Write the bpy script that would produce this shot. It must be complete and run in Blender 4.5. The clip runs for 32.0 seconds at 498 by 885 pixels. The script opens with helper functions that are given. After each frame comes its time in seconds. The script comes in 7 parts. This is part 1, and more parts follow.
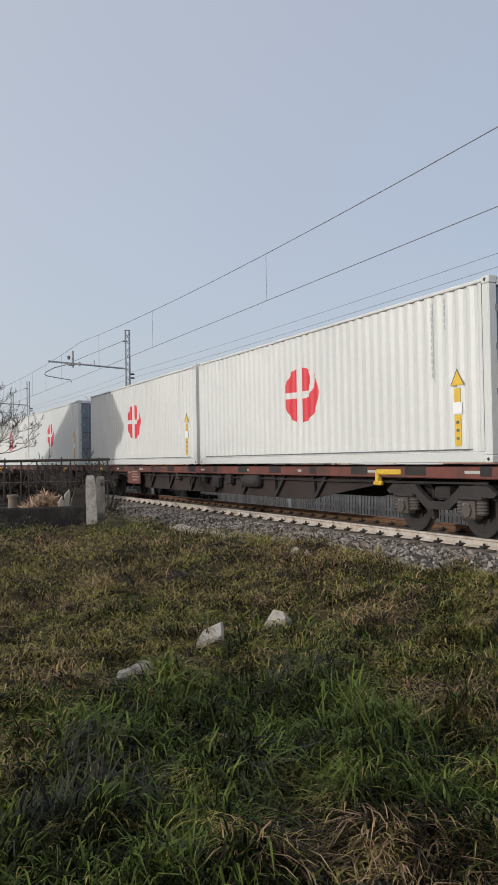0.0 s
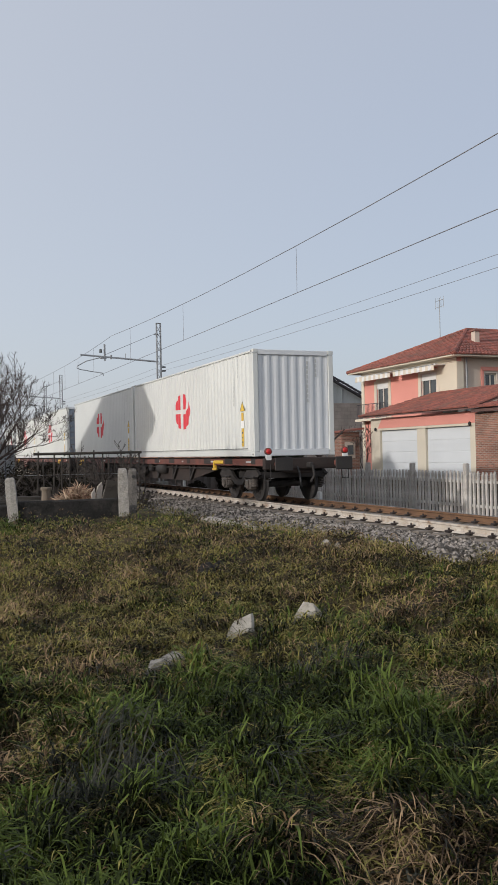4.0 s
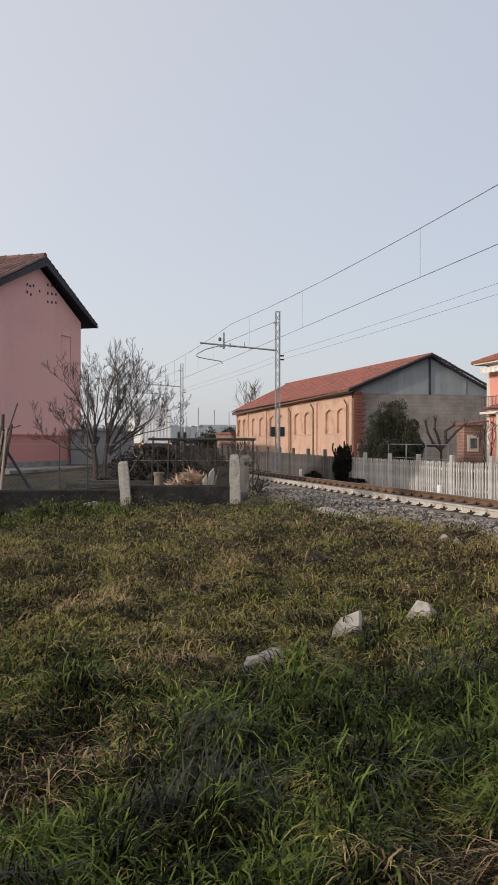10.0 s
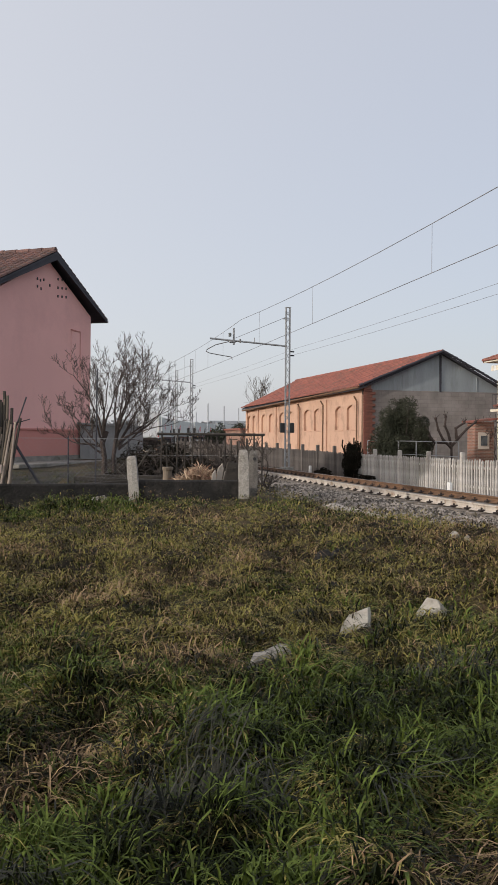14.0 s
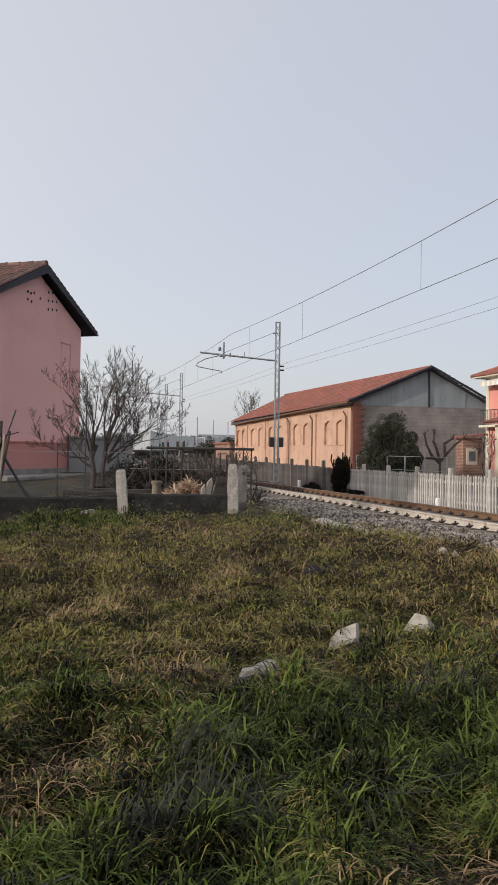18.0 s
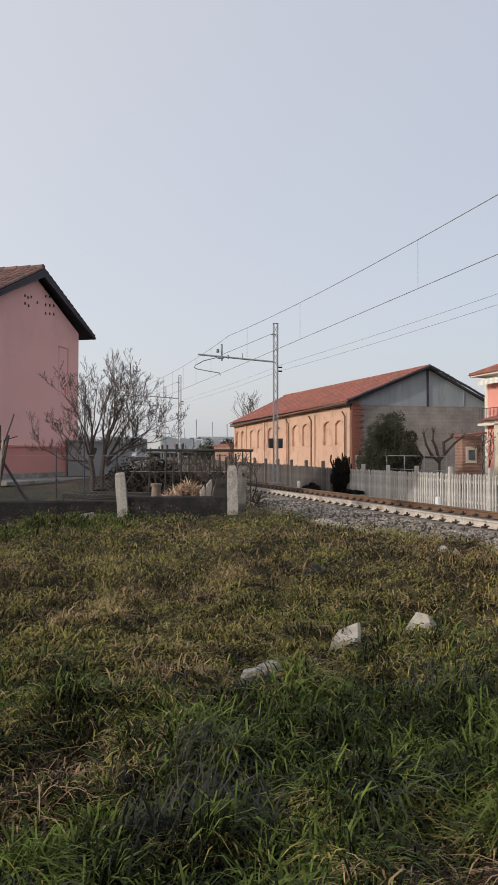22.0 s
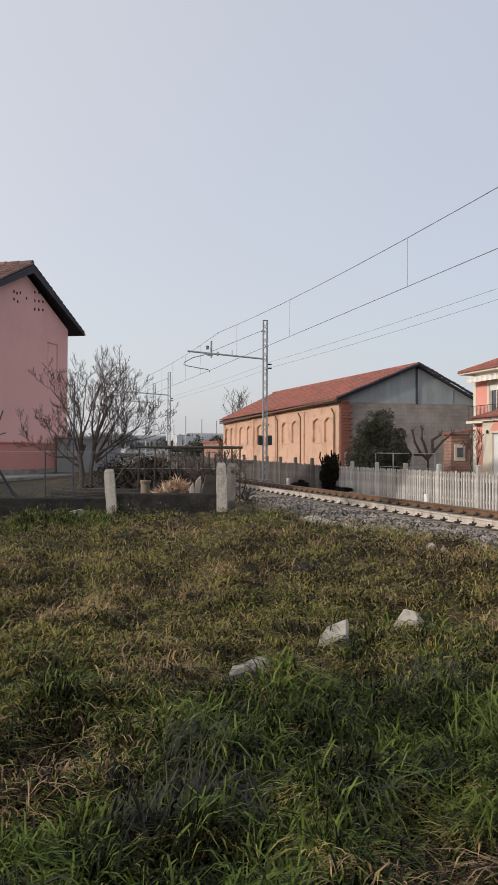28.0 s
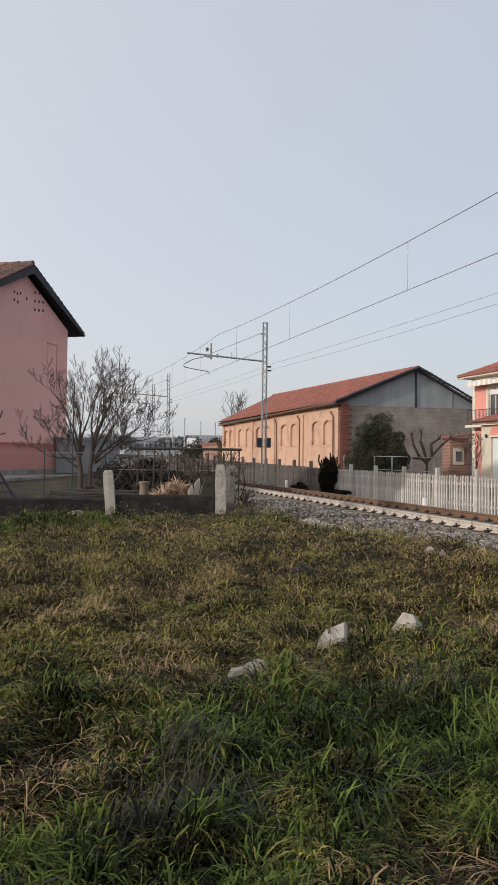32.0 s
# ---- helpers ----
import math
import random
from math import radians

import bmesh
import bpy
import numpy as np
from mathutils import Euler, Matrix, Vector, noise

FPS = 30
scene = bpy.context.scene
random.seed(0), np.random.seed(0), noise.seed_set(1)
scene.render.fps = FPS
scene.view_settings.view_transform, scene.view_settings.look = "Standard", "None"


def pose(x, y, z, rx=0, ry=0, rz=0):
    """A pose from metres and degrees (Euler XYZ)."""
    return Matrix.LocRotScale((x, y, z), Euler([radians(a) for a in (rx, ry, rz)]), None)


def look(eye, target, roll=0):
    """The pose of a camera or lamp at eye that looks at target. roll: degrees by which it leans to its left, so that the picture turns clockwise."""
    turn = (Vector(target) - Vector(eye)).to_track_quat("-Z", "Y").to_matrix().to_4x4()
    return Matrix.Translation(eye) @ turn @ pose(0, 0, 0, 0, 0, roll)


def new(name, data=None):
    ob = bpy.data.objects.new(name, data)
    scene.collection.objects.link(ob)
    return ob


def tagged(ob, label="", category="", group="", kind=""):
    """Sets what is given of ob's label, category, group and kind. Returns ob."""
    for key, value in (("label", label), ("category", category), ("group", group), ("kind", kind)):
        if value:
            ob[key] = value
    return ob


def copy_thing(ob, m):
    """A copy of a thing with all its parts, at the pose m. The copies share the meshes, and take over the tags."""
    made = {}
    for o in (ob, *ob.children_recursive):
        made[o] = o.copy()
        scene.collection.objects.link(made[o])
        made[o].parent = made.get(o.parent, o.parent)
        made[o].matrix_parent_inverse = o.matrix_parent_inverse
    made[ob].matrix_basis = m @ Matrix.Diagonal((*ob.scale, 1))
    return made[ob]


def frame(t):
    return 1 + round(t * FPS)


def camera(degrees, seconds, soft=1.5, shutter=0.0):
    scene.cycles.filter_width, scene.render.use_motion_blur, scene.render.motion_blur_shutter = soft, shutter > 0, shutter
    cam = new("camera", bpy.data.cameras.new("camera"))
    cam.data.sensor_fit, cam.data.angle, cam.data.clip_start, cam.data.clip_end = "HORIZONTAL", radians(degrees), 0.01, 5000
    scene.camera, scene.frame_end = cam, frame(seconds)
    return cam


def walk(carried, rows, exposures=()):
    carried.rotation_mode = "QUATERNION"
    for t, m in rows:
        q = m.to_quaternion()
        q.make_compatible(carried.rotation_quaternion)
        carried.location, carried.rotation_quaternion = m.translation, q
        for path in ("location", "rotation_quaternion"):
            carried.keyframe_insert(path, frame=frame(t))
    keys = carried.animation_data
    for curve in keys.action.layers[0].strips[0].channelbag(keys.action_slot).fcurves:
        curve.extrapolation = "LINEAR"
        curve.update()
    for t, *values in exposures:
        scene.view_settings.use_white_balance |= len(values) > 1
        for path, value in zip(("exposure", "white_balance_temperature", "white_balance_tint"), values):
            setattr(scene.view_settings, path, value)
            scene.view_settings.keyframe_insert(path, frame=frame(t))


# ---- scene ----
cam = camera(33.17, 32.0, soft=1.0)
PATH = [
    (0, pose(-0.193, -0.320, 1.364, 91.124, 1.043, -24.821)),
    (0.5, pose(-0.181, -0.332, 1.372, 91.038, 1.406, -24.875)),
    (1, pose(-0.183, -0.331, 1.372, 90.867, 1.451, -24.888)),
    (1.5, pose(-0.177, -0.322, 1.368, 90.992, 1.455, -24.842)),
    (2, pose(-0.187, -0.305, 1.362, 91.039, 1.411, -24.882)),
    (2.5, pose(-0.179, -0.343, 1.376, 90.800, 1.753, -24.550)),
    (3, pose(-0.202, -0.328, 1.370, 90.834, 1.177, -24.331)),
    (3.5, pose(-0.187, -0.346, 1.376, 90.958, 1.459, -24.157)),
    (4, pose(-0.199, -0.361, 1.371, 90.625, 1.177, -22.686)),
    (4.5, pose(-0.160, -0.245, 1.357, 89.72, 0.652, -20.72)),
    (6.5, pose(0.032, 0.046, 1.305, 90.489, 0.487, -16.198)),
    (7, pose(0.026, 0.018, 1.309, 90.213, 0.668, -16.483)),
    (7.5, pose(0.029, 0.030, 1.307, 90.275, 0.559, -16.282)),
    (8, pose(0.035, 0.040, 1.305, 90.327, 0.469, -16.084)),
    (8.5, pose(0.030, 0.031, 1.308, 90.365, 0.419, -16.066)),
    (9, pose(0.028, 0.030, 1.308, 90.417, 0.399, -16.082)),
    (9.5, pose(0.025, 0.024, 1.310, 90.206, -0.067, -15.634)),
    (10, pose(0.028, 0.031, 1.311, 90.088, -0.065, -14.569)),
    (10.5, pose(0.034, 0.040, 1.311, 90.038, 0.078, -13.212)),
    (11, pose(0.028, 0.031, 1.316, 89.901, 0.304, -12.649)),
    (11.5, pose(0.017, 0.020, 1.321, 89.746, -0.970, -11.484)),
    (12, pose(0.063, 0.058, 1.325, 90.324, 0.188, -7.304)),
    (12.5, pose(0.066, 0.095, 1.310, 90.223, 1.202, -9.223)),
    (13, pose(0.070, 0.123, 1.294, 89.703, 0.612, -12.263)),
    (13.5, pose(0.059, 0.101, 1.295, 89.530, 0.384, -13.027)),
    (14, pose(0.056, 0.110, 1.292, 89.832, -0.442, -13.914)),
    (14.5, pose(0.059, 0.110, 1.292, 89.802, -0.372, -13.965)),
    (16.5, pose(0.046, 0.082, 1.298, 90.478, -0.141, -14.444)),
    (17, pose(0.046, 0.088, 1.298, 90.728, -0.991, -14.408)),
    (17.5, pose(0.044, 0.084, 1.298, 90.824, -0.960, -14.618)),
    (18, pose(0.042, 0.078, 1.303, 90.793, -0.823, -14.663)),
    (18.5, pose(0.040, 0.083, 1.298, 91.012, -0.846, -14.671)),
    (19, pose(0.040, 0.074, 1.303, 91.019, -0.888, -14.637)),
    (19.5, pose(0.042, 0.075, 1.300, 90.868, -0.815, -14.386)),
    (20, pose(0.049, 0.088, 1.297, 90.782, -0.585, -14.230)),
    (20.5, pose(0.039, 0.076, 1.300, 90.985, -0.401, -13.999)),
    (21, pose(0.042, 0.078, 1.301, 91.089, -0.344, -13.993)),
    (21.5, pose(0.056, 0.095, 1.294, 90.913, -0.264, -14.178)),
    (22, pose(0.053, 0.100, 1.293, 90.907, -0.064, -14.700)),
    (22.5, pose(0.052, 0.098, 1.294, 90.955, -0.137, -14.864)),
    (23, pose(0.044, 0.072, 1.298, 90.877, 0.153, -14.863)),
    (23.5, pose(0.039, 0.068, 1.301, 90.942, 0.095, -15.017)),
    (24, pose(0.042, 0.079, 1.296, 90.777, -0.197, -15.290)),
    (24.5, pose(0.037, 0.066, 1.299, 90.843, -0.229, -15.479)),
    (25, pose(0.041, 0.076, 1.299, 90.723, -0.188, -15.367)),
    (25.5, pose(0.048, 0.081, 1.295, 90.703, -0.053, -15.395)),
    (27.5, pose(0.041, 0.079, 1.298, 90.695, -0.329, -15.483)),
    (28, pose(0.047, 0.078, 1.299, 90.691, -0.236, -15.435)),
    (28.5, pose(0.038, 0.075, 1.298, 90.716, -0.180, -15.380)),
    (29, pose(0.039, 0.076, 1.300, 90.723, -0.454, -15.455)),
    (29.5, pose(0.042, 0.076, 1.298, 90.733, -0.505, -15.390)),
    (30, pose(0.041, 0.078, 1.299, 90.712, -0.621, -15.525)),
    (30.5, pose(0.040, 0.081, 1.295, 90.655, -0.561, -15.469)),
    (31, pose(0.041, 0.083, 1.296, 90.849, -0.667, -15.575)),
    (31.5, pose(0.043, 0.078, 1.297, 90.846, -0.529, -15.488)),
    (32, pose(0.038, 0.079, 1.298, 90.844, -0.697, -15.523)),
]
walk(cam, PATH, [(0, -0.08, 6250, 10), (4, -0.03, 6300, 10), (6.5, 0.14, 6610, 11.5), (32, 0.16, 6610, 11.5)])

# ---- light ----
SUN = Vector((-1.0, -0.26, 0.31)).normalized()
world = bpy.data.worlds.new("sky")
scene.world = world
world.use_nodes = True
wn = world.node_tree
wn.nodes.clear()
sky = wn.nodes.new("ShaderNodeTexSky")
sky.sky_type, sky.sun_disc = "NISHITA", False
sky.sun_elevation, sky.sun_rotation = math.asin(SUN.z), math.atan2(SUN.x, SUN.y)
sky.air_density, sky.dust_density, sky.ozone_density, sky.altitude = 1.0, 3.0, 1.5, 100
bgn = wn.nodes.new("ShaderNodeBackground")
bgn.inputs[1].default_value = 0.165
haze = wn.nodes.new("ShaderNodeBackground")
# the haze is whiter and brighter on the sun's side
wtc, wdot, wmap, wcol = (wn.nodes.new("ShaderNode" + k) for k in ("TexCoord", "VectorMath", "MapRange", "Mix"))
wdot.operation, wcol.data_type = "DOT_PRODUCT", "RGBA"
wdot.inputs[1].default_value = Vector((SUN.x, SUN.y, 0)).normalized()
wmap.inputs[1].default_value, wmap.inputs[2].default_value, wmap.inputs[3].default_value, wmap.inputs[4].default_value = -1.0, 1.0, 0.86, 1.48
wcol.inputs[6].default_value, wcol.inputs[7].default_value = (0.585, 0.615, 0.695, 1), (0.70, 0.70, 0.705, 1)
wn.links.new(wtc.outputs["Generated"], wdot.inputs[0])
wn.links.new(wdot.outputs["Value"], wmap.inputs[0])
wn.links.new(wmap.outputs[0], haze.inputs[1])
wfac = wn.nodes.new("ShaderNodeMapRange")
wfac.inputs[1].default_value, wfac.inputs[2].default_value = -0.9, 0.4
wn.links.new(wdot.outputs["Value"], wfac.inputs[0])
wn.links.new(wfac.outputs[0], wcol.inputs[0])
wn.links.new(wcol.outputs[2], haze.inputs[0])
mix = wn.nodes.new("ShaderNodeMixShader")
mix.inputs[0].default_value = 0.70
won = wn.nodes.new("ShaderNodeOutputWorld")
wn.links.new(sky.outputs[0], bgn.inputs[0])
wn.links.new(bgn.outputs[0], mix.inputs[1])
wn.links.new(haze.outputs[0], mix.inputs[2])
wn.links.new(mix.outputs[0], won.inputs[0])
sun = new("sun", bpy.data.lights.new("sun", "SUN"))
sun.data.energy, sun.data.angle, sun.data.color = 2.0, radians(1.2), (1.0, 0.94, 0.86)
sun.matrix_world = look((0, 0, 40), Vector((0, 0, 40)) - SUN)
scene.view_settings.exposure = 0.0

# ---- mesh and material helpers ----
XC = 9.77          # track centre line
RAD, Y0 = 346.0, 57.0  # the line bends to the right beyond Y0


def track(s, off=0.0, z=0.0):
    """Point and heading on the line, s metres along it, off metres to its right."""
    a = max(0.0, s - Y0) / RAD
    y = min(s, Y0)
    z += 0.0078 * max(0.0, s - 42) ** 2 / (max(0.0, s - 42) + 25)
    return Vector((XC + RAD * (1 - math.cos(a)) + off * math.cos(a), y + RAD * math.sin(a) - off * math.sin(a), z)), a


class G:
    """Collects vertices and faces of one mesh."""
    def __init__(self):
        self.v, self.f = [], []

    def add(self, vs, fs):
        n = len(self.v)
        self.v += [tuple(p) for p in vs]
        self.f += [tuple(i + n for i in f) for f in fs]
        return self

    def box(self, x, y, z, sx, sy, sz, m=None, bev=0.0):
        """A box about its centre, its upright edges and rims cut by bev."""
        hx, hy, hz = sx / 2, sy / 2, sz / 2
        if bev <= 0:
            vs = [(a * hx, b * hy, c * hz) for c in (-1, 1) for a, b in ((-1, -1), (1, -1), (1, 1), (-1, 1))]
            fs = [(0, 3, 2, 1), (4, 5, 6, 7), (0, 1, 5, 4), (1, 2, 6, 5), (2, 3, 7, 6), (3, 0, 4, 7)]
        else:
            b = bev
            ring = [(-hx + b, -hy), (hx - b, -hy), (hx, -hy + b), (hx, hy - b), (hx - b, hy), (-hx + b, hy), (-hx, hy - b), (-hx, -hy + b)]
            k = [(px * (1 - b / hx), py * (1 - b / hy)) for px, py in ring]
            vs = [(p[0], p[1], -hz) for p in k] + [(p[0], p[1], -hz + b) for p in ring] + [(p[0], p[1], hz - b) for p in ring] + [(p[0], p[1], hz) for p in k]
            fs = [tuple(range(7, -1, -1)), tuple(range(24, 32))]
            for r in range(3):
                fs += [(r * 8 + i, r * 8 + (i + 1) % 8, r * 8 + 8 + (i + 1) % 8, r * 8 + 8 + i) for i in range(8)]
        t = Matrix.Translation((x, y, z)) @ m if m else Matrix.Translation((x, y, z))
        return self.add([t @ Vector(p) for p in vs], fs)

    def tube(self, p, q, r, r2=None, n=8, cap=True):
        p, q = Vector(p), Vector(q)
        r2 = r if r2 is None else r2
        d = (q - p).normalized()
        a = d.orthogonal().normalized()
        b = d.cross(a)
        vs = [c + (a * math.cos(i * math.tau / n) + b * math.sin(i * math.tau / n)) * rr for c, rr in ((p, r), (q, r2)) for i in range(n)]
        fs = [(i, (i + 1) % n, n + (i + 1) % n, n + i) for i in range(n)]
        if cap:
            fs += [tuple(range(n - 1, -1, -1)), tuple(range(n, 2 * n))]
        return self.add(vs, fs)

    def line(self, pts, r, n=6):
        """A bent round bar through the points, in one piece."""
        pts = [Vector(p) for p in pts]
        k = len(pts)
        a = (pts[1] - pts[0]).normalized().orthogonal().normalized()
        vs = []
        for i, p in enumerate(pts):
            d = (pts[min(i + 1, k - 1)] - pts[max(i - 1, 0)]).normalized()
            a = (a - d * a.dot(d)).normalized()
            b = d.cross(a)
            vs += [p + (a * math.cos(q * math.tau / n) + b * math.sin(q * math.tau / n)) * r for q in range(n)]
        fs = [(i * n + q, i * n + (q + 1) % n, (i + 1) * n + (q + 1) % n, (i + 1) * n + q) for i in range(k - 1) for q in range(n)]
        fs += [tuple(range(n - 1, -1, -1)), tuple((k - 1) * n + q for q in range(n))]
        return self.add(vs, fs)

    def lathe(self, prof, axis="z", o=(0, 0, 0), n=24):
        """Turns a profile of (radius, height) round an axis."""
        o = Vector(o)
        vs = []
        for r, h in prof:
            for i in range(n):
                c, s_ = r * math.cos(i * math.tau / n), r * math.sin(i * math.tau / n)
                vs.append(o + Vector({"z": (c, s_, h), "x": (h, c, s_), "y": (s_, h, c)}[axis]))
        fs = [(j * n + i, j * n + (i + 1) % n, (j + 1) * n + (i + 1) % n, (j + 1) * n + i) for j in range(len(prof) - 1) for i in range(n)]
        fs += [tuple(range(n - 1, -1, -1)), tuple((len(prof) - 1) * n + i for i in range(n))]
        return self.add(vs, fs)

    def prism(self, poly, d, o=(0, 0, 0), u=(1, 0, 0), w=(0, 0, 1)):
        """A flat outline in the plane of u and w, given thickness d (a vector)."""
        o, u, w, d = Vector(o), Vector(u), Vector(w), Vector(d)
        a = [o + u * p[0] + w * p[1] for p in poly]
        n = len(a)
        fs = [tuple(range(n - 1, -1, -1)), tuple(range(n, 2 * n))] + [(i, (i + 1) % n, n + (i + 1) % n, n + i) for i in range(n)]
        return self.add(a + [p + d for p in a], fs)

    def wall(self, o, u, length, height, thick, holes, nrm):
        """A wall with rectangular openings (u0, z0, u1, z1) through it."""
        o, u, nrm = Vector(o), Vector(u), Vector(nrm)
        us = sorted({0, length, *[h[0] for h in holes], *[h[2] for h in holes]})
        zs = sorted({0, height, *[h[1] for h in holes], *[h[3] for h in holes]})
        inside = lambda a, b: any(h[0] <= a <= h[2] and h[1] <= b <= h[3] for h in holes)
        full = [[not inside((us[i] + us[i + 1]) / 2, (zs[j] + zs[j + 1]) / 2) for j in range(len(zs) - 1)] for i in range(len(us) - 1)]
        ok = lambda i, j: 0 <= i < len(us) - 1 and 0 <= j < len(zs) - 1 and full[i][j]
        P = lambda a, b, c: o + u * a + Vector((0, 0, b)) - nrm * (c * thick)
        seen = {}
        def at(a, b, c):
            if (a, b, c) not in seen:
                seen[(a, b, c)] = len(self.v)
                self.v.append(tuple(P(a, b, c)))
            return seen[(a, b, c)]
        for i in range(len(us) - 1):
            for j in range(len(zs) - 1):
                if not full[i][j]:
                    continue
                a, b, c, e = us[i], us[i + 1], zs[j], zs[j + 1]
                ids = [at(a, c, 0), at(b, c, 0), at(b, e, 0), at(a, e, 0), at(a, c, 1), at(b, c, 1), at(b, e, 1), at(a, e, 1)]
                self.f += [tuple(ids[q] for q in f_) for f_ in
                         [(0, 1, 2, 3), (7, 6, 5, 4)] + ([] if ok(i, j - 1) else [(0, 4, 5, 1)]) + ([] if ok(i, j + 1) else [(3, 2, 6, 7)])
                         + ([] if ok(i - 1, j) else [(0, 3, 7, 4)]) + ([] if ok(i + 1, j) else [(1, 5, 6, 2)])]
        return self

    def mesh(self, name, material, smooth=False):
        me = bpy.data.meshes.new(name)
        me.from_pydata(self.v, [], self.f)
        if material:
            me.materials.append(material)
        if smooth:
            me.polygons.foreach_set("use_smooth", [True] * len(me.polygons))
        me.update()
        return me


def thing(name, label, category, m=None, group="", kind=""):
    ob = new(name)
    ob.empty_display_size = 0.2
    if m:
        ob.matrix_basis = m
    return tagged(ob, label, category, group, kind)


def part(name, g, material, parent, label="", m=None, smooth=False):
    """One mesh object under a thing or part."""
    me = g.mesh(name, material, smooth) if isinstance(g, G) else g
    ob = new(name, me)
    ob.parent = parent
    if m:
        ob.matrix_basis = m
    return tagged(ob, label)


def solo(name, g, material, label, category="", group="", kind="", smooth=False, m=None):
    ob = new(name, g.mesh(name, material, smooth) if isinstance(g, G) else g)
    if m:
        ob.matrix_basis = m
    return tagged(ob, label, category, group, kind)


def mat(name, col, col2=None, rough=0.8, metal=0.0, big=1.0, fine=30.0, bump=0.3, amount=0.5, spec=0.4, island=0.0, stretch=(1, 1, 1), depth=0.01, dirt=None, dirt_scale=0.6, obrand=0.0):
    """A surface with colour that varies at two scales, and fine relief. Sizes in metres."""
    m = bpy.data.materials.new(name)
    m.use_nodes = True
    nt = m.node_tree
    N = lambda t: nt.nodes.new(t)
    L = nt.links.new
    bs = nt.nodes["Principled BSDF"]
    bs.inputs["Roughness"].default_value, bs.inputs["Metallic"].default_value = rough, metal
    bs.inputs["Specular IOR Level"].default_value = spec
    tc, mp = N("ShaderNodeTexCoord"), N("ShaderNodeMapping")
    mp.inputs["Scale"].default_value = stretch
    L(tc.outputs["Object"], mp.inputs[0])
    n1, n2 = N("ShaderNodeTexNoise"), N("ShaderNodeTexNoise")
    n1.inputs["Scale"].default_value, n1.inputs["Detail"].default_value = big, 5
    n2.inputs["Scale"].default_value, n2.inputs["Detail"].default_value = fine, 4
    L(mp.outputs[0], n1.inputs[0])
    L(mp.outputs[0], n2.inputs[0])
    mx = N("ShaderNodeMix")
    mx.data_type = "RGBA"
    col2 = col2 or tuple(c * 0.7 for c in col)
    mx.inputs[6].default_value, mx.inputs[7].default_value = (*col, 1), (*col2, 1)
    add = N("ShaderNodeMath")
    add.operation = "MULTIPLY_ADD"
    L(n2.outputs[0], add.inputs[0])
    add.inputs[1].default_value = 0.45
    L(n1.outputs[0], add.inputs[2])
    rg = N("ShaderNodeMapRange")
    rg.inputs[1].default_value, rg.inputs[2].default_value = 0.72 - 0.25 / max(amount, 0.05) * 0.5, 0.72 + 0.25 / max(amount, 0.05) * 0.5
    L(add.outputs[0], rg.inputs[0])
    fac = rg.outputs[0]
    if island or obrand:
        ge = N("ShaderNodeNewGeometry") if island else N("ShaderNodeObjectInfo")
        ad = N("ShaderNodeMath")
        ad.operation = "MULTIPLY_ADD"
        ad.use_clamp = True
        sb = N("ShaderNodeMath")
        sb.operation = "SUBTRACT"
        sb.inputs[1].default_value = 0.5
        L(ge.outputs["Random Per Island" if island else "Random"], sb.inputs[0])
        L(sb.outputs[0], ad.inputs[0])
        ad.inputs[1].default_value = 2 * (island or obrand)
        L(fac, ad.inputs[2])
        fac = ad.outputs[0]
    L(fac, mx.inputs[0])
    out = mx.outputs[2]
    if dirt:
        n3, cr, m3 = N("ShaderNodeTexNoise"), N("ShaderNodeMapRange"), N("ShaderNodeMix")
        m3.data_type = "RGBA"
        n3.inputs["Scale"].default_value, n3.inputs["Detail"].default_value, n3.inputs["Roughness"].default_value = dirt_scale, 8, 0.7
        cr.inputs[1].default_value, cr.inputs[2].default_value = 0.5, 0.68
        L(mp.outputs[0], n3.inputs[0])
        L(n3.outputs[0], cr.inputs[0])
        L(cr.outputs[0], m3.inputs[0])
        L(out, m3.inputs[6])
        m3.inputs[7].default_value = (*dirt, 1)
        out = m3.outputs[2]
    L(out, bs.inputs["Base Color"])
    if bump:
        bp = N("ShaderNodeBump")
        bp.inputs["Strength"].default_value, bp.inputs["Distance"].default_value = bump, depth
        L(n2.outputs[0], bp.inputs["Height"])
        L(bp.outputs[0], bs.inputs["Normal"])
    return m


M = {}
M["soil"] = mat("soil", (0.085, 0.063, 0.03), (0.012, 0.009, 0.005), 0.95, big=1.6, fine=38, bump=1.0, depth=0.05, amount=1.5, dirt=(0.04, 0.03, 0.018), dirt_scale=2.2)
# Near-black second tones put the deep shade between blades into the colour.
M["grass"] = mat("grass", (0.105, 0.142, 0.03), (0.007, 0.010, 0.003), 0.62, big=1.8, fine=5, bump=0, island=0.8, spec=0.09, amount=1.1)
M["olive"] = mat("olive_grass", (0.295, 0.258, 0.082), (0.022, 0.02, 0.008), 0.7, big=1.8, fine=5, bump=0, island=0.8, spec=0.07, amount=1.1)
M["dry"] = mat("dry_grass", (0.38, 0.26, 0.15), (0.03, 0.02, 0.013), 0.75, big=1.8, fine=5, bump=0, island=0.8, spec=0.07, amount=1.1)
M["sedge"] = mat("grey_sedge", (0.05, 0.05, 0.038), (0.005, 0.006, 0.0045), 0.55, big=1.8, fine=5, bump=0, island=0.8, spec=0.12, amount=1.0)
M["ballast"] = mat("ballast", (0.33, 0.295, 0.265), (0.07, 0.062, 0.055), 0.9, big=0.7, fine=25, bump=0.5, island=0.8)
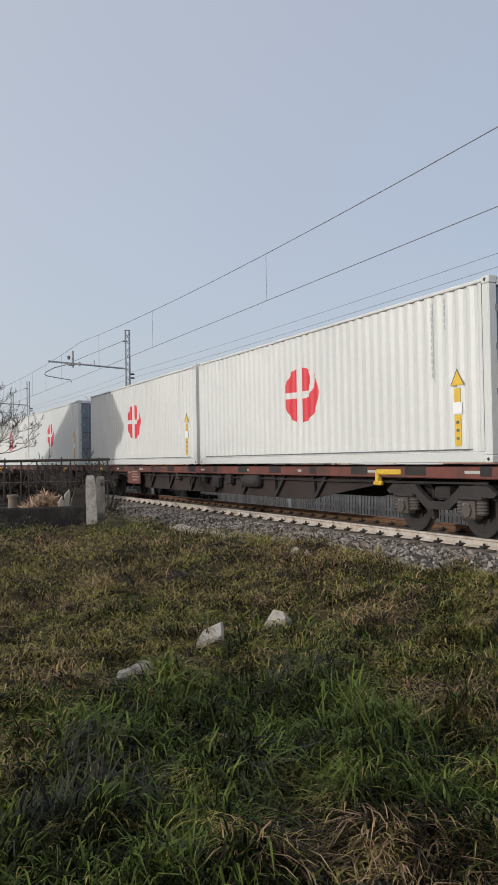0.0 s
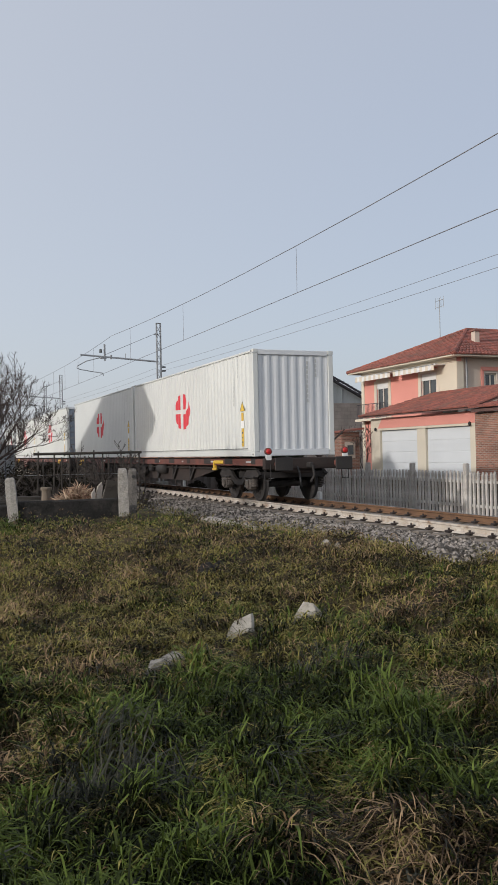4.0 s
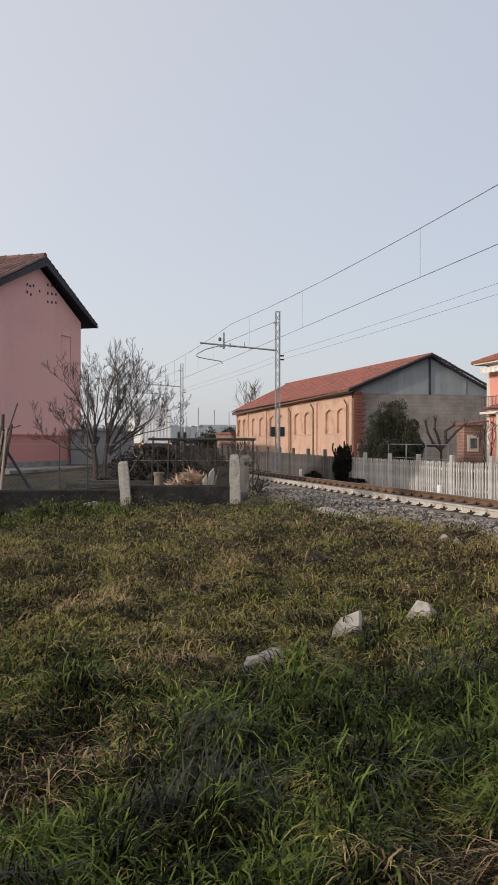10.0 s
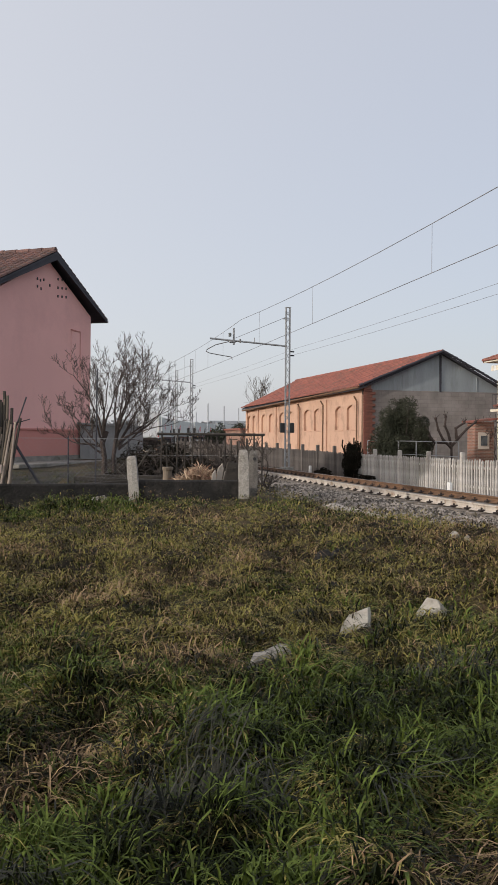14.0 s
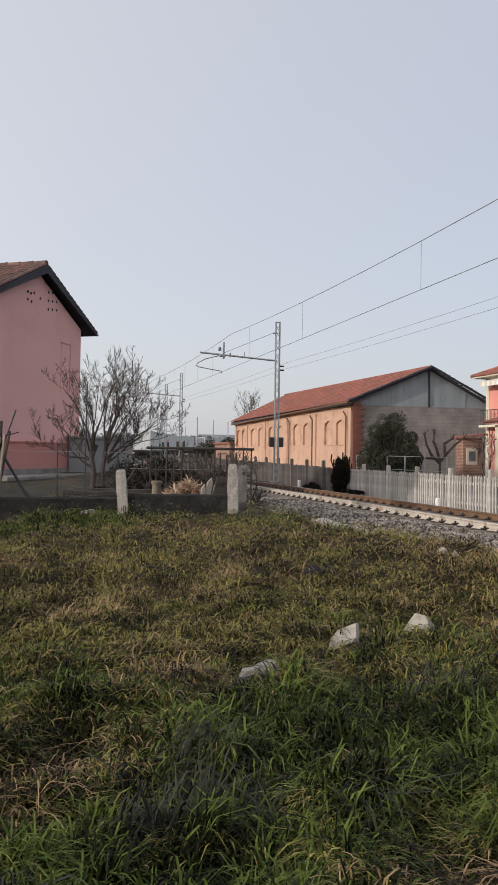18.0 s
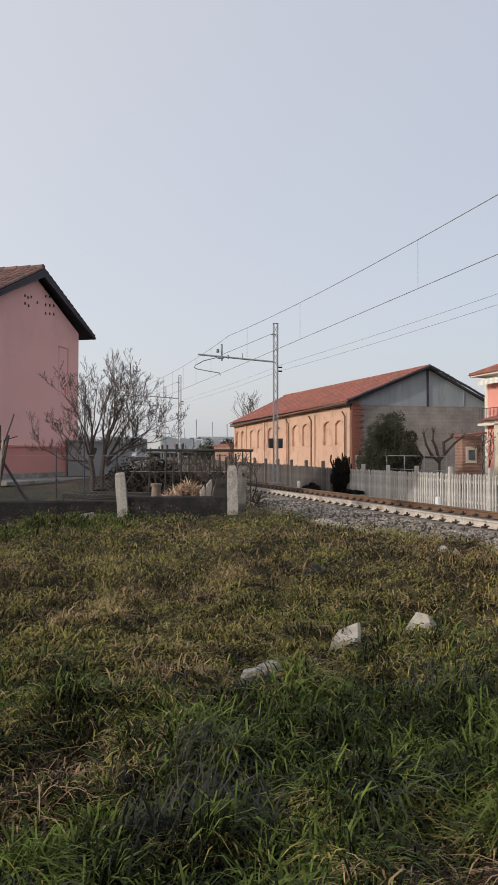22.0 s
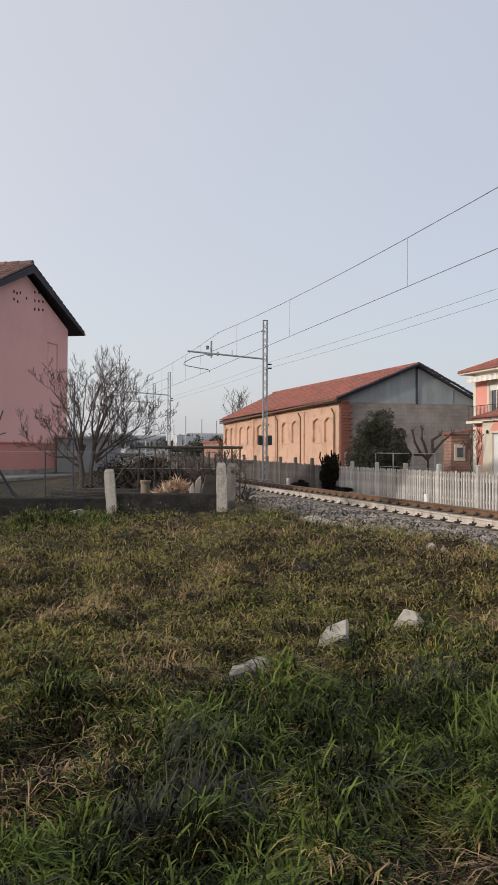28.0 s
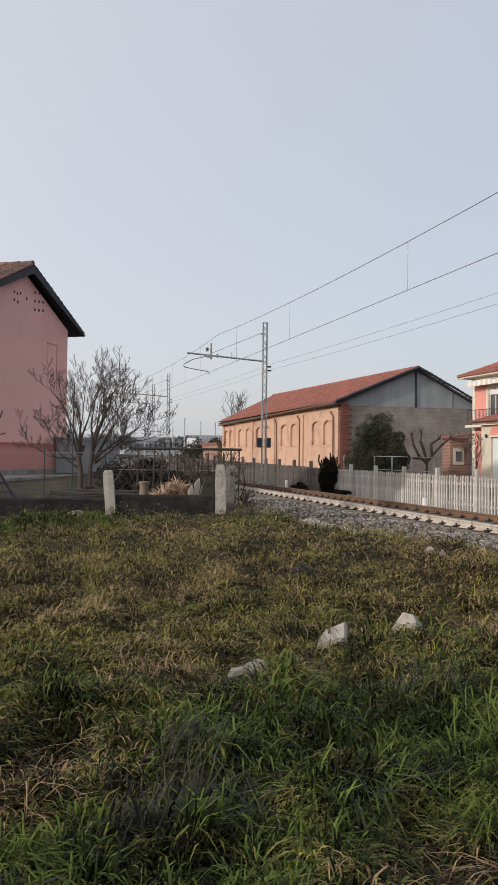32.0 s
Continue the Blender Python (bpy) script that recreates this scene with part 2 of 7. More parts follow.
M["bed"] = mat("track_bed", (0.13, 0.12, 0.105), (0.05, 0.047, 0.042), 0.95, big=3, fine=18, bump=1.0, depth=0.05, amount=1.2)
M["railw"] = mat("rail_white_paint", (0.62, 0.58, 0.53), (0.40, 0.34, 0.28), 0.7, big=2, fine=40, bump=0.1, dirt=(0.25, 0.16, 0.10), dirt_scale=3)
M["rust"] = mat("rail_rust", (0.20, 0.11, 0.06), (0.10, 0.06, 0.04), 0.8, big=3, fine=50, bump=0.2)
M["steel"] = mat("worn_steel", (0.35, 0.32, 0.30), (0.22, 0.18, 0.15), 0.35, 0.9, big=3, fine=60, bump=0.05)
M["sleeper"] = mat("sleeper_concrete", (0.22, 0.19, 0.16), (0.12, 0.1, 0.085), 0.9, big=3, fine=40)
M["concrete"] = mat("old_concrete", (0.3, 0.285, 0.26), (0.15, 0.14, 0.125), 0.9, big=2.5, fine=35, bump=0.5, dirt=(0.10, 0.10, 0.075), dirt_scale=4)
M["pale"] = mat("whitewashed_concrete", (0.58, 0.55, 0.52), (0.34, 0.315, 0.29), 0.85, big=2.5, fine=30, bump=0.3, obrand=0.35, dirt=(0.28, 0.25, 0.22), dirt_scale=3)
M["darkpale"] = mat("dark_fence_concrete", (0.155, 0.135, 0.125), (0.08, 0.07, 0.064), 0.9, big=2, fine=30, bump=0.4, obrand=0.3)
M["box"] = mat("container_white", (0.645, 0.66, 0.645), (0.58, 0.595, 0.585), 0.40, big=0.35, fine=9, bump=0.02, amount=0.6)
M["boxgrey"] = mat("container_door_grey", (0.66, 0.68, 0.7), (0.58, 0.6, 0.63), 0.45, big=0.5, fine=9, bump=0.02)
M["wagon"] = mat("wagon_oxide_red", (0.19, 0.065, 0.05), (0.10, 0.045, 0.038), 0.75, big=1.2, fine=22, bump=0.1, dirt=(0.06, 0.045, 0.04), dirt_scale=2)
M["under"] = mat("undercarriage_grime", (0.045, 0.040, 0.038), (0.022, 0.02, 0.02), 0.8, big=2, fine=30, bump=0.2)
M["under2"] = mat("undercarriage_brown", (0.052, 0.037, 0.032), (0.026, 0.021, 0.02), 0.85, big=1.5, fine=25, bump=0.2)
M["axle"] = mat("dusty_cast_steel", (0.115, 0.098, 0.085), (0.06, 0.05, 0.045), 0.75, big=3, fine=30, bump=0.2)
M["boxblue"] = mat("container_door_blue_grey", (0.215, 0.255, 0.31), (0.175, 0.21, 0.255), 0.5, big=0.5, fine=9, bump=0.02)
M["yellow"] = mat("warning_yellow", (0.75, 0.50, 0.06), (0.6, 0.38, 0.05), 0.5, big=3, fine=30, bump=0)
M["ink"] = mat("marking_grey", (0.10, 0.11, 0.11), (0.16, 0.17, 0.17), 0.6, big=4, fine=60, bump=0)
M["ltext"] = mat("faded_white_lettering", (0.42, 0.33, 0.30), (0.3, 0.2, 0.18), 0.7, big=6, fine=40, bump=0)
M["sticker"] = mat("white_sticker", (0.85, 0.85, 0.85), (0.8, 0.8, 0.8), 0.5, bump=0)
def coursed(name, c1, c2, mortar, w, h, gap, bump=0.5):
    """Small coursed masonry, too fine to be told apart singly; laid by its world measures on any upright face."""
    m = bpy.data.materials.new(name)
    m.use_nodes = True
    nt = m.node_tree
    N, L = nt.nodes.new, nt.links.new
    bs = nt.nodes["Principled BSDF"]
    bs.inputs["Roughness"].default_value = 0.92
    tc, sp, cb, ad = N("ShaderNodeTexCoord"), N("ShaderNodeSeparateXYZ"), N("ShaderNodeCombineXYZ"), N("ShaderNodeMath")
    L(tc.outputs["Object"], sp.inputs[0])
    ad.operation = "ADD"
    L(sp.outputs[0], ad.inputs[0])
    L(sp.outputs[1], ad.inputs[1])
    L(ad.outputs[0], cb.inputs[0])
    L(sp.outputs[2], cb.inputs[1])
    br = N("ShaderNodeTexBrick")
    br.inputs["Scale"].default_value, br.inputs["Brick Width"].default_value, br.inputs["Row Height"].default_value, br.inputs["Mortar Size"].default_value = 1.0, w, h, gap
    br.inputs["Color1"].default_value, br.inputs["Color2"].default_value, br.inputs["Mortar"].default_value = (*c1, 1), (*c2, 1), (*mortar, 1)
    L(cb.outputs[0], br.inputs[0])
    nz, mx = N("ShaderNodeTexNoise"), N("ShaderNodeMix")
    nz.inputs["Scale"].default_value, nz.inputs["Detail"].default_value = 0.9, 8
    L(tc.outputs["Object"], nz.inputs[0])
    mx.data_type, mx.blend_type = "RGBA", "MULTIPLY"
    mx.inputs[0].default_value = 0.75
    L(br.outputs[0], mx.inputs[6])
    rg = N("ShaderNodeMapRange")
    rg.inputs[1].default_value, rg.inputs[2].default_value, rg.inputs[3].default_value, rg.inputs[4].default_value = 0.3, 0.7, 0.55, 1.15
    L(nz.outputs[0], rg.inputs[0])
    L(rg.outputs[0], mx.inputs[7])
    L(mx.outputs[2], bs.inputs["Base Color"])
    bp = N("ShaderNodeBump")
    bp.inputs["Strength"].default_value, bp.inputs["Distance"].default_value = bump, 0.01
    bp.invert = True
    L(br.outputs["Fac"], bp.inputs["Height"])
    L(bp.outputs[0], bs.inputs["Normal"])
    return m


M["oldbrick"] = coursed("old_brickwork", (0.38, 0.16, 0.11), (0.2, 0.10, 0.075), (0.34, 0.27, 0.22), 0.26, 0.075, 0.012)
M["block"] = coursed("grey_blockwork", (0.30, 0.27, 0.25), (0.265, 0.24, 0.22), (0.22, 0.20, 0.185), 0.52, 0.26, 0.012, 0.3)
M["galv"] = mat("galvanised_steel", (0.36, 0.37, 0.38), (0.24, 0.25, 0.26), 0.55, 0.35, big=2, fine=40, bump=0.05)
M["wire"] = mat("wire_copper_grey", (0.24, 0.24, 0.26), (0.2, 0.2, 0.22), 0.6, 0.3, bump=0)
M["black"] = mat("dark_box", (0.025, 0.025, 0.027), (0.04, 0.04, 0.04), 0.6, bump=0.1)
M["pink"] = mat("pink_plaster", (0.78, 0.445, 0.415), (0.70, 0.395, 0.365), 0.9, big=0.35, fine=25, bump=0.12, dirt=(0.67, 0.375, 0.35), dirt_scale=0.5)
M["pinkbase"] = mat("dark_pink_plinth", (0.54, 0.23, 0.2), (0.47, 0.2, 0.175), 0.9, big=0.6, fine=25, bump=0.15)
M["peach"] = mat("peach_plaster", (0.70, 0.455, 0.38), (0.64, 0.41, 0.345), 0.9, big=0.4, fine=25, bump=0.12)
M["salmon"] = mat("salmon_plaster", (0.74, 0.32, 0.265), (0.68, 0.285, 0.235), 0.9, big=0.5, fine=25, bump=0.1)
M["cream"] = mat("cream_plaster", (0.68, 0.61, 0.5), (0.6, 0.54, 0.44), 0.9, big=0.5, fine=25, bump=0.1)
M["greige"] = mat("beige_plaster", (0.56, 0.475, 0.40), (0.49, 0.415, 0.35), 0.9, big=0.5, fine=25, bump=0.1)
M["ochre"] = mat("orange_ochre_plaster", (0.58, 0.375, 0.275), (0.5, 0.32, 0.235), 0.92, big=0.25, fine=12, bump=0.25, dirt=(0.36, 0.225, 0.165), dirt_scale=0.8)
M["brick"] = mat("red_brick", (0.26, 0.1, 0.07), (0.14, 0.06, 0.045), 0.9, big=3, fine=30, bump=0.3, island=0.4)
M["slate"] = mat("blue_grey_sheeting", (0.30, 0.335, 0.35), (0.225, 0.255, 0.27), 0.75, big=0.6, fine=10, bump=0.1, stretch=(3, 3, 0.5), dirt=(0.21, 0.235, 0.24), dirt_scale=0.9)
M["tile"] = mat("clay_roof_tile", (0.34, 0.115, 0.085), (0.19, 0.075, 0.06), 0.9, big=1.2, fine=12, bump=0.3, island=0.5, dirt=(0.17, 0.095, 0.075), dirt_scale=0.8)
M["tiledark"] = mat("old_brown_roof_tile", (0.21, 0.115, 0.10), (0.11, 0.065, 0.06), 0.9, big=1.2, fine=12, bump=0.3, island=0.5, dirt=(0.09, 0.075, 0.065), dirt_scale=0.8)
M["eave"] = mat("dark_painted_timber", (0.045, 0.045, 0.058), (0.03, 0.03, 0.038), 0.7, big=2, fine=25, bump=0.1)
M["soffit"] = mat("brown_grey_boards", (0.05, 0.046, 0.05), (0.035, 0.032, 0.035), 0.8, big=1, fine=20, bump=0.2, stretch=(0.4, 6, 6))
M["shutter"] = mat("grey_green_shutter", (0.15, 0.135, 0.12), (0.1, 0.09, 0.082), 0.7, big=2, fine=30, bump=0.1)
M["frame"] = mat("pale_window_frame", (0.62, 0.56, 0.50), (0.52, 0.47, 0.42), 0.7, bump=0.05)
M["white"] = mat("white_paint", (0.75, 0.75, 0.74), (0.66, 0.66, 0.65), 0.6, big=0.6, fine=20, bump=0.05)
M["door"] = mat("grey_white_garage_door", (0.68, 0.7, 0.72), (0.62, 0.64, 0.66), 0.5, big=0.6, fine=20, bump=0.02)
M["bark"] = mat("bark", (0.078, 0.056, 0.048), (0.035, 0.027, 0.024), 0.9, big=6, fine=60, bump=0.5)
M["bark2"] = mat("grey_bark", (0.16, 0.14, 0.12), (0.08, 0.07, 0.06), 0.9, big=6, fine=60, bump=0.5)
M["leaf"] = mat("dark_evergreen_leaf", (0.085, 0.088, 0.062), (0.028, 0.033, 0.022), 0.85, big=1, fine=5, bump=0, island=0.5, spec=0.04)
M["ivy"] = mat("dry_dark_ivy", (0.026, 0.023, 0.017), (0.011, 0.010, 0.008), 0.85, big=1, fine=5, bump=0, island=0.5, spec=0.05)
M["straw"] = mat("dry_cornstalk", (0.62, 0.47, 0.34), (0.22, 0.12, 0.08), 0.85, big=2, fine=20, bump=0, island=0.7)
M["wood"] = mat("weathered_wood", (0.24, 0.19, 0.14), (0.12, 0.10, 0.08), 0.85, big=2, fine=25, bump=0.3, stretch=(6, 6, 1), island=0.3)
# Sunlight on some front bean poles, put into a paler wood colour.
M["palewood"] = mat("sunlit_wood", (0.42, 0.35, 0.29), (0.24, 0.19, 0.16), 0.85, big=2, fine=25, bump=0.3, stretch=(6, 6, 1), island=0.3)
M["darkwood"] = mat("dark_brown_wood", (0.075, 0.065, 0.055), (0.04, 0.035, 0.03), 0.9, big=2, fine=25, bump=0.4, island=0.3)
M["granite"] = mat("speckled_granite", (0.40, 0.375, 0.345), (0.25, 0.235, 0.215), 0.9, big=40, fine=110, bump=0.5, amount=0.8, dirt=(0.17, 0.155, 0.135), dirt_scale=7)
# Granite at about half tone: the second post's shaded side as a colour.
M["darkgranite"] = mat("shaded_granite", (0.20, 0.185, 0.17), (0.11, 0.10, 0.092), 0.9, big=40, fine=110, bump=0.5, amount=0.8, dirt=(0.08, 0.075, 0.065), dirt_scale=7)
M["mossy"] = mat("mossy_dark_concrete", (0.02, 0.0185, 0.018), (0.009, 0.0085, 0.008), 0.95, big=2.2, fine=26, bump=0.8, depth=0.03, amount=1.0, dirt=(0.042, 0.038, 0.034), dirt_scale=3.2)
M["char"] = mat("charred_earth", (0.03, 0.027, 0.026), (0.012, 0.011, 0.011), 0.95, big=6, fine=40, bump=1.0, depth=0.03)
M["lichen"] = mat("lichened_grey_stone", (0.30, 0.28, 0.25), (0.12, 0.11, 0.10), 0.95, big=12, fine=60, bump=0.9, depth=0.02, amount=1.2, dirt=(0.10, 0.095, 0.075), dirt_scale=9)
M["stone"] = mat("pale_stone", (0.44, 0.41, 0.355), (0.25, 0.23, 0.2), 0.9, big=9, fine=45, bump=0.7, dirt=(0.13, 0.12, 0.09), dirt_scale=6)
M["glass"] = mat("window_glass", (0.05, 0.055, 0.06), (0.04, 0.045, 0.05), 0.08, big=0.6, fine=3, bump=0, spec=0.8)
M["red"] = mat("red_lens", (0.55, 0.03, 0.03), (0.4, 0.02, 0.02), 0.3, bump=0)
# Distance haze is mixed into this grey and into the far trees' colour.
M["far"] = mat("haze_tinted_grey", (0.40, 0.42, 0.45), (0.33, 0.35, 0.38), 0.9, big=0.3, fine=4, bump=0)
M["shedgrey"] = mat("grey_sheet_metal", (0.27, 0.28, 0.29), (0.20, 0.21, 0.22), 0.6, 0.2, big=0.8, fine=12, bump=0.05)
M["faint"] = mat("faint_marking_grey", (0.40, 0.41, 0.41), (0.48, 0.49, 0.49), 0.6, big=4, fine=60, bump=0)
M["haze_tree"] = mat("haze_tinted_tree", (0.22, 0.23, 0.24), (0.17, 0.18, 0.185), 0.9, bump=0)
M["twig"] = mat("dark_twigs", (0.06, 0.048, 0.042), (0.03, 0.025, 0.022), 0.9, big=3, fine=20, bump=0, island=0.4)

# ---- ground ----
def smooth(a, b, x):
    x = min(1.0, max(0.0, (x - a) / (b - a)))
    return x * x * (3 - 2 * x)


def height(x, y):
    """Height of the land: a meadow that rises to the garden wall and falls to the ballast."""
    r = math.hypot(x, y)
    rise = (0.14 * smooth(3.0, 4.9, r) + 0.27 * smooth(6.0, 14.5, r)) * (1 - 0.75 * smooth(3.6, 6.2, x)) * (1 if y > 0 else 0)
    rise += 0.11 * smooth(14.85, 15.3, y) * (1 - smooth(3.9, 5.0, x))
    bank = 0.37 * smooth(2.3, 4.7, x) * smooth(1.0, 4.0, y) * (1 - smooth(10.5, 16.0, y))
    z = -0.22 + max(rise, bank) + 0.22 * smooth(24, 34, r) * (1 - smooth(3.5, 6.5, x))
    z -= 0.28 * (1 - smooth(-2.2, 0.7, x)) * smooth(8.5, 13.0, r) * (1 - smooth(15.0, 16.5, y))
    d = x - XC
    if y > 57:   # beside the bend: distance from the arc
        d = RAD - math.hypot(x - XC - RAD, y - Y0)
        z += 0.0075 * max(0.0, y - 60) ** 2 / (max(0.0, y - 60) + 25) * (1 - smooth(200, 400, y))
    fall = smooth(-4.7, -2.85, d)
    z += (-0.55 - z) * fall
    z += -0.08 * smooth(2.0, 3.0, d) + 0.5 * smooth(7, 12, d)
    if r < 30:
        k = (1 - fall) * (1 - smooth(20, 30, r))
        z += k * (0.10 * noise.noise((x * 0.8, y * 0.8, 0)) + 0.12 * noise.noise((x * 2.2, y * 2.2, 4)) + 0.07 * noise.noise((x * 4.6, y * 4.6, 6)) + 0.03 * noise.noise((x * 9.5, y * 9.5, 7)) + 0.02 * noise.noise((x * 8, y * 8, 8)))
    return z


def ground():
    g = G()
    radii = [0.0]
    while radii[-1] < 3000:
        radii.append(radii[-1] + max(0.12, radii[-1] * 0.016 if radii[-1] < 40 else radii[-1] * 0.12))
    angs = [math.radians(a) for a in np.concatenate([np.arange(-20, 62, 0.5), np.arange(62, 340, 8)])]
    n = len(angs)
    for r in radii:
        for a in angs:
            x, y = r * math.sin(a), r * math.cos(a)
            g.v.append((x, y, height(x, y)))
    for j in range(len(radii) - 1):
        for i in range(n):
            g.f.append((j * n + i, j * n + (i + 1) % n, (j + 1) * n + (i + 1) % n, (j + 1) * n + i))
    return solo("ground", g, M["soil"], "rough meadow soil with moss and dead grass", "ground", kind="structure", smooth=True)


ground()


WILT = [(0.15, 3.9, 0.26), (-0.1, 3.6, 0.22), (0.45, 4.3, 0.2), (1.45, 2.6, 0.3), (1.75, 2.4, 0.28), (1.0, 5.15, 0.34), (2.4, 8.8, 0.6), (4.7, 8.9, 0.7), (4.4, 7.6, 0.4), (2.9, 3.6, 0.3), (1.2, 8.0, 0.5), (0.5, 7.0, 0.4), (2.2, 12.2, 0.7), (3.9, 10.8, 0.7), (-0.3, 9.5, 0.5), (3.9, 5.7, 0.4)]
BARE = [(2.2, 5.72, 0.2), (3.1, 6.17, 0.2), (1.50, 5.1, 0.2), (1.36, 4.95, 0.17), (1.4, 4.8, 0.14), (3.0, 8.5, 0.12), (3.15, 8.7, 0.1), (4.72, 8.95, 0.13), (0.97, 14.2, 0.2)]


def wilt(x, y):
    """How far the grass is dead and matted: in patches."""
    w = max(math.exp(-((x - a) ** 2 + (y - b) ** 2) / (r * r)) for a, b, r in WILT)
    return min(1.0, w + 0.5 * max(0.0, noise.noise((x * 1.1, y * 1.1, 12)) - 0.1))


def lush(x, y):
    """How green and long the grass is: lush close by and along the wall, thin and golden on the mound."""
    n = noise.noise((x * 0.6, y * 0.6, 2)) + 0.6 * noise.noise((x * 1.7, y * 1.7, 7))
    r = math.hypot(x, y)
    near = (1 - smooth(4.0, 7.2 + 0.5 * max(0.0, x - 1), r)) * (0.68 + 0.32 * smooth(-0.6, 1.3, x))
    edge = smooth(11.8, 13.4, r) * (1 - smooth(3.8, 5.6, x))
    return min(1.0, max(0.0, (0.16 + 0.6 * near + 0.6 * n + 0.75 * edge) * (1 - 0.8 * wilt(x, y))))


def sward(name, spots, per, seed, length, width, material, label, spread, flat, order=1.6, tuft=0.0):
    """Clumps of bent blades at the spots (x, y, vigour); each blade is a narrow strip that curls over. Neighbours lean alike, or, in a tuft, outwards."""
    rng = np.random.default_rng(seed)
    n = len(spots)
    e = 0.12
    base = np.array([(cx, cy, c, height(cx, cy), height(cx + e, cy), height(cx, cy + e), noise.noise((cx * 0.7, cy * 0.7, 20)), noise.noise((cx * 2.4, cy * 2.4, 31))) for cx, cy, c in spots])
    cx, cy, c, z0, zx, zy, nz, lump = [base[:, i:i + 1] for i in range(8)]
    sc = np.maximum(1.0, np.hypot(cx, cy) / 5.0)
    tall = length * (0.45 + 0.8 * rng.random((n, 1))) * (0.5 + 0.6 * c) * (1 + 0.75 * lump) / sc ** 0.2
    lay = 5.0 * nz - 1.2 + rng.normal(size=(n, 1)) * 0.9
    b = rng.random((n, per, 7))
    rad, ang = spread * sc * 0.6 * np.sqrt(b[:, :, 0]), b[:, :, 1] * math.tau
    dx, dy = rad * np.cos(ang), rad * np.sin(ang)
    x, y = cx + dx, cy + dy
    z = z0 + (zx - z0) / e * dx + (zy - z0) / e * dy - 0.015
    L_ = tall * (0.45 + 0.9 * b[:, :, 2]) * (1 - 0.35 * tuft * np.sqrt(b[:, :, 0]))
    w = width * (0.55 + 0.9 * b[:, :, 3]) * sc ** 0.45
    th = np.where(rng.random((n, per)) < tuft, ang + (b[:, :, 4] - 0.5) * 1.2, lay + (b[:, :, 4] - 0.5) * order * 2)
    bend = flat * (0.3 + 1.1 * b[:, :, 5]) * (1 - 0.4 * tuft + 0.7 * tuft * np.sqrt(b[:, :, 0]))
    ca, sa = np.cos(th), np.sin(th)
    tw = th + (b[:, :, 6] - 0.5) * 1.6
    px, py = -np.sin(tw) * w / 2, np.cos(tw) * w / 2
    k = np.minimum(1.15, bend)
    cols = []
    for d, h, side in ((0, 0, -0.7), (0, 0, 0.7), (0.17, 0.42 * (1 - 0.25 * k), -1), (0.17, 0.42 * (1 - 0.25 * k), 1), (0.52, 0.74 * (1 - 0.45 * k), -0.75), (0.52, 0.74 * (1 - 0.45 * k), 0.75), (0.95, np.maximum(0.05, 0.86 * (1 - 0.78 * k)), 0)):
        cols.append(np.stack([x + ca * d * bend * L_ + px * side, y + sa * d * bend * L_ + py * side, z + h * L_], -1))
    v = np.stack(cols, 2).reshape(-1, 3)
    m = len(v) // 7
    loops = (np.arange(m)[:, None] * 7 + np.array([0, 1, 3, 2, 2, 3, 5, 4, 4, 5, 6])).ravel()
    starts = (np.arange(m)[:, None] * 11 + np.array([0, 4, 8])).ravel()
    me = bpy.data.meshes.new(name)
    me.vertices.add(len(v))
    me.vertices.foreach_set("co", v.astype(np.float32).ravel())
    me.loops.add(len(loops))
    me.loops.foreach_set("vertex_index", loops.astype(np.int32))
    me.polygons.add(len(starts))
    me.polygons.foreach_set("loop_start", starts.astype(np.int32))
    me.materials.append(material)
    me.update(calc_edges=True)
    return solo(name, me, material, label, "grass", kind="stuff")


def sown(count, seed, rmin, rmax, keep):
    """Spots strewn over the meadow, thinned by keep."""
    rng = np.random.default_rng(seed)
    out = []
    for a, b, c in rng.random((count, 3)):
        r = rmin * (rmax / rmin) ** a
        az = math.radians(-13 + 61 * b)
        x, y = r * math.sin(az), r * math.cos(az)
        if x > 5.95 or (y > 14.3 and x < 3.9) or any(math.hypot(x - q[0], y - q[1]) < q[2] for q in BARE):
            continue
        k = keep(x, y)
        if c < k:
            out.append((x, y, min(1.0, k)))
    return out


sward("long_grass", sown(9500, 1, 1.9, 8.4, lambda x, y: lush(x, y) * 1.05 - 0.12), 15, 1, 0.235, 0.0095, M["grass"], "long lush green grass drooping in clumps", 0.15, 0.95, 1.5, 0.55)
sward("grey_grass", sown(3000, 5, 1.9, 7.0, lambda x, y: 0.5 - 0.2 * lush(x, y)), 11, 5, 0.22, 0.0085, M["sedge"], "dark grey-green grass between the clumps", 0.16, 1.15, 1.5, 0.5)
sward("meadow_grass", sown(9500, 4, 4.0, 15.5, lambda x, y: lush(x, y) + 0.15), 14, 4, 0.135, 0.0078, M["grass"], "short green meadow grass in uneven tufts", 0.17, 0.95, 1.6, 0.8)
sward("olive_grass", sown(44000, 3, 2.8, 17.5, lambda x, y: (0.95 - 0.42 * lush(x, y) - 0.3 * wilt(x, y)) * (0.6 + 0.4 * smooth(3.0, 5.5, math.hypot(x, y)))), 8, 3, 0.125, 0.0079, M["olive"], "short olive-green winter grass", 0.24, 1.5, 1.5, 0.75)
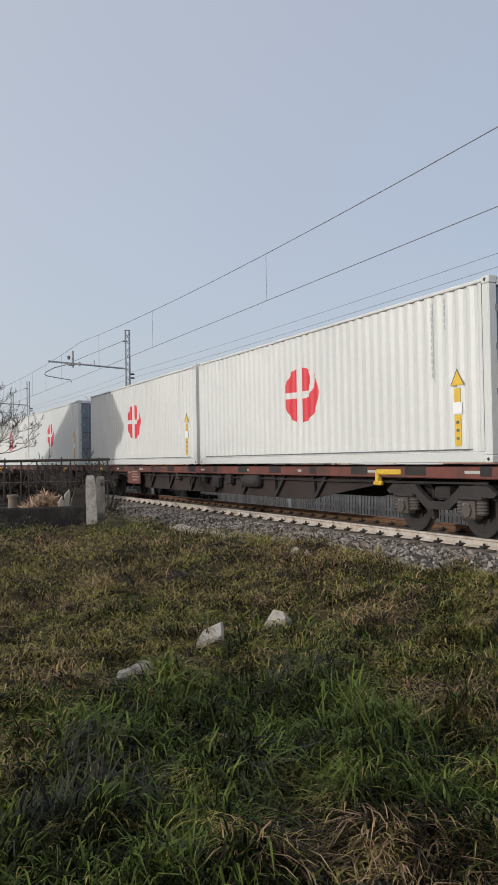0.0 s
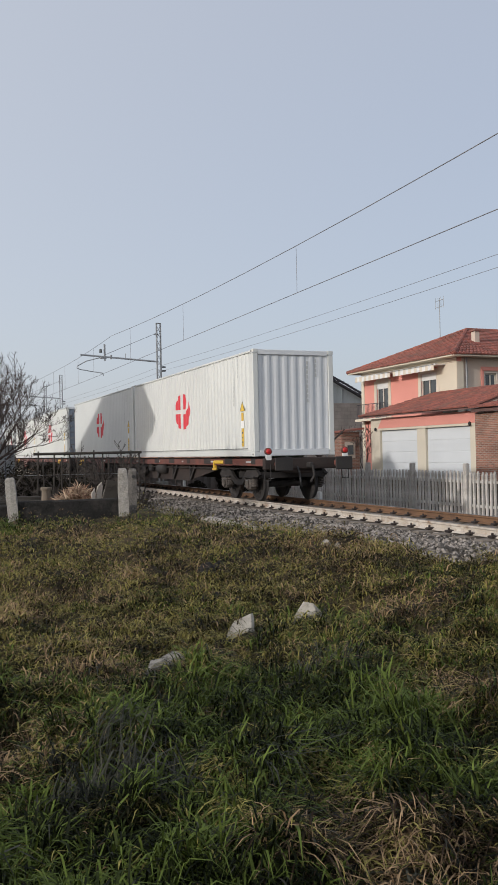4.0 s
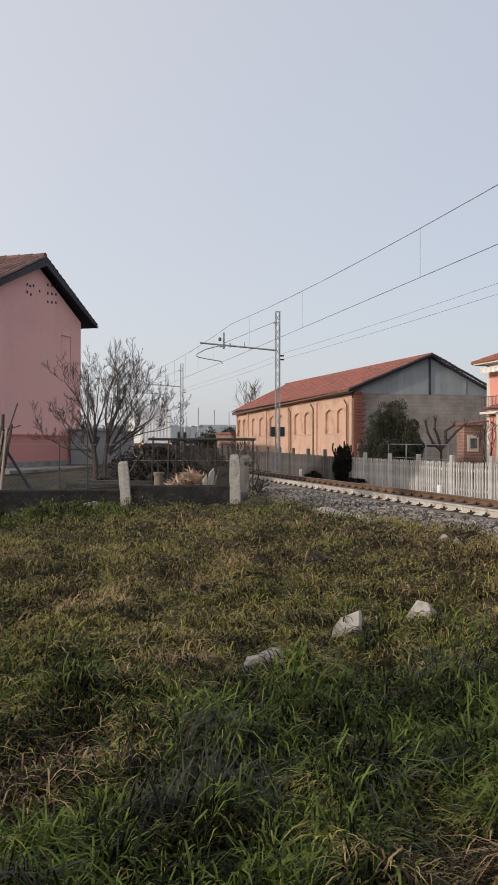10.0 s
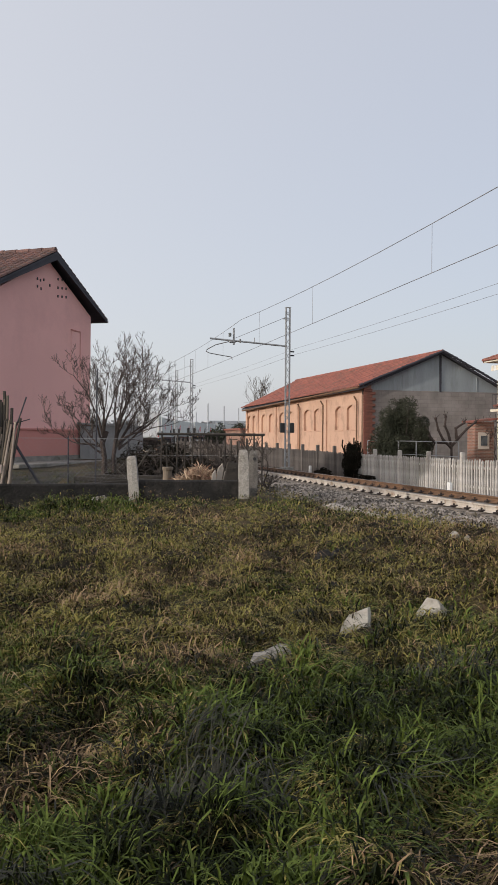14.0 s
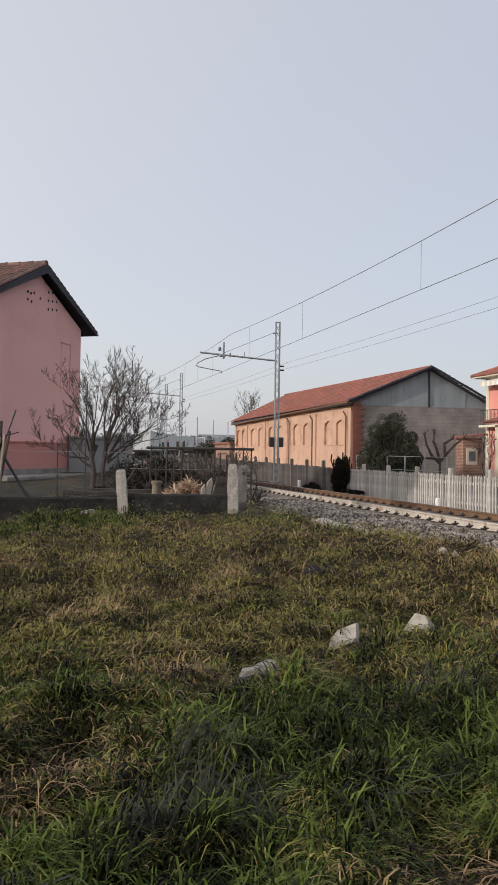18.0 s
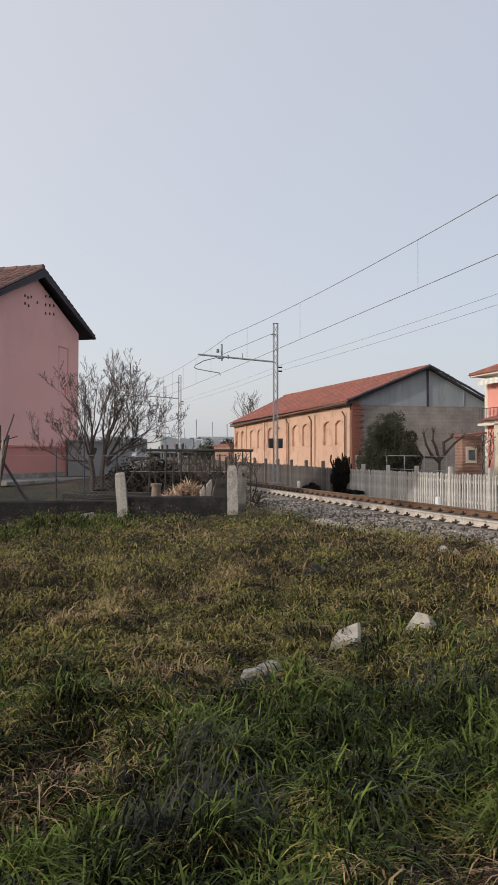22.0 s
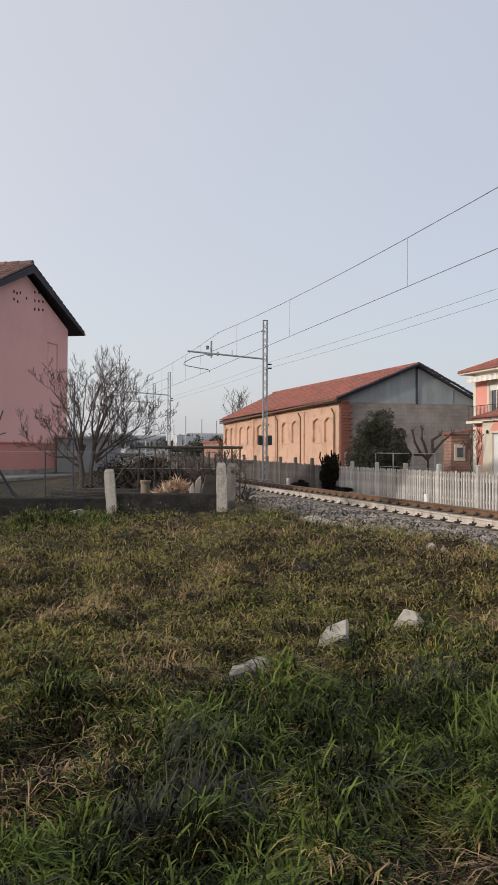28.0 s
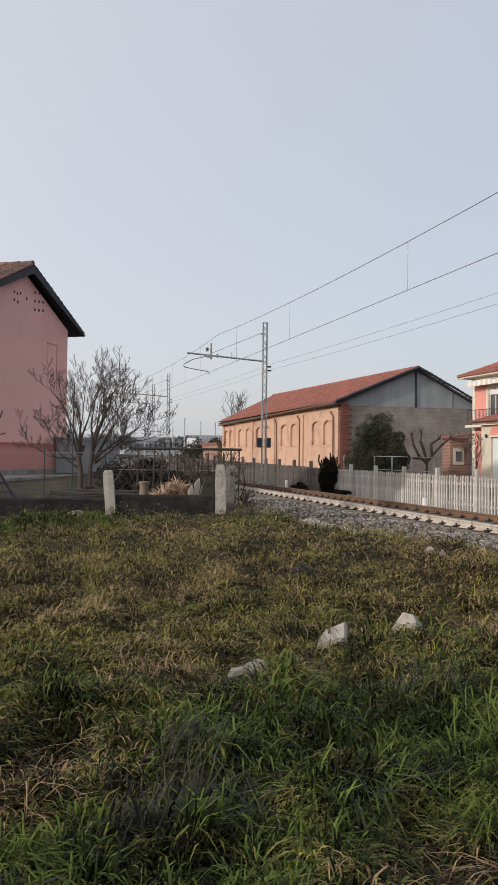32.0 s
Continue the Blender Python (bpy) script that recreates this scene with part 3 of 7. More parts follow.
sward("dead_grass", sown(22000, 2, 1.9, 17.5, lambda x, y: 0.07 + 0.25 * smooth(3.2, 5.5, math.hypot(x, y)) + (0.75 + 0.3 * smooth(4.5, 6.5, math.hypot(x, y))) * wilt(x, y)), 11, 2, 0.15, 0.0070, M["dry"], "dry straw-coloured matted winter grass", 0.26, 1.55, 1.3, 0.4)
rq_ = np.random.default_rng(79)
sward("wall_weeds", [(-2.0 + 3.6 * a, 12.6 + 1.7 * b, 0.7 + 0.3 * b) for a, b in rq_.random((430, 2))], 13, 8, 0.27, 0.0085, M["grass"], "rank dark green weeds at the foot of the wall", 0.12, 0.95, 1.5, 0.8)
rq_ = np.random.default_rng(78)
sward("garden_grass", [(-3.2 + 7.2 * a, 15.4 + 11 * b * b, 0.9) for a, b in rq_.random((1500, 2))], 11, 6, 0.10, 0.004, M["grass"], "thin green grass of the garden behind the wall", 0.12, 1.1)
rq_ = np.random.default_rng(77)
clumps = [(0.78, 3.55, 0.36, 30), (0.5, 3.2, 0.25, 10), (2.35, 4.5, 0.25, 9), (1.7, 3.3, 0.25, 7), (0.0, 2.9, 0.25, 10)]
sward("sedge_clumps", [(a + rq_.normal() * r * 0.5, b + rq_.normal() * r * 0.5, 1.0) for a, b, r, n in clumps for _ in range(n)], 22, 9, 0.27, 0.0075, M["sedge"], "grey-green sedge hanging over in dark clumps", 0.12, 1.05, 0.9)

def garden_soil():
    """Dark earth of the garden behind the wall: a thin sheet that follows the land and darkens it."""
    g = G()
    nx, ny = 64, 44
    for j in range(ny + 1):
        for i in range(nx + 1):
            x, y = -7.0 + 12.6 * i / nx, 15.45 + 9.5 * j / ny
            g.v.append((x, y, height(x, y) + 0.012))
    g.f = [(j * (nx + 1) + i, j * (nx + 1) + i + 1, (j + 1) * (nx + 1) + i + 1, (j + 1) * (nx + 1) + i) for j in range(ny) for i in range(nx)]
    m = mat("dark_garden_earth", (0.05, 0.042, 0.035), (0.016, 0.014, 0.012), 0.9, big=1.5, fine=22, bump=1.0, depth=0.04, amount=1.1, dirt=(0.03, 0.032, 0.016), dirt_scale=1.2)
    return solo("garden_soil", g, m, "dark earth of the vegetable garden", "ground", kind="structure", smooth=True)


garden_soil()

# the same meadow goes on round and behind the eye
rq_ = np.random.default_rng(80)
around = [(r * math.sin(a), r * math.cos(a)) for r, a in ((0.7 * 20 ** q, math.radians(50 + 295 * w)) for q, w in rq_.random((7000, 2)))]
sward("surrounding_grass", [(x, y, 0.6) for x, y in around if x < 5.6 and y < 14], 7, 12, 0.14, 0.012, M["olive"], "short olive-green winter grass round the standpoint", 0.3, 1.4, 1.5, 0.75)

# ---- track ----
ss = [-60 + 2.0 * i for i in range(50)] + [40 + 5 * i for i in range(70)]


def along(prof, off, closed=True, ss=ss):
    """Sweeps a profile of (offset, height) along the line."""
    g = G()
    n = len(prof)
    for s in ss:
        for o, z in prof:
            g.v.append(tuple(track(s, off + o, z)[0]))
    k = n if closed else n - 1
    for j in range(len(ss) - 1):
        for i in range(k):
            g.f.append((j * n + i, j * n + (i + 1) % n, (j + 1) * n + (i + 1) % n, (j + 1) * n + i))
    return g


solo("track_bed", along([(-3.4, -0.60), (-2.0, -0.25), (-1.3, -0.22), (1.3, -0.22), (1.9, -0.25), (3.0, -0.52)], 0, False), M["bed"], "crushed stone bed of a railway line", "ballast", kind="structure", smooth=True)
railprof = [(-0.07, -0.16), (0.07, -0.16), (0.07, -0.147), (0.012, -0.12), (0.012, -0.05), (0.036, -0.035), (0.036, -0.006), (0.028, 0), (-0.028, 0), (-0.036, -0.006), (-0.036, -0.035), (-0.012, -0.05), (-0.012, -0.12), (-0.07, -0.147)]
for off, lab in ((-0.7535, "rail with white-painted side and worn top"), (0.7535, "rusty rail with white-painted web")):
    rail = thing("rail", lab, "rail", group="rails", kind="structure")
    part("rail_body", along(railprof, off), M["railw"] if off < 0 else M["rust"], rail)
    part("rail_head", along([(-0.034, 0.0005), (-0.034, 0.003), (0.034, 0.003), (0.034, 0.0005)], off), M["steel"], rail, "shiny worn rail head")
sl = G().box(0, 0, -0.235, 2.3, 0.24, 0.14, bev=0.02).mesh("sleeper", M["sleeper"])
clip = G().box(0, 0, -0.135, 0.30, 0.12, 0.04, bev=0.012).tube((-0.085, 0, -0.14), (-0.085, 0, -0.075), 0.022).tube((0.085, 0, -0.14), (0.085, 0, -0.075), 0.022).mesh("rail_fastening", M["under2"])
sleepers = thing("sleepers", "weathered concrete railway sleepers with rusty rail fastenings", "sleeper", kind="structure")
for i in range(118):
    p, a = track(5 + 0.6 * i)
    s = new("sleeper", sl)
    s.parent, s.matrix_basis = sleepers, Matrix.Translation(p) @ Matrix.Rotation(-a, 4, "Z")
    for o in (-0.7535, 0.7535):
        c = new("rail_fastening", clip)
        c.parent, c.matrix_basis = s, Matrix.Translation((o, 0, 0))


def stones():
    """Loose ballast: angular lumps, one by one, along the nearer stretch of the line."""
    rng = np.random.default_rng(5)
    g = G()
    base = [Vector(v).normalized() for v in ((1, 1, 1), (1, -1, -1), (-1, 1, -1), (-1, -1, 1), (1.2, 0, 0), (-1.2, 0, 0), (0, 1.2, 0), (0, -1.2, 0))]
    fs = ((0, 4, 6), (0, 6, 5), (0, 5, 3), (0, 3, 7), (0, 7, 4), (4, 1, 6), (6, 1, 2), (6, 2, 5), (5, 2, 3), (3, 2, 7), (7, 2, 1), (7, 1, 4))
    def put(n, s0, s1, o0, o1, size):
        for k in range(n):
            s = s0 + (s1 - s0) * rng.random() ** 1.35
            o = o0 + (o1 - o0) * rng.random()
            d = abs(o)
            z = -0.25 + 0.03 * rng.random() if d < 2.0 else -0.25 - (d - 2.0) * 0.25
            if abs(d - 0.7535) < 0.13:
                continue
            p = track(s, o, z + 0.012)[0]
            r = size * (0.6 + 0.8 * rng.random()) * max(1, s / 26)
            q = Euler(rng.random(3) * 6.28).to_matrix()
            j = 0.6 + 0.8 * rng.random(8)
            g.add([p + q @ (b * r * float(w)) for b, w in zip(base, j)], fs)
    put(17000, 6.5, 36, -3.3, -0.85, 0.038)
    put(2500, 9, 34, -0.65, 2.4, 0.034)
    return solo("ballast_stones", g, M["ballast"], "loose angular grey ballast stones beside the rails", "ballast", kind="stuff")


stones()
# ---- train ----
def painted_side():
    """White paint with the red emblem in the side's own coordinates, stretched lengthways to fit the camera's view."""
    m = M["box"].copy()
    m.name = "container_white_with_emblem"
    nt = m.node_tree
    N, L = nt.nodes.new, nt.links.new
    bs = nt.nodes["Principled BSDF"]
    src = bs.inputs["Base Color"].links[0].from_socket
    tc, sp = N("ShaderNodeTexCoord"), N("ShaderNodeSeparateXYZ")
    L(tc.outputs["Object"], sp.inputs[0])
    def op(kind, a, b, c=None):
        n = N("ShaderNodeMath")
        n.operation = kind
        for i, v in enumerate((a, b, c)):
            if v is None:
                continue
            if isinstance(v, (int, float)):
                n.inputs[i].default_value = v
            else:
                L(v, n.inputs[i])
        return n.outputs[0]
    u, w = op("MULTIPLY", op("SUBTRACT", sp.outputs[1], LOGO_Y), 0.80), op("SUBTRACT", sp.outputs[2], LOGO_Z)
    R = LOGO_R
    disc = op("LESS_THAN", op("SQRT", op("ADD", op("MULTIPLY", u, u), op("MULTIPLY", w, w)), 0), R)
    # white: a broad upright, a crossbar, and the bowl of the sign
    up = op("LESS_THAN", op("ABSOLUTE", op("SUBTRACT", u, R * 0.12), 0), R * 0.15)
    bar = op("MULTIPLY", op("LESS_THAN", op("ABSOLUTE", op("ADD", w, op("MULTIPLY", u, -0.02)), 0), R * 0.11), op("GREATER_THAN", u, -R * 0.5))
    bowl_r = op("SQRT", op("ADD", op("POWER", op("ADD", u, R * 0.12), 2), op("POWER", op("SUBTRACT", w, R * 0.48), 2)), 0)
    bowl = op("MULTIPLY", op("LESS_THAN", op("ABSOLUTE", op("SUBTRACT", bowl_r, R * 0.55), 0), R * 0.09), op("LESS_THAN", u, -R * 0.12))
    white = op("MAXIMUM", op("MAXIMUM", up, bar), bowl)
    red = op("MULTIPLY", disc, op("SUBTRACT", 1.0, white))
    mx = N("ShaderNodeMix")
    mx.data_type = "RGBA"
    L(red, mx.inputs[0])
    L(src, mx.inputs[6])
    mx.inputs[7].default_value = (0.62, 0.048, 0.065, 1)
    L(mx.outputs[2], bs.inputs["Base Color"])
    return m


CL, CW, CH = 12.19, 2.438, 2.896
LOGO_Y, LOGO_Z, LOGO_R = 6.14, 1.52, 0.62
M["side"] = painted_side()


def corrugated(length, height, period, deep, axis, at, z0, flip=1):
    """A sheet folded into trapezoid waves; axis y: waves run along the length."""
    g = G()
    pts = []
    n = int(length / period)
    for i in range(n):
        a = i * length / n
        p = length / n
        pts += [(a, 0), (a + p * 0.26, 0), (a + p * 0.5, -deep), (a + p * 0.76, -deep)]
    pts.append((length, 0))
    for z in (z0, z0 + height):
        for a, d in pts:
            g.v.append((at + flip * d, a, z) if axis == "y" else (a, at + flip * d, z))
    m = len(pts)
    g.f = [(i, i + 1, m + i + 1, m + i) for i in range(m - 1)]
    return g


def container(doors_behind=False, name="shipping_container"):
    """A 40-foot container; its origin is the middle of its floor's rear edge, its length runs along y."""
    c = thing(name, "white corrugated forty-foot shipping container with round red emblem", "container", group="containers on the train")
    h = CW / 2
    for sx in (-1, 1):
        g = corrugated(CL - 0.36, CH - 0.27, 0.272, 0.036, "y", 0, 0.18, sx)
        g.v = [(sx * (h - 0.012) + v[0], v[1] + 0.18, v[2]) for v in g.v]
        part("side_panel", g, M["side"], c)
        part("bottom_rail", G().box(sx * (h - 0.04), CL / 2, 0.09, 0.08, CL - 0.34, 0.17, bev=0.012), M["box"], c)
        part("top_rail", G().box(sx * (h - 0.035), CL / 2, CH - 0.055, 0.07, CL - 0.34, 0.06, bev=0.012), M["box"], c)
        for y in (0.085, CL - 0.085):
            part("corner_post", G().box(sx * (h - 0.08), y, CH / 2, 0.16, 0.17, CH - 0.24, bev=0.015), M["box"], c)
            for z in (0.06, CH - 0.06):
                b = part("corner_casting", G().box(sx * (h - 0.081), y, z, 0.166, 0.178, 0.12, bev=0.01), M["box"], c)
                # Dark disc stands in for the shade inside the lashing hole.
                part("casting_hole", G().lathe([(0.028, 0), (0.028, 0.004)], "x", (sx * h + (0.002 if sx > 0 else -0.006), y, z), 10), M["under"], b, "dark disc for the shade in a lashing hole")
    # one end in vertical folds, the other with doors
    far, near = (CL, -1) if doors_behind else (0.0, 1)
    g = corrugated(CW - 0.34, CH - 0.33, 0.235, 0.02, "x", far + near * 0.03, 0.18, -near)
    g.v = [(v[0] - h + 0.17, v[1], v[2]) for v in g.v]
    part("end_panel", g, M["boxgrey"], c)
    for y in (0.05, CL - 0.05):
        part("end_sill", G().box(0, y, 0.09, CW - 0.33, 0.1, 0.17, bev=0.012), M["boxgrey"], c)
        part("end_header", G().box(0, y, CH - 0.08, CW - 0.33, 0.1, 0.14, bev=0.012), M["boxgrey"], c)
    yd = CL - far
    for sx in (-1, 1):
        d = part("door", G().box(sx * 0.53, yd - near * 0.05, CH / 2, 1.04, 0.05, CH - 0.33, bev=0.015), M["boxblue"], c, "blue-grey container door")
        for o in (0.25, 0.75):
            part("lock_bar", G().tube((sx * o, yd - near * 0.005, 0.15), (sx * o, yd - near * 0.005, CH - 0.15), 0.02), M["galv"], d)
            part("lock_handle", G().box(sx * (o + 0.14), yd - near * 0.002, 1.15, 0.34, 0.02, 0.05), M["galv"], d)
        for z in (0.5, 1.1, 1.8, 2.4):
            part("hinge", G().box(sx * 1.0, yd - near * 0.012, z, 0.2, 0.03, 0.10), M["galv"], d)
        for z in (0.75, 1.45, 2.1):
            part("door_groove", G().box(sx * 0.53, yd - near * 0.022, z, 0.98, 0.008, 0.05), M["ink"], d)
    for z, k in ((2.3, 0.2), (1.95, 0.28)):
        part("door_sticker", G().prism([(-k / 2, 0), (k / 2, 0), (0, k * 0.8)], (0, -near * -0.006, 0), (-0.45, yd - near * -0.001 - near * 0.02, z)), M["yellow"], c, "yellow warning triangle")
    part("roof", G().box(0, CL / 2, CH - 0.03, CW - 0.12, CL - 0.2, 0.03), M["boxgrey"], c)
    part("floor", G().box(0, CL / 2, 0.12, CW - 0.17, CL - 0.25, 0.06), M["under"], c)
    # markings on the sides and the rear end: bars in place of numbers
    x = -h + 0.006
    def decal(name, y, z, w, hh, m, lab=""):
        return part(name, G().box(x - 0.002, y, z, 0.003, w, hh), M[m], c, lab)
    part("warning_triangle", G().prism([(-0.17, 0), (0.17, 0), (0, 0.27)], (-0.003, 0, 0), (x, 0.80, 1.26), (0, 1, 0)), M["yellow"], c, "yellow warning triangle")
    part("triangle_border", G().prism([(-0.17, 0.0), (-0.14, 0.018), (0, 0.24), (0.14, 0.018), (0.17, 0.0), (0, 0.27)], (-0.005, 0, 0), (x, 0.80, 1.26), (0, 1, 0)), M["ink"], c, "dark border line")
    decal("label", 0.8, 1.1, 0.15, 0.22, "yellow", "yellow height label")
    decal("label", 0.8, 0.89, 0.22, 0.19, "sticker", "white data plate")
    strip = decal("label_strip", 0.8, 0.53, 0.16, 0.5, "yellow", "tall yellow striped label")
    for z in (0.4, 0.53, 0.66):
        part("mark", G().box(x - 0.005, 0.8, z, 0.003, 0.07, 0.045), M["ink"], strip)
    for k in range(11):
        decal("number_bar", 1.44, 2.66 - k * 0.118, 0.03, 0.09, "faint", "grey upright marking")
    for k in range(5):
        decal("number_bar", 1.09, 2.68 - k * 0.11, 0.03, 0.085, "faint", "grey upright marking")
    decal("rail_stripe", CL / 2, 0.215, CL - 0.9, 0.022, "ink", "dark line above the bottom rail")
    if not doors_behind:
        for k in range(9):
            part("number_bar", G().box(0.42, 0.022, 2.55 - k * 0.13, 0.045, 0.006, 0.10), M["faint"], c, "grey upright marking")
        for k in range(4):
            part("number_bar", G().box(0.68, 0.022, 2.6 - k * 0.13, 0.045, 0.006, 0.10), M["faint"], c, "grey upright marking")
    return c


PITCH, DECK = 26.92, 1.235   # length over one wagon, height of its deck
WL = 25.6                    # length of the frame


def wheelset():
    g = G()
    for sx in (-1, 1):
        x = sx * 0.7535
        g.lathe([(0.12, -0.09), (0.13, -0.05), (0.36, -0.035), (0.39, -0.065), (0.455, -0.065), (0.46, 0.0), (0.485, 0.045), (0.40, 0.05), (0.36, 0.03), (0.13, 0.05), (0.10, 0.08)][::1] if sx < 0 else
                [(0.10, -0.08), (0.13, -0.05), (0.36, -0.03), (0.40, -0.05), (0.485, -0.045), (0.46, 0.0), (0.455, 0.065), (0.39, 0.065), (0.36, 0.035), (0.13, 0.05), (0.12, 0.09)], "x", (x, 0, 0), 32)
    g.tube((-0.95, 0, 0), (0.95, 0, 0), 0.085, n=12)
    for sx in (-1, 1):
        for k in range(3):
            a = k * math.tau / 3
            g.tube((sx * 0.83, 0.24 * math.cos(a), 0.24 * math.sin(a)), (sx * 0.84, 0.24 * math.cos(a), 0.24 * math.sin(a)), 0.03)
    return g.mesh("wheelset", M["under"], False)


def wagon():
    """Container wagon: origin in the middle of its rear end at rail height, its length runs along y."""
    w = thing("container_wagon", "oxide-red flat container wagon with dark bogies", "railway wagon", group="wagons of the train")
    for sx in (-1, 1):
        beam = part("side_beam", G().box(sx * 1.12, WL / 2 + 0.65, DECK - 0.16, 0.09, WL - 0.1, 0.2, bev=0.015), M["wagon"], w)
        for i in range(9):
            part("marking", G().box(sx * 1.168, 1.8 + i * 2.9, DECK - 0.15, 0.006, 0.40 - 0.12 * (i % 3), 0.045), M["faint"], beam, "white lettering bars")
        # Dark proud plates stand in for the shaded openings between the beam's panels.
        for i in range(14):
            part("spigot_bracket", G().box(sx * 1.122, 1.5 + i * 1.83, DECK - 0.14, 0.10, 0.62 if i % 3 else 0.3, 0.17, bev=0.02), M["under"], w)
        # deep fish-belly sill between the bogies
        part("deep_sill", G().prism([(3.2, 0.0), (23.6, 0.0), (22.6, -0.1), (19.2, -0.58), (7.6, -0.58), (4.2, -0.1)], (0.03 * sx, 0, 0), (sx * 0.93, 0, DECK - 0.22), (0, 1, 0)), M["under2"], w, "brown deep longitudinal sill")
        part("yellow_hook", G().box(sx * 1.15, 4.15, DECK - 0.16, 0.1, 0.8, 0.1, bev=0.02).box(sx * 1.16, 4.5, DECK - 0.27, 0.08, 0.1, 0.2).box(sx * 1.16, 4.5, DECK - 0.37, 0.08, 0.26, 0.08, bev=0.02), M["yellow"], w, "yellow lifting bracket")
        part("yellow_hook", G().box(sx * 1.15, 24.45, DECK - 0.16, 0.1, 1.0, 0.1, bev=0.02).box(sx * 1.16, 24.8, DECK - 0.27, 0.08, 0.1, 0.2).box(sx * 1.16, 24.8, DECK - 0.37, 0.08, 0.26, 0.08, bev=0.02), M["yellow"], w, "yellow lifting bracket")
        part("data_panel", G().box(sx * 1.15, 20.1, DECK - 0.42, 0.05, 1.5, 0.52, bev=0.02), M["wagon"], w, "oxide-red data panel")
        part("panel_text", G().box(sx * 1.179, 20.55, DECK - 0.27, 0.006, 0.32, 0.04).box(sx * 1.179, 19.95, DECK - 0.25, 0.006, 0.6, 0.035).box(sx * 1.179, 19.9, DECK - 0.34, 0.006, 0.7, 0.03).box(sx * 1.179, 19.85, DECK - 0.43, 0.006, 0.8, 0.035).box(sx * 1.179, 19.9, DECK - 0.54, 0.006, 0.55, 0.04), M["ltext"], w, "white lettering bars")
        for y in (10.3,):
            part("brake_reservoir", G().lathe([(0.02, -0.45), (0.15, -0.42), (0.17, -0.36), (0.17, 0.36), (0.15, 0.42), (0.02, 0.45)], "y", (sx * 1.04, y, DECK - 0.42), 16), M["under"], w, "dark brake cylinder", smooth=True)
        for i in range(8):
            y = 6.6 + i * 1.9
            part("brace", G().prism([(0, 0), (0.1, 0), (0.55, -0.42), (0.62, 0), (0.7, 0), (0.66, -0.52), (0.54, -0.52)], (0.05, 0, 0), (sx * 1.02 - 0.025, y, DECK - 0.24), (0, 1, 0)), M["under"], w, "dark triangular bracket")
        # brake gear hung along the sill
        part("brake_rod", G().tube((sx * 1.08, 12.2, DECK - 0.36), (sx * 1.08, 15.6, DECK - 0.33), 0.03), M["under"], w)
        for k, (y, dz, a_, b_) in enumerate(((11.7, 0.40, 0.3, 0.26), (12.6, 0.48, 0.45, 0.34), (13.5, 0.42, 0.26, 0.22), (15.7, 0.36, 0.2, 0.24))):
            part("valve_box", G().box(sx * 1.06, y, DECK - dz, 0.16, a_, b_, bev=0.03), M["under"], w)
        for y in (13.9, 14.6):
            part("hanger_loop", G().line([(sx * 1.07, y, DECK - 0.3), (sx * 1.07, y - 0.06, DECK - 0.6), (sx * 1.07, y + 0.08, DECK - 0.62), (sx * 1.07, y + 0.16, DECK - 0.3)], 0.02), M["under"], w)
        part("brake_pipe", G().line([(sx * 1.03, 1.6, DECK - 0.33), (sx * 1.03, 6, DECK - 0.36), (sx * 1.03, 20, DECK - 0.36), (sx * 1.03, 25, DECK - 0.33)], 0.022), M["under"], w)
        for y in (0.42, 26.5 - 0.0):
            part("step_handle", G().line([(sx * 1.13, y + 0.35, DECK - 0.2), (sx * 1.15, y + 0.35, DECK - 0.62), (sx * 1.15, y + 0.0, DECK - 0.62), (sx * 1.13, y + 0.0, DECK - 0.2)], 0.014), M["under"], w)
    part("centre_sill", G().box(0, WL / 2 + 0.65, DECK - 0.3, 0.5, WL, 0.34, bev=0.03), M["under2"], w)
    part("deck_plate", G().box(0, 13.4, DECK - 0.13, 2.1, 24, 0.08), M["under2"], w)
    for y, d in ((0.62, -1), (26.3, 1)):
        part("headstock", G().box(0, y, DECK - 0.2, 2.5, 0.16, 0.3, bev=0.02), M["under2"], w)
        for sx in (-1, 1):
            b = part("buffer", G().lathe([(0.10, 0), (0.10, 0.25), (0.075, 0.26), (0.075, 0.44)] if d > 0 else [(0.075, -0.44), (0.075, -0.26), (0.10, -0.25), (0.10, 0)], "y", (sx * 0.875, y, 1.03), 16), M["wagon"], w, "oxide-red buffer housing")
            part("buffer_head", G().box(sx * 0.875, y + d * 0.46, 1.03, 0.5, 0.04, 0.34, bev=0.015), M["under"], b)
        part("coupling_hook", G().box(0, y + d * 0.16, 0.99, 0.09, 0.3, 0.14, bev=0.02).line([(0.03, y + d * 0.3, 0.98), (0.05, y + d * 0.33, 0.72), (-0.05, y + d * 0.33, 0.55)], 0.03), M["under"], w)
        part("air_hose", G().line([(-0.32, y + d * 0.1, 0.95), (-0.35, y + d * 0.28, 0.8), (-0.33, y + d * 0.3, 0.55), (-0.25, y + d * 0.2, 0.42)], 0.025), M["black"], w)
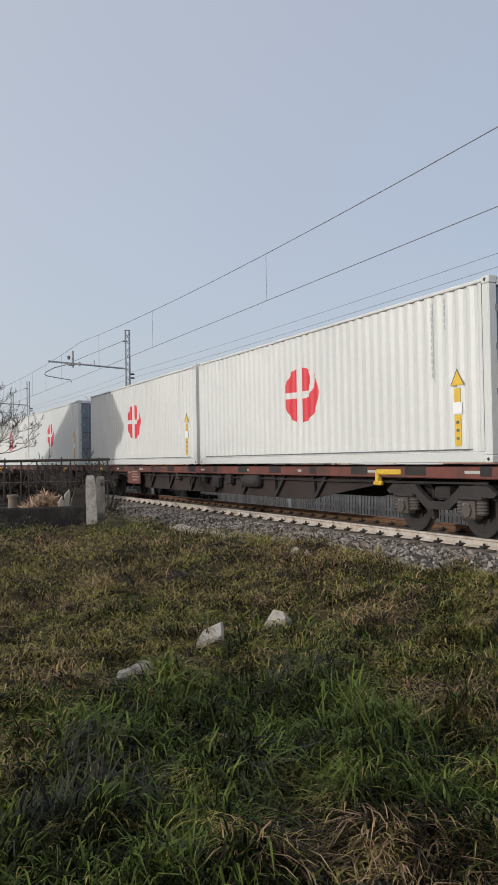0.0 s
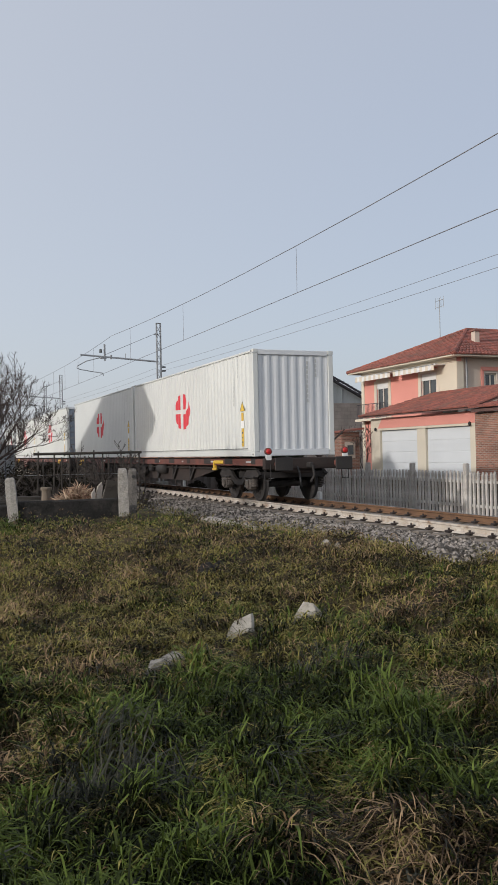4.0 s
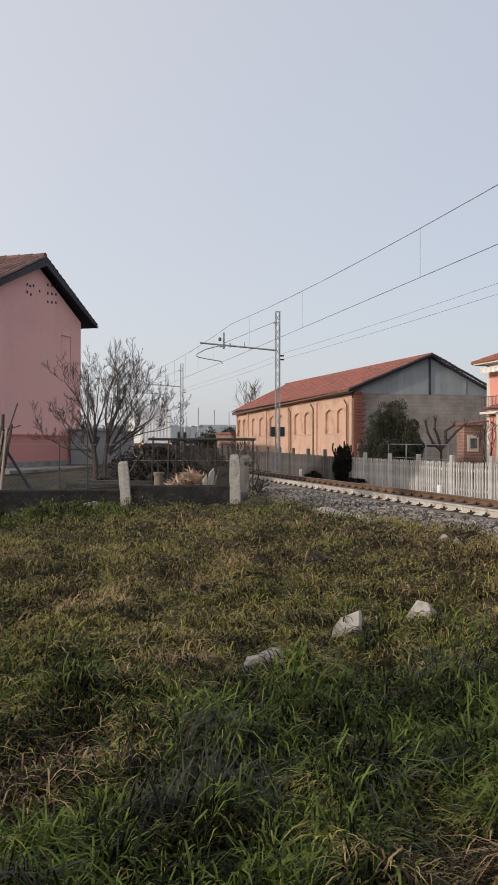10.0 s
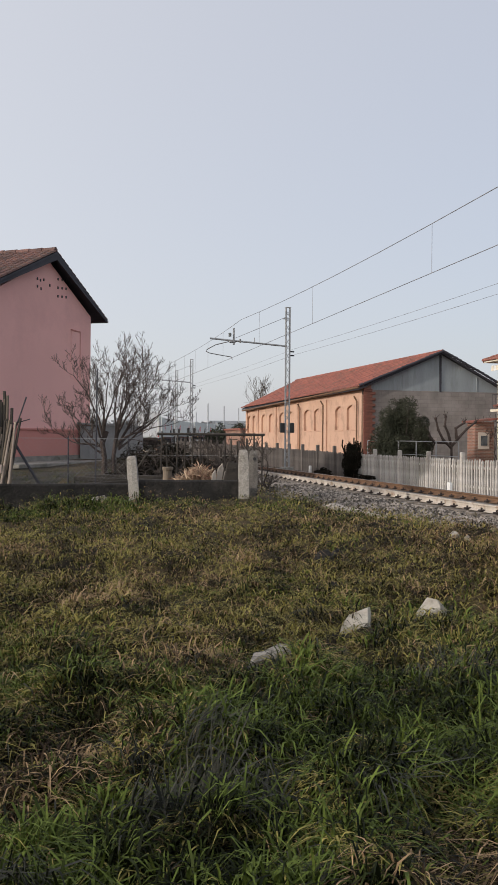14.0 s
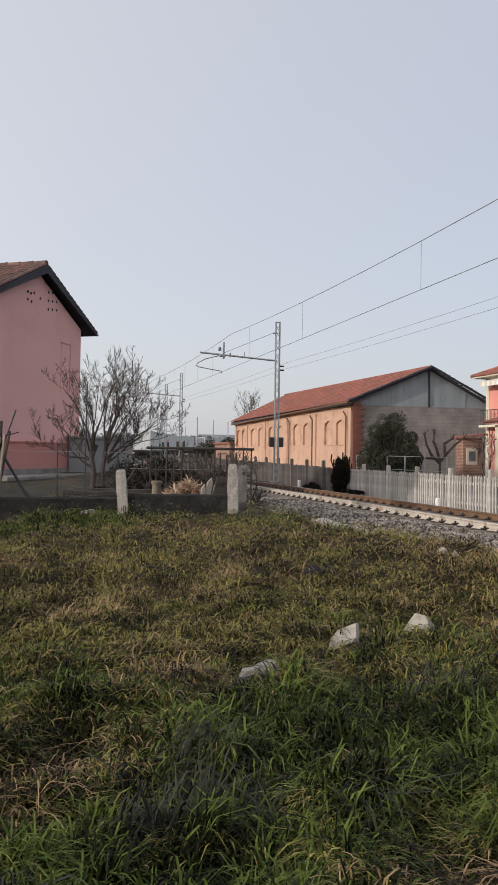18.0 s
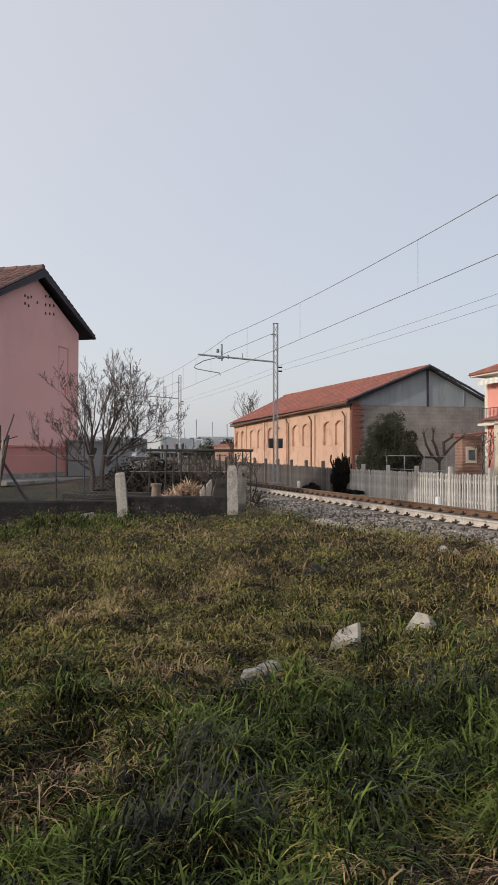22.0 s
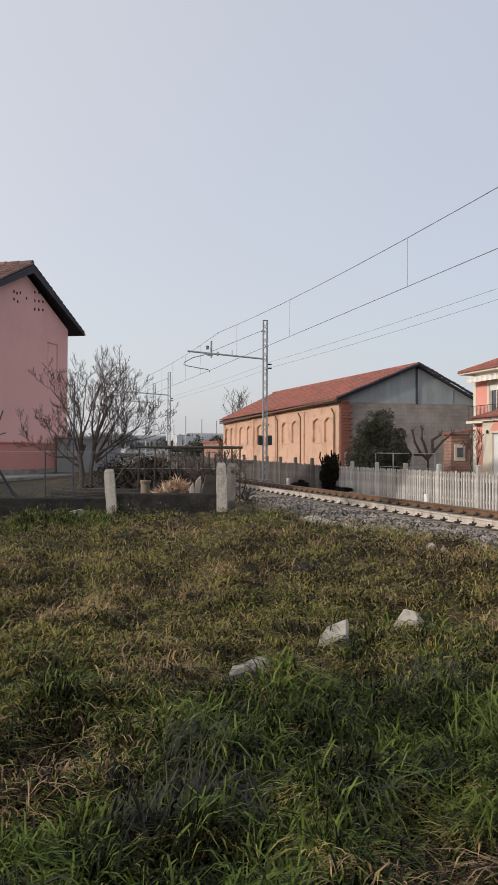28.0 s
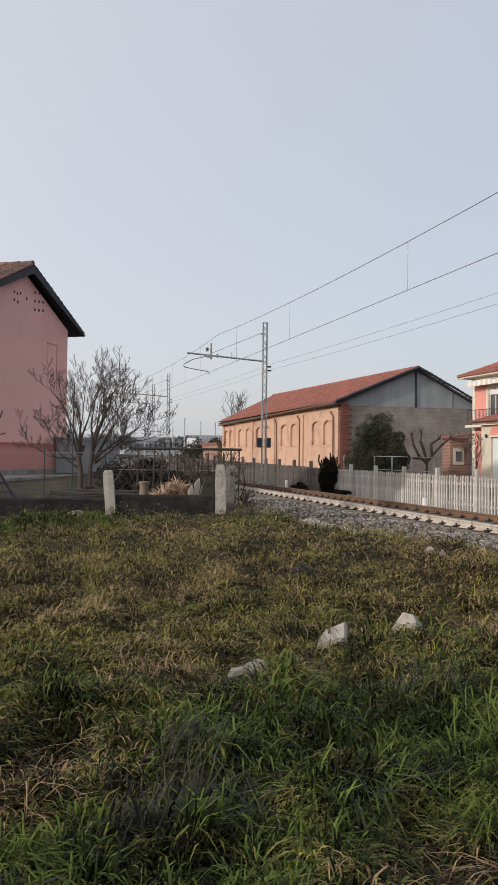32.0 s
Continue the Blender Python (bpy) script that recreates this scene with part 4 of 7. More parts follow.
    for yb in (2.9, 24.0):
        for ya in (-1.35, 1.35):
            part("bogie_crossbeam", G().box(0, yb + ya, 0.72, 1.9, 0.1, 0.16), M["under"], w)
        for sx in (-1, 1):
            b = part("bogie_side_frame", G().prism([(-1.5, 0.72), (-1.3, 0.84), (-0.62, 0.84), (-0.5, 0.74), (-0.2, 0.56), (0.2, 0.56), (0.5, 0.74), (0.62, 0.84), (1.3, 0.84), (1.5, 0.72), (1.42, 0.66), (0.66, 0.66), (0.3, 0.42), (-0.3, 0.42), (-0.66, 0.66), (-1.42, 0.66)], (0.09, 0, 0), (sx * 1.0 - 0.045, yb, 0.02), (0, 1, 0)), M["under"], w, "cast dark bogie side frame")
            for ya in (-0.9, 0.9):
                part("axle_box", G().box(sx * 1.02, yb + ya, 0.47, 0.22, 0.3, 0.3, bev=0.03).lathe([(0.11, 0), (0.11, 0.02)], "x", (sx * 1.14 - (0.02 if sx < 0 else 0), yb + ya, 0.47), 14), M["axle"], b, "grey-brown axle box")
                part("spring_cap", G().box(sx * 1.02, yb + ya, 0.66, 0.2, 0.62, 0.06, bev=0.02), M["under"], b)
                part("axle_cover", G().box(sx * 1.145, yb + ya + 0.02, 0.50, 0.015, 0.15, 0.16, bev=0.004), M["galv"], b, "light grey axle box cover")
                for o in (-0.24, 0.24):
                    part("coil_spring", G().lathe([(0.085 + 0.02 * (k % 2), 0.40 + 0.026 * k) for k in range(10)], "z", (sx * 1.02, yb + ya + o, 0), 12), M["axle"], b)
                part("brake_hanger", G().tube((sx * 0.8, yb + ya * 0.42, 0.75), (sx * 0.8, yb + ya * 0.48, 0.3), 0.03).box(sx * 0.76, yb + ya * 0.47, 0.42, 0.1, 0.08, 0.34), M["under2"], b)
        part("bogie_bolster", G().box(0, yb, 0.72, 1.9, 0.4, 0.22, bev=0.03), M["under"], w)
    return w


def lamp_red(m=None):
    t = thing("tail_lamp", "red round tail lamp on white bracket", "tail lamp", group="tail lamps")
    part("bracket", G().box(0, 0, -0.16, 0.16, 0.05, 0.14, bev=0.01), M["white"], t)
    part("lens", G().lathe([(0.02, -0.05), (0.065, -0.045), (0.075, 0.0), (0.07, 0.03)], "y", (0, 0, 0), 20), M["red"], t, smooth=True)
    part("rim", G().lathe([(0.08, -0.02), (0.095, -0.015), (0.095, 0.06), (0.04, 0.08)], "y", (0, 0, 0), 20), M["wagon"], t, smooth=True)
    return t


NW = 11
wagons, boxes, wheels = [], [], []
w0, c0, cd, wm = wagon(), container(), container(True), wheelset()
for i in range(NW):
    wagons.append(w0 if i == 0 else copy_thing(w0, Matrix()))
    boxes.append([c0 if i == 0 else cd if i == 1 else copy_thing(cd, Matrix()), copy_thing(c0, Matrix())])
for w in wagons:
    ws = []
    for y in (2.0, 3.8, 23.1, 24.9):
        o = part("wheelset", wm, M["under"], w, m=pose(0, y, 0.46))
        ws.append((o, y))
    wheels.append(ws)
lamps = [lamp_red(), None]
lamps[1] = copy_thing(lamps[0], Matrix())


RUN = [(0, -17.2), (1.2, -5.68), (2, 1.64), (3, 10.82), (4, 20.2), (4.5, 24.75), (7, 46.2), (8, 53.9), (9, 61.3), (12, 82.3), (14, 95.5), (20, 133.0), (25, 164.0), (30, 194.0), (32, 206.0)]


def rear(t):
    """Where the last container's rear end is on the line at t seconds: it slows down gently."""
    k = max(i for i in range(len(RUN) - 1) if RUN[i][0] <= t)
    slope = lambda i: (RUN[min(i + 1, len(RUN) - 1)][1] - RUN[max(i - 1, 0)][1]) / (RUN[min(i + 1, len(RUN) - 1)][0] - RUN[max(i - 1, 0)][0])
    (t0, s0), (t1, s1) = RUN[k], RUN[k + 1]
    d, u = t1 - t0, (t - t0) / (t1 - t0)
    return (2 * u ** 3 - 3 * u * u + 1) * s0 + (u ** 3 - 2 * u * u + u) * d * slope(k) + (-2 * u ** 3 + 3 * u * u) * s1 + (u ** 3 - u * u) * d * slope(k + 1)


def motions():
    """The train pulls away along the line and round the bend."""
    steps = [0.5 * k for k in range(65)]
    for i, w in enumerate(wagons):
        rows, r1, r2 = [], [], []
        for t in steps:
            s = rear(t) - 1.28 + i * PITCH
            a, _ = track(s + 2.9)
            b, _ = track(s + 24.0)
            d = (b - a).normalized()
            m = Matrix.Translation(a - d * 2.9) @ Matrix.Rotation(math.atan2(-d.x, d.y), 4, "Z")
            rows.append((t, m))
            r1.append((t, m @ Matrix.Translation((0, 1.28, DECK))))
            r2.append((t, m @ Matrix.Translation((0, 1.28 + 12.45, DECK))))
        walk(w, rows)
        walk(boxes[i][0], r1)
        walk(boxes[i][1], r2)
        if i == 0:
            for k, sx in enumerate((-1, 1)):
                walk(lamps[k], [(t, m @ Matrix.Translation((sx * 1.13, 0.56, DECK + 0.13))) for t, m in rows])
        if i < 2:
            for o, y in wheels[i]:
                walk(o, [(t, pose(0, y, 0.46) @ Matrix.Rotation(-rear(t) / 0.46, 4, "X")) for t in [k / 15 for k in range(481)]])


# ---- overhead line ----
def mast(s, off=2.45, h=8.2, arm=True):
    """Lattice mast of two channels; origin at its foot."""
    t = thing("catenary_mast", "grey steel lattice mast carrying the overhead line", "mast", group="masts along the line")
    for sx in (-1, 1):
        part("leg", G().box(sx * 0.105, 0, h / 2 - 0.1, 0.05, 0.13, h + 0.2), M["galv"], t)
    g = G()
    n = int(h / 0.36)
    for k in range(n):
        z = 0.2 + k * (h - 0.3) / n
        for y in (-0.06, 0.06):
            sg = 1 if (k + (y > 0)) % 2 else -1
            g.tube((-0.1 * sg, y, z), (0.1 * sg, y, z + (h - 0.3) / n), 0.014, n=4)
    part("lacing", g, M["galv"], t, "zigzag lattice bars")
    part("foot", G().box(0, 0, -0.2, 0.6, 0.6, 0.5, bev=0.04), M["concrete"], t, "concrete footing")
    part("top_plate", G().box(0, 0, h, 0.27, 0.14, 0.03), M["galv"], t)
    if arm:
        part("bracket_arm", G().tube((-0.05, 0, 6.22), (-4.05, 0, 6.48), 0.045), M["galv"], t, "horizontal bracket arm tube")
        part("registration_arm", G().line([(-3.05, 0, 6.36), (-3.75, 0, 6.17), (-4.2, 0, 5.92), (-4.24, 0, 5.82), (-4.1, 0, 5.75), (-3.6, 0, 5.67), (-2.95, 0, 5.58), (-2.9, 0, 5.45)], 0.024), M["galv"], t, "curved steady arm")
        part("insulator", G().lathe([(0.05, 0), (0.085, 0.02), (0.06, 0.06), (0.085, 0.08), (0.06, 0.12), (0.085, 0.14), (0.05, 0.19)], "z", (-3.03, 0, 6.6), 12), M["ink"], t, "dark ribbed insulator")
        part("wire_post", G().box(-2.83, 0, 6.62, 0.09, 0.07, 0.84, bev=0.01), M["galv"], t)
        part("wire_clamp", G().box(-2.9, 0, 6.36, 0.32, 0.09, 0.14, bev=0.02), M["galv"], t)
        part("arm_stop", G().tube((-2.5, 0, 6.3), (-2.5, 0, 6.5), 0.05), M["galv"], t)
        part("arm_pin", G().tube((-1.75, 0, 6.3), (-1.75, 0, 6.6), 0.02), M["galv"], t)
        part("stay_wire", G().tube((-0.1, 0, 7.7), (-2.83, 0, 6.5), 0.012, n=5), M["wire"], t)
        part("upper_bracket", G().box(-0.14, 0, 7.62, 0.2, 0.08, 0.05), M["galv"], t)
        for z in (5.75, 5.95):
            part("feeder_insulator", G().tube((0.12, 0, z), (0.34, 0, z), 0.04), M["black"], t)
        part("control_box", G().box(-0.26, 0, 2.05, 0.2, 0.2, 0.5, bev=0.02).box(0.26, 0, 2.05, 0.2, 0.2, 0.5, bev=0.02), M["black"], t, "black equipment boxes")
    p, a = track(s, off, -0.12)
    t.matrix_basis = Matrix.Translation(p) @ Matrix.Rotation(-a, 4, "Z")
    return t


MASTS = [-1.0, 41.13, 71.5, 84.5, 128.0]
for k, s in enumerate(MASTS):
    mast(s, 2.45 if k != 2 else 2.5)


def wire(name, label, off, heights, sag, r, extra=()):
    """A wire from mast to mast, hanging by sag in each span."""
    g = G()
    pts = []
    for (a, za), (b, zb) in zip(zip(MASTS, heights), zip(MASTS[1:], heights[1:])):
        cut = sag * ((b - a) / 52) ** 2
        for k in range(12):
            u = k / 12
            o = off(a, b, u)
            pts.append(track(a + (b - a) * u, o, za + (zb - za) * u - 4 * cut * u * (1 - u))[0])
    g.line(pts, r, 5)
    return solo(name, g, M["wire"], label, "cable", group="overhead wires")


CONTACT, CARRIER = 5.63, 7.36
wire("contact_wire", "taut dark contact wire above the rails", lambda a, b, u: 0.0, [CONTACT] * 5, 0.0, 0.0105)
wire("carrier_wire", "dark carrier wire sagging between masts", lambda a, b, u: 0.0, [CARRIER] * 5, 0.70, 0.0115)
for z in (5.68, 5.98):
    wire("feeder_wire", "thin feeder wire behind the masts", lambda a, b, u: 2.8, [z] * 5, 0.3, 0.006)
for (a, b) in zip(MASTS, MASTS[1:3]):
    for k in range(1, 7):
        u = k / 7 if a > 0 else {1: 0.03, 2: 0.258, 3: 0.496, 4: 0.728, 5: 0.914, 6: 0.12}[k]
        top = CARRIER - 4 * 0.70 * ((b - a) / 52) ** 2 * u * (1 - u)
        p, q = track(a + (b - a) * u, 0, CONTACT)[0], track(a + (b - a) * u, 0, top)[0]
        solo("dropper", G().tube(p, q, 0.0065, n=5), M["wire"], "thin dropper joining the two overhead wires", "cable", group="droppers")

# ---- fence beyond the line ----
FX = 15.5
FZ = -0.68


def fences():
    pm = G().prism([(-0.038, 0), (0.038, 0), (0.038, 1.25), (0.0, 1.33), (-0.038, 1.25)], (0.05, 0, 0), (-0.025, 0, 0), (0, 1, 0)).mesh("pale", M["pale"])
    post = G().box(0, 0, 0.78, 0.16, 0.16, 1.58, bev=0.025).mesh("fence_post", M["pale"])
    bar = G().box(0.055, 1.42, 0, 0.06, 2.7, 0.08).mesh("rail_bar", M["pale"])
    om = G().prism([(-0.045, 0), (0.045, 0), (0.045, 1.23), (0.0, 1.32), (-0.045, 1.23)], (0.05, 0, 0), (-0.025, 0, 0), (0, 1, 0)).mesh("pale", M["darkpale"])
    opost = G().box(0, 0, 0.8, 0.18, 0.18, 1.68, bev=0.025).mesh("fence_post", M["darkpale"])
    obar = G().box(0.055, 1.42, 0, 0.06, 2.7, 0.08).mesh("rail_bar", M["darkpale"])
    step = 2.85
    y = 28.86 - 5 * step
    while y < 96:
        old = y > 38.5
        z = FZ + 0.008 * max(0, y - 36)
        f = thing("old_fence" if old else "pale_fence", "dark grey concrete pale fence with dark posts" if old else "whitewashed concrete pale fence with pointed slats", "fence", Matrix.Translation((FX, y, z)), group="old fence beside the line" if old else "fence beside the line")
        key = "darkpale" if old else "pale"
        part("fence_post", opost if old else post, M[key], f)
        for zz in (0.3, 1.02):
            part("rail_bar", obar if old else bar, M[key], f, m=pose(0, 0, zz))
        for k in range(14 if y < 60 else 12):
            part("pale", om if old else pm, M[key], f, m=pose(0, 0.2 + k * (0.19 if y < 60 else 0.22), random.uniform(-0.03, 0.02), random.uniform(-1.3, 1.3), 0, 0))
        y += step


fences()
mk = thing("track_marker", "short white marker post beside the rails", "marker post", Matrix.Translation((13.6, 26.2, -0.58)))
part("post", G().box(0, 0, 0.22, 0.12, 0.2, 0.46, bev=0.015), M["white"], mk)
part("cap", G().box(0, 0, 0.46, 0.1, 0.18, 0.03, bev=0.01), M["white"], mk)
mk2 = copy_thing(mk, Matrix.Translation((15.0, 45.8, -0.62)))

# ---- buildings ----
def tiled(corners, nrow, ncol, r, name, material, parent, label=""):
    """Rows of half-round clay tiles on a roof plane: corners are eave start, eave end, ridge end, ridge start."""
    e0, e1, r1, r0 = [Vector(c) for c in corners]
    nrm = (e1 - e0).cross(r0 - e0).normalized()
    if nrm.z < 0:
        nrm = -nrm
    g = G()
    rng = random.Random(3)
    for i in range(ncol):
        u = (i + 0.5) / ncol
        a, b = e0.lerp(e1, u), r0.lerp(r1, u)
        side = ((e1 - e0) / ncol)
        for j in range(nrow):
            p, q = a.lerp(b, j / nrow - 0.01), a.lerp(b, (j + 1.12) / nrow)
            h0, h1 = r * (0.95 + 0.2 * rng.random()), r * 0.55
            vs = []
            for c, h, wd in ((p, h0, 0.52), (q, h1, 0.42)):
                for k in range(5):
                    an = math.pi * k / 4
                    vs.append(c + side * (-math.cos(an) * wd) + nrm * (math.sin(an) * h + 0.01))
            n = len(g.v)
            g.v += [tuple(v) for v in vs]
            g.f += [(n + k, n + k + 1, n + 6 + k, n + 5 + k) for k in range(4)] + [(n + 4, n + 3, n + 2, n + 1, n)]
    return part(name, g, material, parent, label)


def slab_roof(poly, thick, material, parent, name="roof_slab", label=""):
    g = G()
    n = len(poly)
    top = [Vector(p) for p in poly]
    bot = [p - Vector((0, 0, thick)) for p in top]
    g.add(top + bot, [tuple(range(n)), tuple(range(2 * n - 1, n - 1, -1))] + [(i, n + i, n + (i + 1) % n, (i + 1) % n) for i in range(n)])
    return part(name, g, material, parent, label)


def warehouse():
    """Long plastered goods shed, parallel to the line, gable towards the camera."""
    x0, x1, y0, y1, ze, zr, zb = 21.1, 32.4, 53.0, 86.2, 4.6, 7.45, -0.6
    xm = 26.75
    up = 0.5   # eave raised towards the near gable to fit the camera's view
    w = thing("goods_shed", "long ochre plastered goods shed with red tiled roof", "warehouse")
    # blind arches are recesses in the plaster skin
    arches = [(54.6, 56.2), (57.0, 58.6), (62.0, 63.6), (64.4, 66.2), (69.2, 70.8), (71.8, 73.6), (75.6, 77.2), (78.2, 80.0), (82.2, 83.6), (84.3, 85.7)]
    part("inner_wall", G().box(x0 + 0.28, (y0 + y1) / 2, (ze + zb) / 2, 0.24, y1 - y0, ze - zb), M["ochre"], w)
    holes = [(a - y0, 2.05 - zb, b - y0, 3.8 - zb) for a, b in arches]
    part("front_wall", G().wall((x0, y0, zb), (0, 1, 0), y1 - y0, ze - zb, 0.15, holes, (-1, 0, 0)), M["ochre"], w)
    for a, b in arches:
        # spandrels round off the heads of the recesses
        m_, hw = (a + b) / 2, (b - a) / 2
        for sg in (-1, 1):
            arc = [(m_ + sg * hw * math.cos(t), 3.42 + 0.36 * math.sin(t)) for t in [math.pi / 2 * k / 6 for k in range(7)]]
            pts = [(m_ + sg * hw, 3.8)] + (arc if sg < 0 else arc)
            part("spandrel", G().prism(pts, (0.15, 0, 0), (x0, 0, 0), (0, 1, 0)), M["ochre"], w)
        part("ledge", G().box(x0 + 0.02, m_, 2.03, 0.14, b - a + 0.1, 0.07, bev=0.01), M["ochre"], w)
    for y in (60.6, 67.9, 74.7, 81.3, 53.35, 85.9):
        part("pilaster", G().box(x0 - 0.05, y, (ze + zb) / 2 - 0.1, 0.12, 0.5, ze - zb - 0.2, bev=0.01), M["ochre"], w)
    part("wall_head", G().prism([(y0, ze + 0.002), (y1, ze + 0.002), (y1, ze + 0.02), (y0, ze + up)], (0.36, 0, 0), (x0 + 0.002, 0, 0), (0, 1, 0)), M["ochre"], w)
    part("cornice", G().prism([(y0 - 0.05, ze + up - 0.27), (y1 + 0.05, ze - 0.27), (y1 + 0.05, ze - 0.05), (y0 - 0.05, ze + up - 0.05)], (0.2, 0, 0), (x0 - 0.19, 0, 0), (0, 1, 0)), M["ochre"], w)
    # brick quoins at the near corner
    q = part("corner_quoin", G().box(x0 + 0.25, y0 - 0.06, (ze + up + zb) / 2, 0.5, 0.12, ze + up - zb), M["oldbrick"], w, "toothed brick corner")
    qm = [G().box(0, 0, 0, wd, 0.16, 0.19, bev=0.012).mesh("brick_course", M["brick"]) for wd in (0.62, 0.84)]
    for k in range(27):
        part("brick_course", qm[k % 2], M["brick"], q, m=pose(x0 - 0.04 + (0.42 if k % 2 else 0.31), y0 - 0.085, zb + 0.12 + k * 0.2))
    part("gable_wall", G().prism([(x0, zb), (x1, zb), (x1, 4.75), (x0, 4.75)], (0, 0.3, 0), (0, y0, 0)), M["block"], w, "grey rendered block wall")
    part("gable_sheeting", G().prism([(x0 + 0.1, 4.76), (x1 - 0.1, 4.76), (x1 - 0.1, 4.9), (xm, zr - 0.12), (x0 + 0.1, 4.95)], (0, 0.2, 0), (0, y0 + 0.06, 0)), M["slate"], w, "blue-grey sheeting in the gable")
    for x in (xm - 2.8, xm + 2.8):
        part("sheet_seam", G().box(x, y0 + 0.04, 5.3, 0.05, 0.04, 1.0), M["slate"], w)
    part("king_post", G().box(xm, y0 + 0.02, 6.02, 0.13, 0.1, 2.6), M["eave"], w, "dark upright post in the gable")
    e = 0.45
    for xe, sx in ((x0 - e, 1), (x1 + e, -1)):
        zz = ze - 0.05 - 0.2
        slab_roof([(xe, y0 - 0.35, zz + up), (xe, y1 + 0.35, zz + 0.25), (xm, y1 + 0.35, zr + 0.25), (xm, y0 - 0.35, zr)] if sx > 0 else [(xm, y0 - 0.35, zr), (xm, y1 + 0.35, zr + 0.25), (xe, y1 + 0.35, zz + 0.25), (xe, y0 - 0.35, zz)], 0.12, M["eave"], w)
    tiled([(x0 - e, y0 - 0.4, ze + up - 0.14), (x0 - e, y1 + 0.4, ze + 0.11), (xm, y1 + 0.4, zr + 0.28), (xm, y0 - 0.4, zr + 0.03)], 13, 128, 0.09, "roof_tiles", M["tile"], w, "weathered red clay tiles")
    g = G()
    for k in range(60):
        y = y0 - 0.3 + k * 0.57
        g.tube((xm, y, zr + 0.05 + k * 0.0045), (xm, y + 0.66, zr + 0.07 + k * 0.0045), 0.13, 0.11, 10)
    part("ridge_tiles", g, M["tile"], w)
    g = G()
    for sx in (-1, 1):
        for k in range(18):
            u = k / 18
            xe = x0 - e if sx < 0 else x1 + e
            lo, hi = Vector((xe, y0 - 0.42, ze - 0.1 + (up if sx < 0 else 0))), Vector((xm, y0 - 0.42, zr + 0.06))
            p, q_ = lo.lerp(hi, u), lo.lerp(hi, u + 0.062)
            g.tube(p + Vector((0, 0, 0.02 * math.sin(k * 5.1))), q_, 0.105, 0.07, 7)
    part("verge_tiles", g, M["eave"], w, "dark verge tiles along the gable")
    for y in (53.9, 61.0, 66.9):
        part("drainpipe", G().line([(x0 - 0.35, y, ze - 0.25), (x0 - 0.14, y, ze - 0.6), (x0 - 0.14, y, zb)], 0.055), M["rust"], w, "rusty drainpipe")
    part("gutter", G().tube((x0 - e - 0.03, y0 - 0.3, ze + up - 0.22), (x0 - e - 0.03, y1, ze - 0.22), 0.07), M["rust"], w)
    part("rear_wall", G().box(x1 - 0.12, (y0 + y1) / 2, (ze + zb) / 2, 0.24, y1 - y0, ze - zb), M["block"], w)
    part("far_gable", G().prism([(x0, zb), (x1, zb), (x1, ze), (xm, zr - 0.15), (x0, ze)], (0, 0.3, 0), (0, y1 - 0.3, 0)), M["ochre"], w)


warehouse()
shed = thing("brick_annex", "low reddish brick annex beyond the goods shed", "shed")
part("wall_body", G().box(23.3, 93.5, 0.9, 4, 8, 3.0), M["oldbrick"], shed)
part("roof", G().box(23.3, 93.5, 2.5, 4.4, 8.4, 0.2), M["tile"], shed)


def frame_of(o, u, nrm):
    """Places local (along, up, out) in a wall's own space."""
    u, nrm = Vector(u).normalized(), Vector(nrm).normalized()
    m = Matrix((( u.x, -nrm.x, 0, o[0]), (u.y, -nrm.y, 0, o[1]), (0, 0, 1, o[2]), (0, 0, 0, 1)))
    return m


def window(parent, m, a, z, w, h, shutters=True, sill=True):
    """A window in a wall: m is the wall's frame, a and z its lower corner along and up."""
    win = part("window", G().box(a + w / 2, 0.10, z + h / 2, w, 0.03, h), M["glass"], parent, m=m)
    g = G()
    for x in (a + 0.035, a + w / 2, a + w - 0.035):
        g.box(x, 0.07, z + h / 2, 0.07, 0.05, h)
    for zz in (z + 0.035, z + h - 0.035):
        g.box(a + w / 2, 0.07, zz, w, 0.05, 0.07)
    part("window_frame", g, M["frame"], win)
    t = 0.055
    part("surround", G().box(a - t / 2, -0.015, z + h / 2, t, 0.05, h + 2 * t).box(a + w + t / 2, -0.015, z + h / 2, t, 0.05, h + 2 * t).box(a + w / 2, -0.0151, z + h + t / 2, w, 0.05, t), M["frame"], win, "pale raised window surround")
    if sill:
        part("window_sill", G().box(a + w / 2, -0.05, z - 0.05, w + 2 * t + 0.08, 0.16, 0.08, bev=0.01), M["frame"], win)
    if shutters:
        for sx in (0, 1):
            xx = a + w * (0.25 + 0.5 * sx)
            s = part("shutter", G().box(xx, 0.03, z + h / 2, w / 2 - 0.09, 0.03, h - 0.1), M["shutter"], win, "grey-green louvred shutter")
            sm = G().box(0, 0, 0, w / 2 - 0.15, 0.012, 0.05, Matrix.Rotation(0.5, 4, "X")).mesh("slat", M["shutter"])
            for k in range(int(h / 0.085) - 1):
                part("slat", sm, M["shutter"], s, m=pose(xx, 0.012, z + 0.1 + k * 0.085))
    return win


